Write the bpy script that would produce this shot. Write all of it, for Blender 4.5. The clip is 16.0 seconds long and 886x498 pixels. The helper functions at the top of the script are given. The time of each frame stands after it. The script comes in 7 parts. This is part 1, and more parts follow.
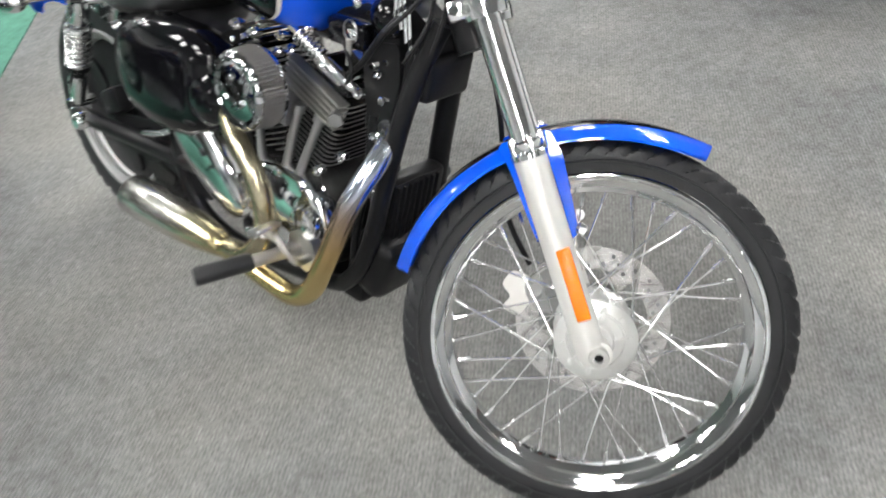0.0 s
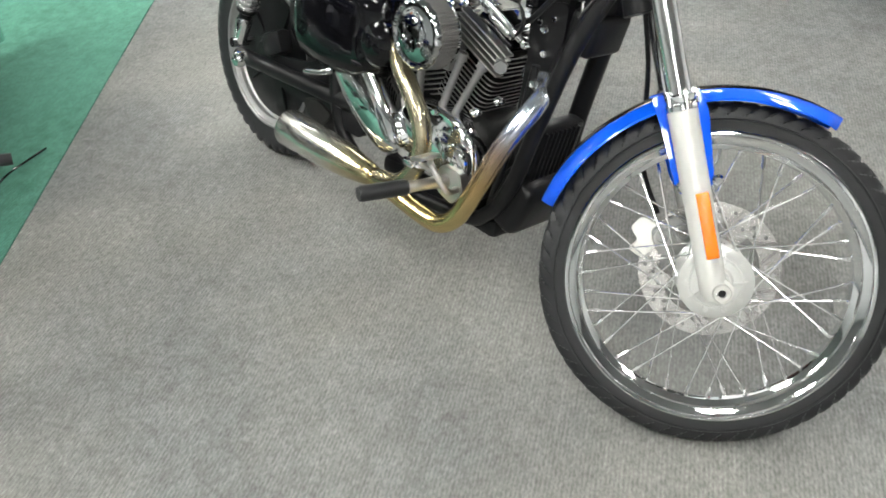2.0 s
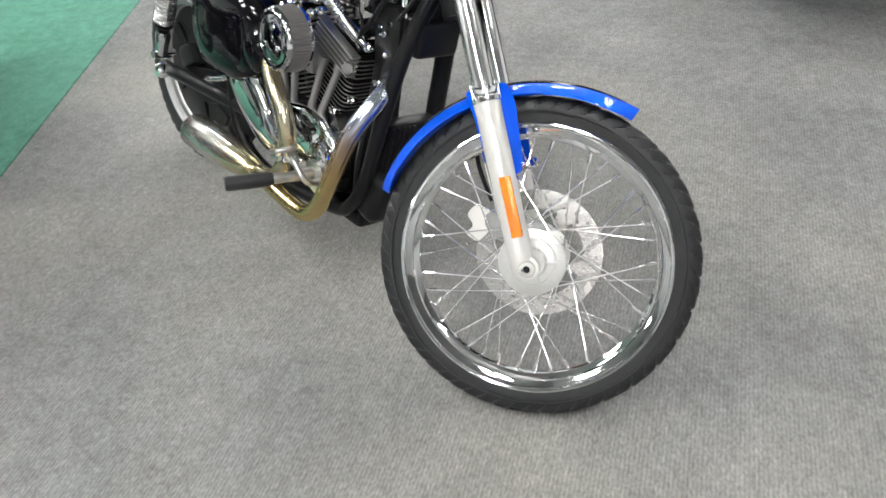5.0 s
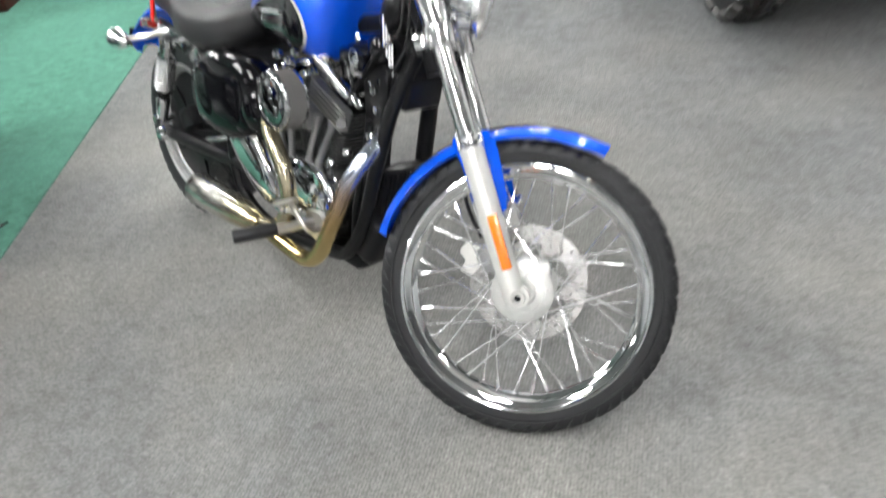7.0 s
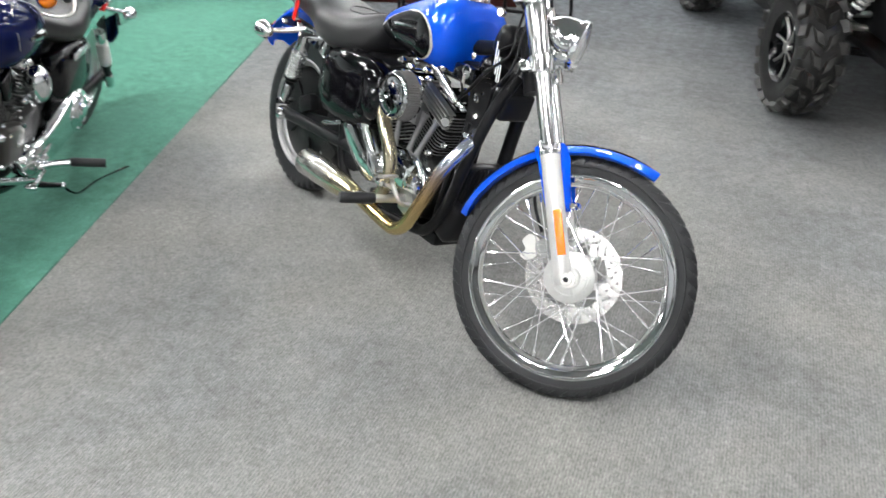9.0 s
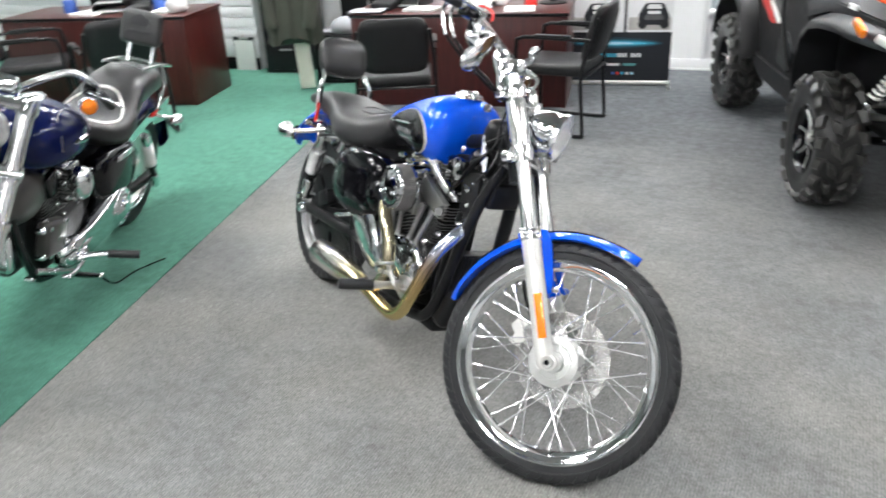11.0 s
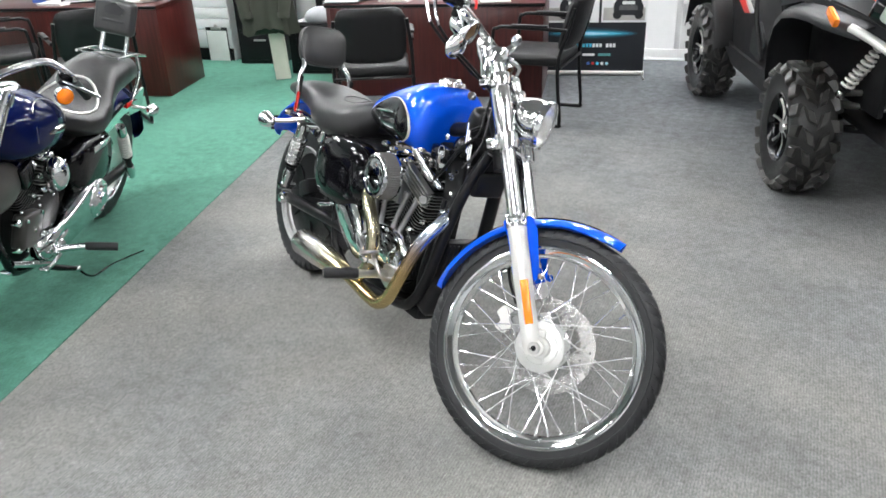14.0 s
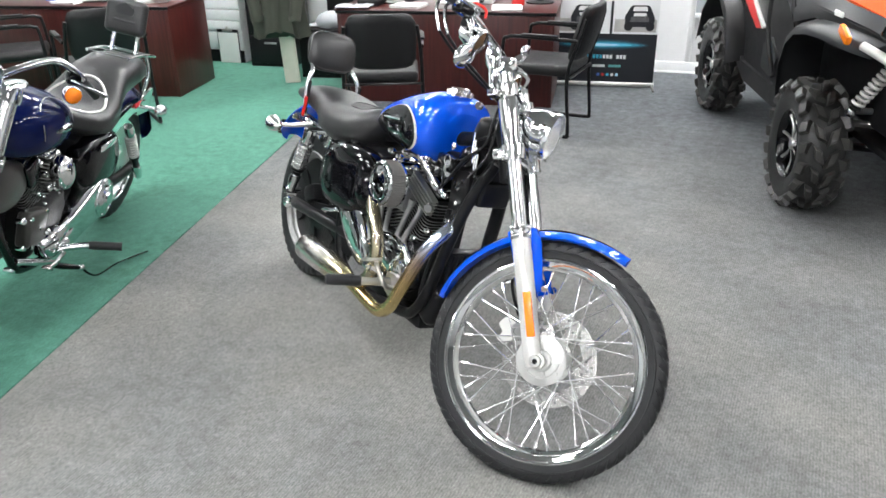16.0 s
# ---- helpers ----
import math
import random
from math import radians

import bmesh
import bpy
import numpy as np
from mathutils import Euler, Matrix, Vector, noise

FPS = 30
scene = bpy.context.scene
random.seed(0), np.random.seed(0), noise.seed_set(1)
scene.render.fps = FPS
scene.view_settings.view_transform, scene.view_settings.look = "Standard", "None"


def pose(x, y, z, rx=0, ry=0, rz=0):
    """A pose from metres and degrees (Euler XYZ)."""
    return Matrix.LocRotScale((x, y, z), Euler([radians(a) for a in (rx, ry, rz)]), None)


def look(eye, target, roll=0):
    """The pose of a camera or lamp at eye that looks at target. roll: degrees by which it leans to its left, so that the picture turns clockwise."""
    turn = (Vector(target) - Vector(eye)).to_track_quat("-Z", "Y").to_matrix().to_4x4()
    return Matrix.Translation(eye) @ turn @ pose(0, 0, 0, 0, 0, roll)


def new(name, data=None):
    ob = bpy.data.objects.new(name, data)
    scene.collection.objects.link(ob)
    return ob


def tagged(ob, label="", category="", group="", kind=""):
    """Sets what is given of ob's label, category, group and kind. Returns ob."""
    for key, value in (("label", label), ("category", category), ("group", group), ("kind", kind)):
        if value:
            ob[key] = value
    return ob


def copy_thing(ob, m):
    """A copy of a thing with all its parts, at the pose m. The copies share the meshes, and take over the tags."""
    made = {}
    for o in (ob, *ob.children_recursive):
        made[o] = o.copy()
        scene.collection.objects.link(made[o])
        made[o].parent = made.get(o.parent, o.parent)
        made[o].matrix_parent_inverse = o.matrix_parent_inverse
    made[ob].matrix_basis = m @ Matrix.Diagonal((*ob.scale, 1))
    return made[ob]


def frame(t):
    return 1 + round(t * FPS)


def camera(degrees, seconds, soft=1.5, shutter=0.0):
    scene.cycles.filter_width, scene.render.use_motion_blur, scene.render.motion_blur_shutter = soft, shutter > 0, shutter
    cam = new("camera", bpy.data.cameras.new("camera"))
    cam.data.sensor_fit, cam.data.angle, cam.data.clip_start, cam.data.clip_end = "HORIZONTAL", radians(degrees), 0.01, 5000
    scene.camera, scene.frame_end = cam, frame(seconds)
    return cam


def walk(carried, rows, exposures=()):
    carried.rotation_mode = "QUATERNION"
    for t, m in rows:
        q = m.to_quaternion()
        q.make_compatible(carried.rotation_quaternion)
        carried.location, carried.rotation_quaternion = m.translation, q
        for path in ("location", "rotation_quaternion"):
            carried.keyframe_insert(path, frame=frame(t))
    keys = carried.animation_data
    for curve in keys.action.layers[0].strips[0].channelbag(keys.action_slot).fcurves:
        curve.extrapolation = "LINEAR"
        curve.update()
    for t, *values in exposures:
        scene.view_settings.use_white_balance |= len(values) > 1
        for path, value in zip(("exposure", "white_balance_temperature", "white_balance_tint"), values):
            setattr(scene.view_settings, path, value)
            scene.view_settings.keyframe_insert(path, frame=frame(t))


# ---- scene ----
cam = camera(59.7, 16.0, soft=1.6, shutter=0.9)
PATH = [
    (0, (-0.141, -0.825, 1.404), (-0.301, 0.637, 0.049), -8.7),
    (0.5, (-0.137, -0.955, 1.438), (-0.343, 0.505, 0.086), -7.6),
    (1, (-0.287, -1.02, 1.439), (-0.527, 0.44, 0.093), -6.3),
    (1.5, (-0.348, -1.057, 1.461), (-0.611, 0.385, 0.1), -4.1),
    (2, (-0.335, -1.073, 1.444), (-0.594, 0.387, 0.102), -5.1),
    (2.5, (-0.33, -1.068, 1.469), (-0.561, 0.395, 0.126), -5.5),
    (3, (-0.316, -1.103, 1.445), (-0.511, 0.39, 0.128), -5.6),
    (3.5, (-0.276, -1.132, 1.441), (-0.302, 0.353, 0.103), -2.8),
    (4, (-0.092, -1.159, 1.456), (-0.22, 0.302, 0.096), -3.7),
    (4.2, (0.062, -1.174, 1.429), (-0.181, 0.304, 0.104), -3.8),
    (6.3, (0.12, -1.218, 1.441), (-0.26, 0.286, 0.179), -7.6),
    (6.5, (0.117, -1.256, 1.384), (-0.222, 0.235, 0.095), -8.3),
    (6.7, (0.129, -1.246, 1.508), (-0.218, 0.239, 0.214), -10.6),
    (6.9, (0.122, -1.278, 1.489), (-0.221, 0.272, 0.272), -9.5),
    (7, (0.123, -1.303, 1.517), (-0.204, 0.26, 0.313), -9.5),
    (7.1, (0.077, -1.369, 1.555), (-0.23, 0.225, 0.386), -7.4),
    (7.3, (0.001, -1.513, 1.502), (-0.303, 0.165, 0.458), -2.0),
    (7.5, (-0.001, -1.569, 1.513), (-0.324, 0.093, 0.448), -3.1),
    (8, (-0.025, -1.676, 1.536), (-0.317, -0.006, 0.475), 2.1),
    (8.2, (-0.037, -1.709, 1.603), (-0.305, -0.066, 0.494), 2.9),
    (10.3, (0.338, -1.822, 1.583), (-0.364, -0.194, 0.655), -2.3),
    (10.5, (0.341, -1.826, 1.587), (-0.358, -0.184, 0.685), -1.0),
    (11, (0.34, -1.801, 1.591), (-0.259, -0.095, 0.734), -2.6),
    (11.5, (0.328, -1.797, 1.59), (-0.217, -0.076, 0.73), -2.9),
    (12, (0.316, -1.803, 1.591), (-0.202, -0.076, 0.725), -1.9),
    (12.5, (0.308, -1.807, 1.588), (-0.207, -0.083, 0.715), -1.3),
    (13, (0.304, -1.814, 1.586), (-0.213, -0.094, 0.707), -1.2),
    (13.5, (0.305, -1.824, 1.587), (-0.219, -0.106, 0.707), -1.7),
    (14, (0.307, -1.822, 1.582), (-0.224, -0.105, 0.705), -2.2),
    (14.5, (0.314, -1.824, 1.59), (-0.221, -0.108, 0.712), -2.5),
    (15, (0.312, -1.821, 1.586), (-0.224, -0.102, 0.714), -1.6),
    (15.5, (0.312, -1.818, 1.589), (-0.226, -0.098, 0.723), -0.9),
    (16, (0.309, -1.804, 1.586), (-0.238, -0.084, 0.723), -0.9),
]
# the film camera's own exposure and white balance drift a little on the way
GRADE = [(0, -0.13, 6580, 10), (1.5, -0.10, 6700, 6), (3, -0.10, 6700, 6), (4, -0.14, 6650, 9), (6.5, -0.11, 6550, 10), (8, -0.09, 6480, 10), (10.5, -0.03, 6420, 10), (16, -0.03, 6400, 10)]
walk(cam, [(t, look(eye, target, roll)) for t, eye, target, roll in PATH], GRADE)

# ---- light ----
world = bpy.data.worlds.new("showroom_air")
world.use_nodes = True
scene.world = world
world.node_tree.nodes["Background"].inputs[0].default_value = (0.9, 0.95, 1.0, 1)
world.node_tree.nodes["Background"].inputs[1].default_value = 0.03
CEILING, LAMP_POWER = 3.05, 55.0


# ---- materials ----
def nodes_of(name):
    m = bpy.data.materials.new(name)
    m.use_nodes = True
    return m, m.node_tree.nodes, m.node_tree.links, m.node_tree.nodes["Principled BSDF"]


def surface(name, color, rough=0.5, metal=0.0, coat=0.0, vary=0.12, scale=14.0, fine=220.0, bump=0.02, rough_vary=0.08, per_piece=0.0, spec=0.5):
    """A plain material with colour, gloss and relief varied at two scales."""
    m, n, l, b = nodes_of(name)
    co = n.new("ShaderNodeTexCoord")
    big, small = n.new("ShaderNodeTexNoise"), n.new("ShaderNodeTexNoise")
    big.inputs["Scale"].default_value, small.inputs["Scale"].default_value = scale, fine
    big.inputs["Detail"].default_value = 4
    for t in (big, small):
        l.new(co.outputs["Object"], t.inputs["Vector"])
    mix = n.new("ShaderNodeMixRGB")
    mix.inputs[1].default_value = (*[c * (1 - vary) for c in color], 1)
    mix.inputs[2].default_value = (*[min(1, c * (1 + vary)) for c in color], 1)
    l.new(big.outputs[0], mix.inputs[0])
    last = mix.outputs[0]
    if per_piece:
        info, hsv, mr = n.new("ShaderNodeObjectInfo"), n.new("ShaderNodeHueSaturation"), n.new("ShaderNodeMapRange")
        mr.inputs[3].default_value, mr.inputs[4].default_value = 1 - per_piece, 1 + per_piece
        l.new(info.outputs["Random"], mr.inputs[0])
        l.new(mr.outputs[0], hsv.inputs["Value"])
        l.new(last, hsv.inputs["Color"])
        last = hsv.outputs[0]
    l.new(last, b.inputs["Base Color"])
    rr = n.new("ShaderNodeMapRange")
    rr.inputs[3].default_value, rr.inputs[4].default_value = max(0.02, rough - rough_vary), min(1, rough + rough_vary)
    l.new(big.outputs[0], rr.inputs[0])
    l.new(rr.outputs[0], b.inputs["Roughness"])
    b.inputs["Metallic"].default_value = metal
    b.inputs["Specular IOR Level"].default_value = spec
    b.inputs["Coat Weight"].default_value = coat
    b.inputs["Coat Roughness"].default_value = 0.04
    if bump:
        bp = n.new("ShaderNodeBump")
        bp.inputs["Strength"].default_value, bp.inputs["Distance"].default_value = bump * 10, 0.002
        l.new(small.outputs[0], bp.inputs["Height"])
        l.new(bp.outputs[0], b.inputs["Normal"])
    return m


def carpet(name, dark, light, patch, rib=0.0, fuzz=0.0, lit_zone=None, fleck=0.3):
    """Short cord carpet: cords, a flecked salt-and-pepper pile, and soft patches of wear and soil; lit_zone paints
    brighter lighting into the colour round a point.
    """
    m, n, l, b = nodes_of(name)

    def noise_tex(scale, detail, source, distortion=0.0):
        t = n.new("ShaderNodeTexNoise")
        t.inputs["Scale"].default_value, t.inputs["Detail"].default_value, t.inputs["Distortion"].default_value = scale, detail, distortion
        l.new(source, t.inputs[0])
        return t.outputs[0]

    def span(value, a, z, lo, hi):
        r = n.new("ShaderNodeMapRange")
        for k, x in enumerate((a, z, lo, hi)):
            r.inputs[k + 1].default_value = x
        l.new(value, r.inputs[0])
        return r.outputs[0]

    def times(a, c):
        t = n.new("ShaderNodeMath")
        t.operation = "MULTIPLY"
        l.new(a, t.inputs[0])
        l.new(c, t.inputs[1])
        return t.outputs[0]

    co, mp, st = n.new("ShaderNodeTexCoord"), n.new("ShaderNodeMapping"), n.new("ShaderNodeMapping")
    mp.inputs["Rotation"].default_value = (0, 0, radians(8))
    st.inputs["Scale"].default_value = (1.0, 0.55, 1.0)
    l.new(co.outputs["Object"], mp.inputs[0])
    l.new(mp.outputs[0], st.inputs[0])
    at = co.outputs["Object"]
    pile = noise_tex(150, 3, st.outputs[0])
    tuft = noise_tex(62, 2, st.outputs[0], 0.4)
    cloud = noise_tex(17, 5, mp.outputs[0])
    # base colour: cool pile, and a paler, warmer tone by wear patches and painted lighting
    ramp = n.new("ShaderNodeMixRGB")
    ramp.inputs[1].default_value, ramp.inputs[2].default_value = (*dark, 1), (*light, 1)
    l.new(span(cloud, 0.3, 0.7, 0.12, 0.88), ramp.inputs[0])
    worn_lit = span(noise_tex(1.3, 5, mp.outputs[0]), 0.38, 0.64, 0.55, 1.0) if lit_zone else span(noise_tex(1.3, 5, mp.outputs[0]), 0.42, 0.62, 0.0, 0.7)
    if lit_zone:
        # painted light: pale tone is full near the centre and falls off with distance
        (cx, cy), near, far = lit_zone
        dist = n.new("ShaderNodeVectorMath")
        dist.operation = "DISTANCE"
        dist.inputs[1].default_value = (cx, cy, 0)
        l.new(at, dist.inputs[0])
        worn_lit = times(worn_lit, span(dist.outputs["Value"], near, far, 1.0, 0.12))
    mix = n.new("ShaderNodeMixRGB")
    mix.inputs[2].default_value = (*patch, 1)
    l.new(worn_lit, mix.inputs[0])
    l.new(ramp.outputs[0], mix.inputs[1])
    # flecks of pale and dark yarn, cord rows, and walked-in dirt
    cord = n.new("ShaderNodeTexWave")
    cord.inputs["Scale"].default_value, cord.inputs["Distortion"].default_value = 34, 2.4
    cord.inputs["Detail"].default_value, cord.inputs["Detail Scale"].default_value = 2, 3
    l.new(mp.outputs[0], cord.inputs[0])
    shade = times(span(pile, 0.33, 0.67, 1 - fleck, 1 + fleck), span(tuft, 0.32, 0.68, 1 - 0.62 * fleck, 1 + 0.62 * fleck))
    shade = times(shade, span(cord.outputs[0], 0.0, 1.0, 1 - rib, 1 + 0.5 * rib))
    shade = times(shade, span(cloud, 0.32, 0.68, 0.95, 1.05))
    shade = times(shade, span(noise_tex(3.1, 7, at, 0.2), 0.36, 0.62, *((0.90, 1.06) if lit_zone else (0.92, 1.04))))
    out = n.new("ShaderNodeMixRGB")
    out.blend_type = "MULTIPLY"
    out.inputs[0].default_value = 1.0
    l.new(mix.outputs[0], out.inputs[1])
    l.new(shade, out.inputs[2])
    l.new(out.outputs[0], b.inputs["Base Color"])
    b.inputs["Roughness"].default_value = 0.95
    b.inputs["Specular IOR Level"].default_value = 0.15
    b.inputs["Sheen Weight"].default_value = fuzz
    b.inputs["Sheen Roughness"].default_value = 0.6
    b.inputs["Sheen Tint"].default_value = (*[min(1, 1.6 * c + 0.25) for c in light], 1)
    bp = n.new("ShaderNodeBump")
    bp.inputs["Strength"].default_value, bp.inputs["Distance"].default_value = 0.55, 0.003
    l.new(shade, bp.inputs["Height"])
    l.new(bp.outputs[0], b.inputs["Normal"])
    return m

def wood(name, dark, light):
    m, n, l, b = nodes_of(name)
    co, mp, no = n.new("ShaderNodeTexCoord"), n.new("ShaderNodeMapping"), n.new("ShaderNodeTexNoise")
    mp.inputs["Scale"].default_value = (60, 60, 2.5)
    no.inputs["Scale"].default_value, no.inputs["Detail"].default_value, no.inputs["Distortion"].default_value = 1.0, 6, 0.6
    l.new(co.outputs["Object"], mp.inputs[0])
    l.new(mp.outputs[0], no.inputs[0])
    ramp = n.new("ShaderNodeValToRGB")
    ramp.color_ramp.elements[0].position, ramp.color_ramp.elements[1].position = 0.3, 0.72
    ramp.color_ramp.elements[0].color, ramp.color_ramp.elements[1].color = (*dark, 1), (*light, 1)
    l.new(no.outputs[0], ramp.inputs[0])
    l.new(ramp.outputs[0], b.inputs["Base Color"])
    b.inputs["Roughness"].default_value = 0.32
    return m


def lamp_glow(name, color, strength):
    m, n, l, b = nodes_of(name)
    b.inputs["Base Color"].default_value = (*color, 1)
    b.inputs["Emission Color"].default_value = (*color, 1)
    b.inputs["Emission Strength"].default_value = strength
    return m


def clear(name, color, rough=0.03):
    m, n, l, b = nodes_of(name)
    b.inputs["Base Color"].default_value = (*color, 1)
    b.inputs["Roughness"].default_value = rough
    b.inputs["Transmission Weight"].default_value = 0.95
    b.inputs["IOR"].default_value = 1.45
    return m


def flake_paint(name, color, metal=0.30, coat=1.0):
    """Metallic car paint under clear lacquer."""
    m = surface(name, color, 0.46, metal, coat, 0.10, 5, 900, 0.004, 0.05, spec=0.0)
    return m


def brass_heat(name):
    """Exhaust steel, gone straw and brown with heat, bluish near the cylinder."""
    m, n, l, b = nodes_of(name)
    co, no, ramp = n.new("ShaderNodeTexCoord"), n.new("ShaderNodeTexNoise"), n.new("ShaderNodeValToRGB")
    no.inputs["Scale"].default_value, no.inputs["Detail"].default_value = 9, 4
    l.new(co.outputs["Object"], no.inputs[0])
    ramp.color_ramp.elements[0].position, ramp.color_ramp.elements[1].position = 0.3, 0.7
    ramp.color_ramp.elements[0].color, ramp.color_ramp.elements[1].color = (0.36, 0.31, 0.195, 1), (0.58, 0.53, 0.385, 1)
    l.new(no.outputs[0], ramp.inputs[0])
    l.new(ramp.outputs[0], b.inputs["Base Color"])
    b.inputs["Metallic"].default_value = 0.95
    b.inputs["Roughness"].default_value = 0.24
    return m


def heat_blend(name, axis, lo, hi, stops):
    """Exhaust steel whose tint changes along the pipe by the heat."""
    m, n, l, b = nodes_of(name)
    co, sep, mr, ramp = n.new("ShaderNodeTexCoord"), n.new("ShaderNodeSeparateXYZ"), n.new("ShaderNodeMapRange"), n.new("ShaderNodeValToRGB")
    l.new(co.outputs["Object"], sep.inputs[0])
    mr.inputs[1].default_value, mr.inputs[2].default_value = lo, hi
    no, ad = n.new("ShaderNodeTexNoise"), n.new("ShaderNodeMath")
    no.inputs["Scale"].default_value = 18
    ad.operation = "MULTIPLY_ADD"
    ad.inputs[1].default_value = 0.03
    l.new(co.outputs["Object"], no.inputs[0])
    l.new(no.outputs[0], ad.inputs[0])
    l.new(sep.outputs[axis], ad.inputs[2])
    l.new(ad.outputs[0], mr.inputs[0])
    l.new(mr.outputs[0], ramp.inputs[0])
    e = ramp.color_ramp.elements
    e[0].position, e[0].color = stops[0][0], (*stops[0][1], 1)
    e[1].position, e[1].color = stops[-1][0], (*stops[-1][1], 1)
    for p, c in stops[1:-1]:
        e.new(p).color = (*c, 1)
    l.new(ramp.outputs[0], b.inputs["Base Color"])
    b.inputs["Metallic"].default_value = 0.95
    b.inputs["Roughness"].default_value = 0.2
    return m


# the grey carpet's colour carries the dimmer, cooler light away from the bike
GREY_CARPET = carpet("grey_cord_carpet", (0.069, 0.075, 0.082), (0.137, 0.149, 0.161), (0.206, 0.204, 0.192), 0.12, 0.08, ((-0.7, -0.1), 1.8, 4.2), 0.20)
GREEN_CARPET = carpet("green_carpet", (0.032, 0.124, 0.083), (0.063, 0.198, 0.146), (0.053, 0.174, 0.128), 0.06, 0.35, None, 0.14)
CHROME = surface("chrome", (0.88, 0.89, 0.90), 0.065, 1.0, vary=0.03, bump=0.0, rough_vary=0.025)
ZINC = surface("bright_zinc_plating", (0.88, 0.88, 0.88), 0.2, 0.97, vary=0.04, bump=0.005)
STEEL = surface("brushed_steel", (0.62, 0.61, 0.59), 0.3, 1.0, vary=0.1, bump=0.01)
SILVER = surface("silver_lacquered_aluminium", (0.77, 0.76, 0.735), 0.36, 0.45, 0.3, vary=0.08, bump=0.015)
BOWL = surface("silvered_reflector", (0.92, 0.92, 0.91), 0.20, 0.7, vary=0.02, bump=0.0)
FORK_CHROME = surface("bright_worn_chrome", (0.94, 0.94, 0.94), 0.15, 1.0, vary=0.02, bump=0.0, rough_vary=0.03)
SATIN_CHROME = surface("satin_chrome", (0.86, 0.86, 0.86), 0.24, 0.9, vary=0.04, bump=0.0)
SMOKED = surface("smoked_grey_cover", (0.040, 0.037, 0.034), 0.32, 0.0, 0.3, vary=0.2, scale=9, bump=0.01)
HUB_SILVER = surface("cast_silver_hub", (0.66, 0.66, 0.645), 0.33, 0.6, 0.2, vary=0.12, bump=0.02)
# chrome with a darkened colour, painting in the dark surroundings it would reflect
DIMMED_CHROME = surface("dimmed_chrome", (0.42, 0.43, 0.44), 0.06, 1.0, vary=0.05, bump=0.0, rough_vary=0.02)
CAST = surface("grey_cast_aluminium", (0.33, 0.33, 0.33), 0.45, 0.8, vary=0.15, bump=0.03)
BLUE = flake_paint("bright_blue_metallic", (0.002, 0.095, 0.76), 0.3)
NAVY = flake_paint("dark_blue_pearl", (0.002, 0.006, 0.05), 0.3, 0.6)
GLOSS_BLACK = surface("gloss_black_paint", (0.003, 0.003, 0.004), 0.10, 0.0, 0.35, bump=0.003, spec=0.2)
SATIN_BLACK = surface("satin_black_powder_coat", (0.009, 0.009, 0.010), 0.36, 0.0, 0.10, spec=0.15)
WRINKLE = surface("black_wrinkle_coat", (0.010, 0.010, 0.010), 0.45, 0.1, bump=0.06, spec=0.18)
RUBBER = surface("tyre_rubber", (0.016, 0.0165, 0.0185), 0.44, vary=0.3, bump=0.03, spec=0.36)
TREAD = surface("dusty_tread_rubber", (0.075, 0.070, 0.060), 0.6, vary=0.35, scale=25, bump=0.04, spec=0.3)
DISC_STEEL = surface("worn_disc_steel", (0.45, 0.44, 0.43), 0.26, 0.98, vary=0.18, bump=0.01)
# lighter than UTV_RUBBER: the lug tops' highlights are put into the colour
LUG_RUBBER = surface("lit_tread_lugs", (0.034, 0.033, 0.031), 0.33, vary=0.4, scale=24, bump=0.06, per_piece=0.2, spec=0.6)
UTV_RUBBER = surface("new_off_road_rubber", (0.014, 0.014, 0.014), 0.38, vary=0.4, scale=20, bump=0.05, per_piece=0.25, spec=0.45)
BLACK_PLASTIC = surface("black_plastic", (0.011, 0.011, 0.012), 0.48, vary=0.15, bump=0.03, spec=0.25)
DARK_GREY_PLASTIC = surface("dark_grey_plastic", (0.020, 0.021, 0.023), 0.36, vary=0.15, bump=0.02, spec=0.35)
LEATHER = surface("black_leather", (0.020, 0.020, 0.021), 0.40, vary=0.2, scale=8, fine=160, bump=0.06, coat=0.1, spec=0.5)
CLOTH = surface("black_upholstery", (0.009, 0.009, 0.010), 0.48, vary=0.2, fine=300, bump=0.05, spec=0.3)
AMBER = surface("amber_reflector", (0.95, 0.22, 0.005), 0.25, 0.0, 0.6, vary=0.1, fine=300, bump=0.04)
RED_LENS = surface("red_lens", (0.55, 0.012, 0.01), 0.18, 0.0, 0.8, vary=0.1)
RED = surface("red_plastic", (0.65, 0.02, 0.015), 0.35, 0.0, 0.4)
ORANGE = surface("orange_plastic", (0.85, 0.10, 0.015), 0.3, 0.0, 0.8)
GLASS = clear("clear_lens", (1, 1, 1))
FLUTED = clear("clear_lens_glass", (1, 1, 1), 0.0)
BRASS = brass_heat("straw_coloured_exhaust_steel")
HEAT = heat_blend("heat_tinted_exhaust_steel", 2, 0.27, 0.66, ((0.0, (0.60, 0.47, 0.22)), (0.35, (0.52, 0.36, 0.17)), (0.55, (0.40, 0.30, 0.24)), (0.7, (0.42, 0.46, 0.55)), (0.85, (0.62, 0.68, 0.75)), (1.0, (0.8, 0.82, 0.84))))
MUFFLER = heat_blend("muffler_steel", 0, 0.30, 0.72, ((0.0, (0.72, 0.71, 0.69)), (0.60, (0.70, 0.68, 0.63)), (0.78, (0.62, 0.56, 0.40)), (1.0, (0.52, 0.44, 0.25))))
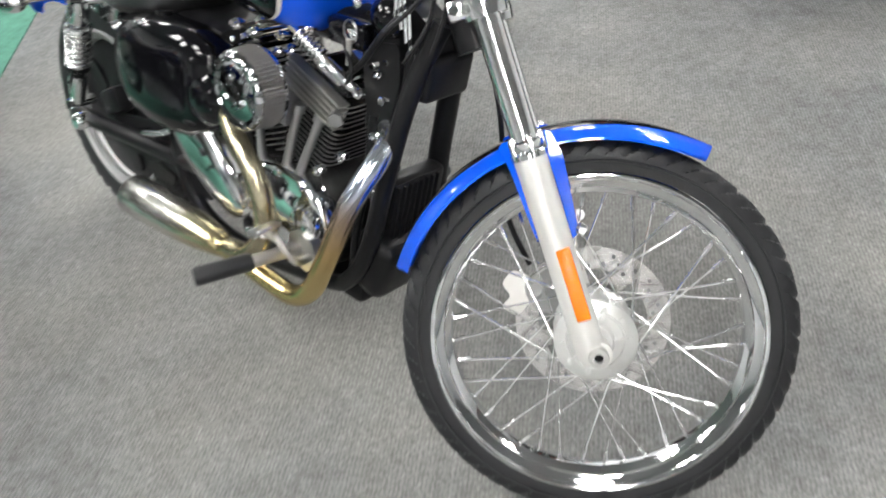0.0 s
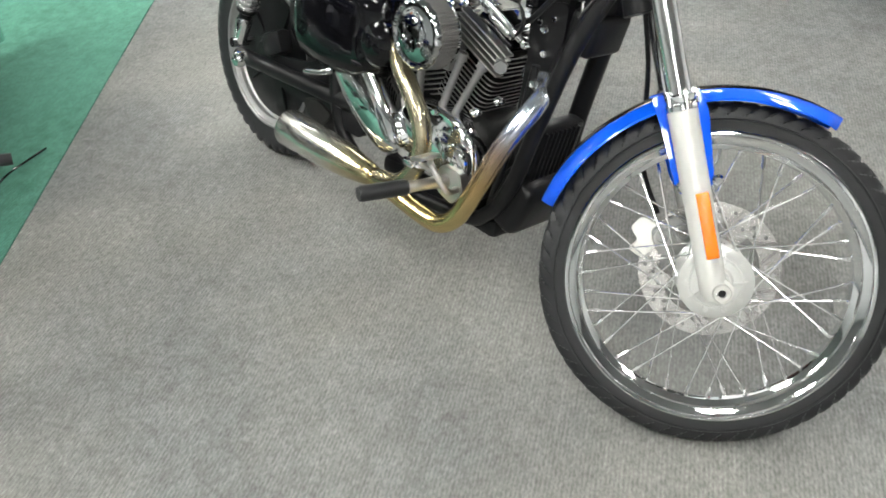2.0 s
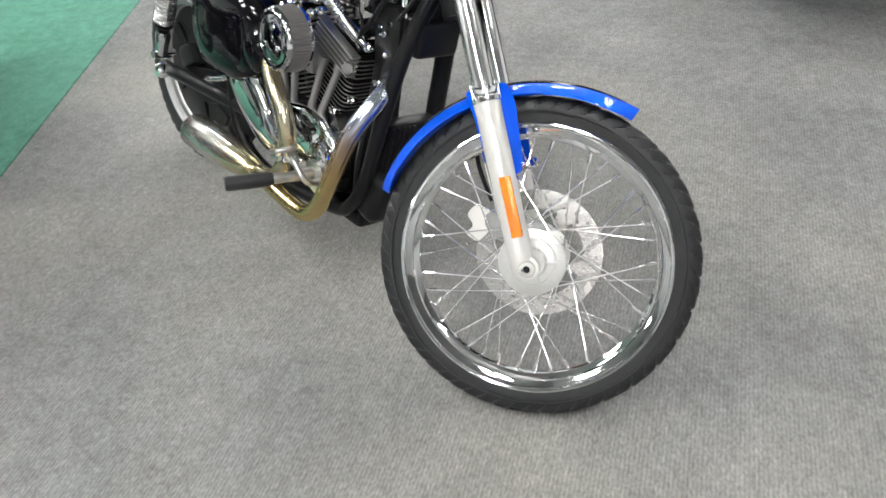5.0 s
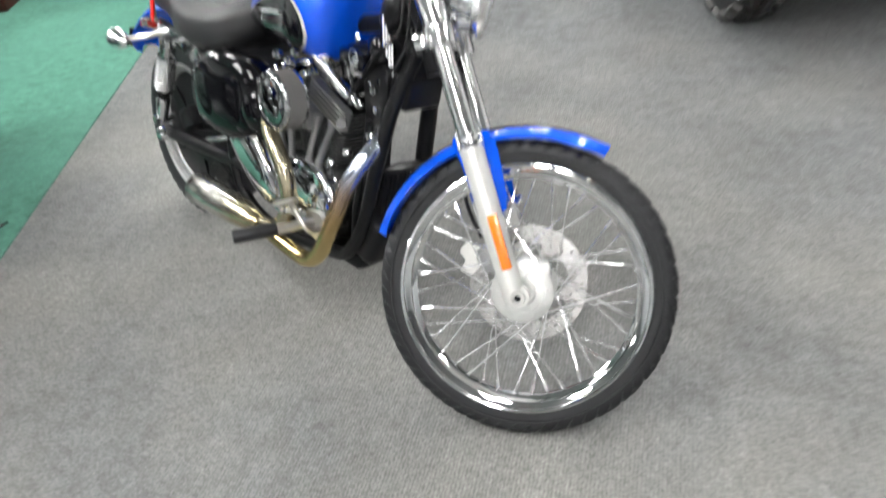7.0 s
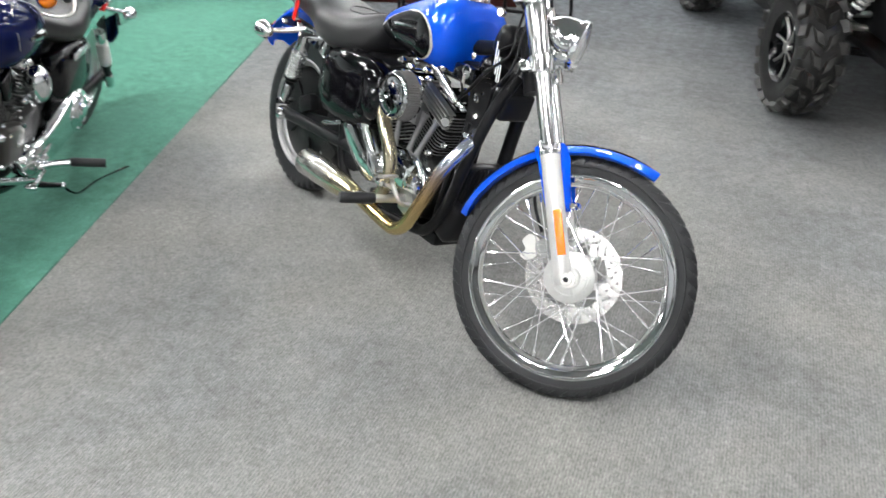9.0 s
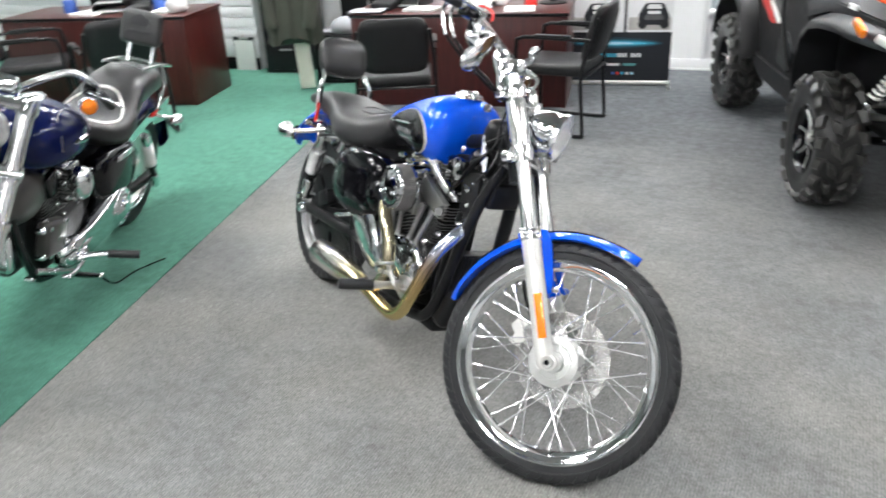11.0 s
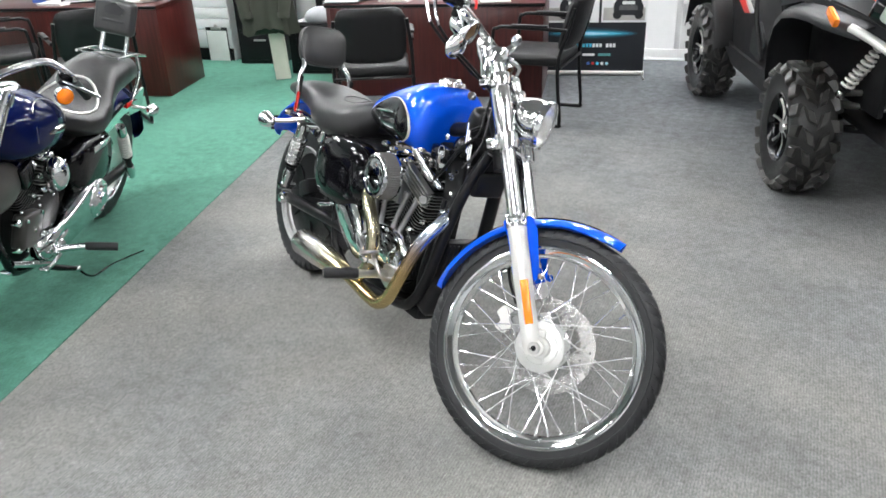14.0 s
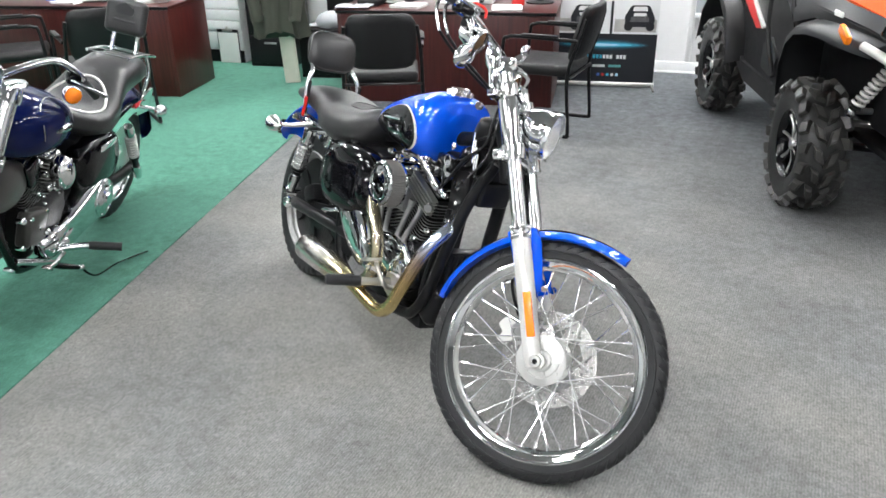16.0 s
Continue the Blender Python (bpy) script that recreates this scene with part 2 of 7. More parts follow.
FIN_EDGE = surface("machined_fin_edge", (0.26, 0.26, 0.26), 0.4, 0.75, vary=0.25, bump=0.02)
FILTER = surface("oiled_filter_gauze", (0.26, 0.25, 0.245), 0.6, 0.3, vary=0.3, fine=900, bump=0.15)
MAHOGANY = wood("mahogany_laminate", (0.030, 0.004, 0.0035), (0.070, 0.011, 0.009))
WALL_WHITE = surface("white_wall_paint", (0.88, 0.885, 0.89), 0.6, vary=0.03, bump=0.02)
# unseen ceiling in mid grey, tuned for dark chrome reflections between the lamps
CEILING_GREY = surface("ceiling_tile_grey", (0.33, 0.33, 0.33), 0.9, vary=0.05, bump=0.05)
SLAT = surface("white_slatwall_melamine", (0.70, 0.71, 0.72), 0.4, vary=0.05)
PAPER = surface("white_paper", (0.80, 0.80, 0.79), 0.7, vary=0.04)
OLIVE = surface("olive_drab_cloth", (0.050, 0.053, 0.041), 0.9, vary=0.25, scale=9, fine=350, bump=0.1)
GREY_CLOTH = surface("light_grey_cloth", (0.33, 0.34, 0.36), 0.9, vary=0.15, bump=0.08)
CREAM = surface("cream_painted_board", (0.62, 0.60, 0.52), 0.55, vary=0.08)
BANNER_DARK = surface("banner_black_print", (0.009, 0.011, 0.016), 0.45, vary=0.2)
BANNER_SKY = surface("banner_pale_print", (0.78, 0.79, 0.80), 0.5, vary=0.12, scale=3)
BANNER_GROUND = surface("banner_grey_print", (0.46, 0.45, 0.43), 0.5, vary=0.4, scale=9)
CYAN = surface("cyan_print", (0.05, 0.42, 0.62), 0.5)
PALE_CYAN = surface("pale_cyan_print", (0.45, 0.72, 0.85), 0.5)
WHITE_PRINT = surface("white_print", (0.8, 0.8, 0.8), 0.5)
TEAL = surface("teal_print", (0.10, 0.33, 0.33), 0.5)
BLUE_PRINT = surface("blue_print", (0.06, 0.14, 0.5), 0.5)
TUBE_LIGHT = lamp_glow("fluorescent_diffuser", (1.0, 1.0, 0.985), LAMP_POWER)


# ---- geometry ----
class Geo:
    """Vertices and faces of one part."""

    def __init__(self):
        self.v, self.f = [], []

    def add(self, v, f, m=None):
        k = len(self.v)
        self.v += [tuple((m @ Vector(p)) if m else p) for p in v]
        self.f += [tuple(i + k for i in q) for q in f]
        return self

    def rings(self, rings, closed=False, cap=True):
        """Skin a row of loops of equal length."""
        n, k = len(rings[0]), len(rings)
        v = [p for r in rings for p in r]
        f = []
        for a in range(k if closed else k - 1):
            b = (a + 1) % k
            f += [(a * n + i, a * n + (i + 1) % n, b * n + (i + 1) % n, b * n + i) for i in range(n)]
        if cap and not closed:
            f += [tuple(range(n - 1, -1, -1)), tuple((k - 1) * n + i for i in range(n))]
        return self.add(v, f)

    def grid(self, rows):
        """Skin an open sheet."""
        n = len(rows[0])
        f = [(a * n + i, a * n + i + 1, (a + 1) * n + i + 1, (a + 1) * n + i) for a in range(len(rows) - 1) for i in range(n - 1)]
        return self.add([p for r in rows for p in r], f)

    def tube(self, pts, r, n=12, steps=6, closed=False, cap=True):
        """A round bar along a smooth line through pts; r: one radius, or one for each point."""
        pts = [Vector(p) for p in pts]
        rad = list(r) if isinstance(r, (list, tuple)) else [r] * len(pts)
        line = []
        if len(pts) == 2 or steps <= 1:
            line = list(zip(pts, rad))
        else:
            k = len(pts)
            for i in range(k if closed else k - 1):
                p = [pts[(i + j) % k] if closed else pts[min(max(i + j, 0), k - 1)] for j in (-1, 0, 1, 2)]
                r0, r1 = rad[i], rad[(i + 1) % k]
                for s in range(steps):
                    t = s / steps
                    q = 0.5 * (2 * p[1] + (p[2] - p[0]) * t + (2 * p[0] - 5 * p[1] + 4 * p[2] - p[3]) * t * t + (3 * p[1] - p[0] - 3 * p[2] + p[3]) * t**3)
                    line.append((q, r0 + (r1 - r0) * t))
            if not closed:
                line.append((pts[-1], rad[-1]))
        k = len(line)
        up = None
        rings = []
        for i, (p, rr) in enumerate(line):
            a = line[(i - 1) % k][0] if closed or i else p
            b = line[(i + 1) % k][0] if closed or i < k - 1 else p
            d = (b - a).normalized()
            if up is None:
                up = d.orthogonal().normalized()
            up = (up - d * up.dot(d)).normalized()
            side = d.cross(up)
            rings.append([tuple(p + rr * (math.cos(t) * up + math.sin(t) * side)) for t in (2 * math.pi * j / n for j in range(n))])
        return self.rings(rings, closed, cap)

    def lathe(self, profile, at=(0, 0, 0), axis=(0, 1, 0), n=32, closed=False, ripple=None):
        """Turn a profile of (radius, along) round an axis."""
        ax = Vector(axis).normalized()
        s = ax.orthogonal().normalized() if abs(ax.y) < 0.99 else Vector((1, 0, 0))
        t = ax.cross(s)
        o = Vector(at)
        rings = []
        for row, (r, a) in enumerate(profile):
            ring = []
            for j in range(n):
                rr = r + (ripple(row, j) if ripple else 0)
                w = 2 * math.pi * j / n
                ring.append(tuple(o + ax * a + rr * (math.cos(w) * s + math.sin(w) * t)))
            rings.append(ring)
        return self.rings(rings, closed, cap=not closed)

    def box(self, c, size, bevel=0.0, m=None, seg=2):
        bm = bmesh.new()
        bmesh.ops.create_cube(bm, size=1.0)
        bmesh.ops.scale(bm, vec=size, verts=bm.verts)
        if bevel:
            bmesh.ops.bevel(bm, geom=bm.edges[:], offset=min(bevel, min(size) * 0.49), segments=seg, affect="EDGES", profile=0.5)
        bm.verts.index_update()
        v = [Vector(p.co) for p in bm.verts]
        f = [tuple(x.index for x in q.verts) for q in bm.faces]
        bm.free()
        mm = Matrix.Translation(c) @ (m or Matrix())
        return self.add([tuple(mm @ p) for p in v], f)

    def ball(self, c, radii, n=20, k=12, m=None):
        rings = []
        for i in range(1, k):
            w = math.pi * i / k
            rings.append([(radii[0] * math.sin(w) * math.cos(t), radii[1] * math.sin(w) * math.sin(t), radii[2] * math.cos(w)) for t in (2 * math.pi * j / n for j in range(n))])
        g = Geo().rings(rings)
        mm = Matrix.Translation(c) @ (m or Matrix())
        return self.add([tuple(mm @ Vector(p)) for p in g.v], g.f)

    def plate(self, outline, y0, y1, m=None):
        """A plate of (x, z) outline between two y."""
        n = len(outline)
        g = Geo().rings([[(x, y0, z) for x, z in outline], [(x, y1, z) for x, z in outline]])
        return self.add(g.v, g.f, m)


def rounded(pts, r=0.01, k=4):
    """Round the corners of a 2D outline."""
    out, n = [], len(pts)
    for i in range(n):
        a, b, c = (Vector(pts[(i + j) % n]) for j in (-1, 0, 1))
        p, q = b + (a - b).normalized() * min(r, (a - b).length * 0.45), b + (c - b).normalized() * min(r, (c - b).length * 0.45)
        for s in range(k + 1):
            t = s / k
            out.append(tuple((1 - t) ** 2 * p + 2 * t * (1 - t) * b + t * t * q))
    return out


def mesh_of(name, geo, material, sharp=38):
    me = bpy.data.meshes.new(name)
    me.from_pydata(geo.v, [], geo.f)
    me.update()
    bm = bmesh.new()
    bm.from_mesh(me)
    bmesh.ops.recalc_face_normals(bm, faces=bm.faces[:])
    bm.to_mesh(me)
    bm.free()
    me.polygons.foreach_set("use_smooth", [True] * len(me.polygons))
    me.set_sharp_from_angle(angle=radians(sharp))
    me.materials.append(material)
    return me


def part(name, geo, material, parent, label="", m=None, sharp=38):
    """One mesh under a thing or under a part; geo may be a mesh that is shared."""
    ob = new(name, geo if isinstance(geo, bpy.types.Mesh) else mesh_of(name, geo, material, sharp))
    ob.parent = parent
    if m is not None:
        ob.matrix_basis = m
    return tagged(ob, label)


def thing(name, m, label, category, group=""):
    ob = new(name)
    ob.empty_display_size = 0.1
    ob.matrix_basis = m
    return tagged(ob, label, category, group)


def solid(name, geo, material, label, category="", kind="", group="", m=None, sharp=38):
    ob = new(name, mesh_of(name, geo, material, sharp))
    if m is not None:
        ob.matrix_basis = m
    return tagged(ob, label, category, group, kind)


def lerp(table, x):
    """Smooth value from a table of (x, value)."""
    if x <= table[0][0]:
        return table[0][1]
    for (a, p), (b, q) in zip(table, table[1:]):
        if x <= b:
            t = (x - a) / (b - a)
            t = t * t * (3 - 2 * t) * 0.5 + t * 0.5
            return p + (q - p) * t
    return table[-1][1]


def glide(table, x):
    """Like lerp, but with a smooth slope through the table's points."""
    k = max(0, min(len(table) - 2, sum(1 for p in table if p[0] <= x) - 1))
    x0, x1 = table[k][0], table[k + 1][0]

    def slope(i):
        a, b = table[max(0, i - 1)], table[min(len(table) - 1, i + 1)]
        return (b[1] - a[1]) / (b[0] - a[0])

    t, h = min(1.0, max(0.0, (x - x0) / (x1 - x0))), x1 - x0
    return (2 * t**3 - 3 * t**2 + 1) * table[k][1] + (t**3 - 2 * t**2 + t) * h * slope(k) + (3 * t**2 - 2 * t**3) * table[k + 1][1] + (t**3 - t**2) * h * slope(k + 1)


# ---- the room ----
WALL_Y, X0, X1, Y0 = 5.42, -8.0, 6.0, -5.5
g = Geo().grid([[(X0 + (X1 - X0) * i / 8, Y0 + (WALL_Y - Y0) * j / 6, 0.0) for i in range(9)] for j in range(7)])
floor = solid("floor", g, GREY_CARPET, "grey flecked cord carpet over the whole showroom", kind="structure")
edge = [(-1.76 - 0.142 * (y + 0.52), y) for y in (-0.36, 0.2, 1.0, 2.5, 4.0, WALL_Y - 0.01)] + [(X0 + 0.01, WALL_Y - 0.01), (X0 + 0.01, -0.44), (-1.92, -0.44), (-1.83, -0.43), (-1.79, -0.40)]
g = Geo().rings([[(x, y, 0.0005) for x, y in edge], [(x, y, 0.005) for x, y in edge]])
solid("carpet_green", g, GREEN_CARPET, "green carpet laid over the grey one", kind="structure")


def wall(name, a, b, h, t, label, mat=WALL_WHITE):
    a, b = Vector((*a, 0)), Vector((*b, 0))
    d = (b - a).normalized()
    n = Vector((-d.y, d.x, 0)) * t
    g = Geo().rings([[tuple(p + Vector((0, 0, z))) for p in (a, b, b + n, a + n)] for z in (0, h)])
    return solid(name, g, mat, label, kind="structure")


wall("wall_north", (X1, WALL_Y + 0.012), (X0, WALL_Y + 0.012), CEILING, -0.15, "white painted back wall of the showroom")
wall("wall_south", (X0, Y0), (X1, Y0), CEILING, -0.15, "plain white wall")
wall("wall_west", (X0, WALL_Y + 0.012), (X0, Y0), CEILING, -0.15, "plain white wall")
wall("wall_east", (X1, Y0), (X1, WALL_Y + 0.012), CEILING, -0.15, "plain white wall")
g = Geo()
g.box(((X0 + X1) / 2, (Y0 + WALL_Y) / 2, CEILING + 0.06), (X1 - X0 + 0.3, WALL_Y - Y0 + 0.3, 0.1))
for i in range(int((X1 - X0) / 0.61)):
    g.box((X0 + 0.3 + 0.61 * i, (Y0 + WALL_Y) / 2, CEILING + 0.005), (0.024, WALL_Y - Y0, 0.012))
for j in range(int((WALL_Y - Y0) / 1.22)):
    g.box(((X0 + X1) / 2, Y0 + 0.4 + 1.22 * j, CEILING + 0.003), (X1 - X0, 0.024, 0.012))
solid("ceiling", g, CEILING_GREY, "grey suspended tile ceiling", kind="structure")


def ceiling_light(x, y):
    root = thing("ceiling_light", pose(x, y, CEILING, 0, 0, 8), "white recessed fluorescent ceiling light, lit", "ceiling light", "ceiling lights")
    g = Geo()
    for sx, sy, w, d in ((0, 0.30, 0.62, 0.03), (0, -0.30, 0.62, 0.03), (0.3, 0, 0.03, 0.6), (-0.3, 0, 0.03, 0.6), (0, 0, 0.10, 0.6)):
        g.box((sx, sy, -0.014), (w, d, 0.028), 0.004)
    part("frame", g, CEILING_GREY, root)
    for sx in (-0.165, 0.165):
        part("diffuser", Geo().box((sx, 0, -0.012), (0.20, 0.56, 0.018), 0.006), TUBE_LIGHT, root)
    return root


first_light = ceiling_light(-5.2, -3.2)
for x, y in ((-1.75, -0.85), (0.0, -1.95), (-0.2, -4.4), (2.9, 0.2), (-3.30, 0.62), (-3.93, 0.54), (1.9, 2.3), (-5.2, 3.95), (-2.9, 4.3), (-1.2, 4.5), (0.4, 4.5), (2.2, 4.5)):
    for d in (-0.52, 0.52):
        copy_thing(first_light, pose(x + 0.14 * d, y + d, CEILING, 0, 0, 8))

# a step forward in the back wall, with slatwall on it, board by board
SLAT_Y = 4.86
solid("wall_step", Geo().box((-5.895, (SLAT_Y + 0.011 + WALL_Y + 0.011) / 2, CEILING / 2), (4.19, WALL_Y - SLAT_Y, CEILING - 0.004)), WALL_WHITE, "white wall standing forward behind the desk", kind="structure")
for k in range(18):
    z = 0.30 + 0.102 * k
    ob = solid("slat", Geo().box((-5.89, SLAT_Y, z + 0.046), (4.18, 0.02, 0.092), 0.006), SLAT, "", m=Matrix())
    ob.parent = bpy.data.objects["wall_north"]
g = Geo().box((-5.89, SLAT_Y, 0.208), (4.18, 0.014, 0.164), 0.003)
solid("trim_panel", g, SLAT, "white panel under the slatted wall boards", kind="structure")
solid("baseboard", Geo().box((-5.89, SLAT_Y - 0.004, 0.060), (4.18, 0.014, 0.118), 0.003), SATIN_BLACK, "black rubber baseboard", kind="structure")
g = Geo().box((2.6, WALL_Y - 0.008, 0.048), (7.4, 0.022, 0.096), 0.004)
g.box((2.6, WALL_Y - 0.014, 0.008), (7.4, 0.034, 0.016), 0.004)
solid("baseboard_east", g, WALL_WHITE, "white painted baseboard", kind="structure")
# framed white panel with a grey pane on the back wall
root = tagged(thing("window_1", pose(1.0, WALL_Y - 0.012, 0), "white framed wall window with a grey pane", "window"), kind="structure")
for x in (-0.69, 0.69):
    part("window_frame", Geo().box((x, 0, 1.15), (0.05, 0.05, 2.1), 0.006), WALL_WHITE, root)
part("window_sill", Geo().box((0, -0.01, 0.50), (1.33, 0.07, 0.035), 0.008), WALL_WHITE, root)
part("pane", Geo().box((0, 0.012, 1.34), (1.33, 0.014, 1.64)), surface("grey_pane", (0.42, 0.46, 0.48), 0.15), root)


# ---- motorcycle pieces ----
RAKE = radians(30)
FORK = Vector((-math.sin(RAKE), 0, math.cos(RAKE)))
AHEAD = Vector((math.cos(RAKE), 0, math.sin(RAKE)))


def turned(angle, foot):
    """The turn of the fork about its raked steering line, which meets the ground at x = foot."""
    p = Vector((foot, 0, 0))
    return Matrix.Translation(p) @ Matrix.Rotation(radians(angle), 4, FORK) @ Matrix.Translation(-p)


def tyre_geo(R, half, bead, n=360, notch=0.0085, period=6):
    """A motorcycle tyre about the y axis with slanted blocks cut into its shoulders."""
    prof = []
    for k in range(21):
        w = math.pi * k / 20
        c, q = math.cos(w), math.sin(w)
        prof.append((bead + (R - bead) * q**0.70, -half * math.copysign(abs(c) ** 0.55, c) * (0.72 + 0.28 * q)))
    prof += [(bead - 0.012, half * 0.62), (bead - 0.012, -half * 0.62)]

    def ripple(row, j):
        lag = abs(row - 10)
        if 2 <= lag <= 6:
            return -notch * (0.75 if lag == 6 else 1.0) if (j + lag) % period < 2 else 0.0
        if lag <= 1:
            return -notch * 0.7 if (j + lag) % (2 * period) < 2 else 0.0
        return 0.0

    return Geo().lathe(prof, n=n, closed=True, ripple=ripple)


def rim_geo(r, half):
    """A drop-centre rim with rolled lips, a step and a raised spoke bed."""
    bead = [(r - 0.002 + 0.0058 * math.cos(radians(w)), -half + 0.0058 * math.sin(radians(w))) for w in (60, 20, -20, -60, -90, -130, -165, 170)]
    well = [(r - 0.015, -half + 0.006), (r - 0.0215, -half + 0.009), (r - 0.0235, -half + 0.013), (r - 0.0225, -half * 0.60), (r - 0.027, -half * 0.48), (r - 0.0335, -half * 0.34), (r - 0.0355, -half * 0.15), (r - 0.036, 0)]
    side = bead + well
    prof = side + [(a, -b) for a, b in reversed(side[:-1])]
    prof += [(r - 0.010, half - 0.008), (r - 0.024, half * 0.3), (r - 0.024, -half * 0.3), (r - 0.010, -half + 0.008)]
    return Geo().lathe(prof, n=160, closed=True)


def spoke_mesh(side, lead, hub_r, rim_r, hub_y, name="spoke"):
    """One laced spoke with its nipple; it leaves the hub's flange nearly along it."""
    a = radians(lead)
    p = Vector((hub_r * math.cos(a), side * hub_y, hub_r * math.sin(a)))
    q = Vector((rim_r, side * 0.005, 0))
    m = p.lerp(q, 0.88)
    g = Geo().tube([p + Vector((0, -side * 0.012, 0)), p, m], 0.0019, 6, 1)
    g.tube([m, m.lerp(q, 0.3), q], [0.0036, 0.0044, 0.0036], 6, 1)
    return mesh_of(name, g, ZINC)


def spoke_wheel(parent, m, R, half, rim_r, rim_half, hub_r, hub_y, label, count=40):
    """Laced wheel about its own y axis: rim, tyre, hub, brake disc and spokes."""
    wheel = part("wheel", rim_geo(rim_r, rim_half), CHROME, parent, label, m, sharp=16)
    part("tyre", tyre_geo(R, half, rim_r - 0.006), RUBBER, wheel, "black road tyre with grooved shoulders")
    for s in (-1, 1):
        part("sidewall_rib", Geo().tube([(rr * math.cos(w), s * yy, rr * math.sin(w)) for rr, yy in ((rim_r + 0.42 * (R - rim_r), half * 0.885),) for w in (2 * math.pi * j / 90 for j in range(90))], 0.0024, 6, 1, closed=True), RUBBER, wheel)
    g = Geo().lathe([(0.0, -hub_y - 0.012), (0.028, -hub_y - 0.012), (0.034, -hub_y - 0.004), (hub_r - 0.004, -hub_y - 0.002), (hub_r, -hub_y), (hub_r, -hub_y + 0.007), (hub_r - 0.022, -hub_y + 0.018), (hub_r * 0.55, -0.005), (hub_r * 0.55, 0.02), (hub_r - 0.012, hub_y - 0.016), (hub_r, hub_y - 0.006), (hub_r, hub_y), (0.03, hub_y + 0.004), (0.0, hub_y + 0.008)], n=48)
    for k in range(10):
        w = 2 * math.pi * (k + 0.5) / 10
        g.lathe([(0.0, -hub_y - 0.0045), (0.0055, -hub_y - 0.0045), (0.0065, -hub_y)], (0.8 * hub_r * math.cos(w), 0, 0.8 * hub_r * math.sin(w)), n=8)
    for k in range(5):
        w = 2 * math.pi * (k + 0.25) / 5
        g.box((0.5 * hub_r * math.cos(w), -hub_y - 0.004, 0.5 * hub_r * math.sin(w)), (hub_r * 0.55, 0.006, 0.008), 0.002, Matrix.Rotation(-w, 4, "Y"))
    g.lathe([(hub_r * 0.66, -hub_y - 0.004), (hub_r * 0.68, -hub_y - 0.007), (hub_r * 0.72, -hub_y - 0.007), (hub_r * 0.74, -hub_y - 0.001), (hub_r * 0.66, -hub_y - 0.001)], n=48, closed=True)
    part("hub", g, HUB_SILVER, wheel, "pale silver cast hub")
    meshes = [spoke_mesh(s, lead, hub_r * 0.92, rim_r - 0.031, hub_y * 0.9) for s, lead in ((-1, 60), (1, -60), (-1, -60), (1, 60))]
    for k in range(count):
        part("spoke", meshes[k % 4], ZINC, wheel, m=pose(0, 0, 0, 0, 0.4 - 360 * k / count, 0))
    return wheel


def brake_disc(parent, y, r, m=None):
    """A floating disc: drilled ring with a scalloped inner edge on a five-armed carrier."""
    g = Geo()
    n = 80
    ring = []
    for rr, yy in ((r, -0.0025), (r, 0.0025), (r * 0.70, 0.0025), (r * 0.70, -0.0025)):
        ring.append([(rr * c * f, y + yy, rr * q * f) for c, q, f in ((math.cos(w), math.sin(w), 1 - 0.06 * (rr < r) * max(0.0, math.cos(5 * w)) ** 2) for w in (2 * math.pi * j / n for j in range(n)))])
    g.rings(ring, closed=True)
    arm = rounded([(r * 0.30, -0.026), (r * 0.50, -0.012), (r * 0.68, -0.020), (r * 0.68, 0.020), (r * 0.50, 0.012), (r * 0.30, 0.026)], 0.008)
    carrier = mesh_of("carrier_arm", Geo().plate(arm, y - 0.003, y + 0.003), DISC_STEEL)
    for k in range(5):
        part("carrier_arm", carrier, DISC_STEEL, parent, m=Matrix.Rotation(-2 * math.pi * k / 5, 4, "Y"))
    part("carrier_ring", Geo().lathe([(r * 0.24, y - 0.004), (r * 0.40, y - 0.004), (r * 0.40, y + 0.004), (r * 0.24, y + 0.004)], n=40, closed=True), DISC_STEEL, parent)
    disc = part("brake_disc", g, DISC_STEEL, parent, "drilled steel brake disc", m)
    holes = Geo()
    for k in range(50):
        w = 2 * math.pi * k / 50
        rr = r * (0.74, 0.82, 0.90, 0.78, 0.86)[k % 5]
        holes.lathe([(0, -0.0029), (0.0042, -0.0029), (0.0042, 0.0029), (0, 0.0029)], (rr * math.cos(w), y, rr * math.sin(w)), n=8)
    tagged(part("drilling", holes, CAST, parent), kind="stuff")
    return disc


def arch_fender(R, a0, a1, half, drop, thick=0.004, n=40, cross=9, flare=0.0, blunt=0.45):
    """A mudguard swept round a wheel, in degrees from straight ahead over the top to behind."""
    outer, inner = [], []
    for i in range(n + 1):
        a = radians(a0 + (a1 - a0) * i / n)
        e = min(i, n - i) / n
        w = half * min(1, blunt + (1 - blunt) * math.sqrt(min(1, e / 0.10)))
        ro, ri = [], []
        lift = flare * max(0, 1 - i / (0.16 * n)) ** 2
        for k in range(cross):
            s = -1 + 2 * k / (cross - 1)
            r = R + lift - drop * abs(s) ** 2.6
            for row, rr in ((ro, r), (ri, r - thick)):
                row.append((rr * math.cos(a), w * s, rr * math.sin(a)))
        outer.append(ro)
        inner.append(ri)
    loops = [o + list(reversed(q)) for o, q in zip(outer, inner)]
    return Geo().rings(loops)


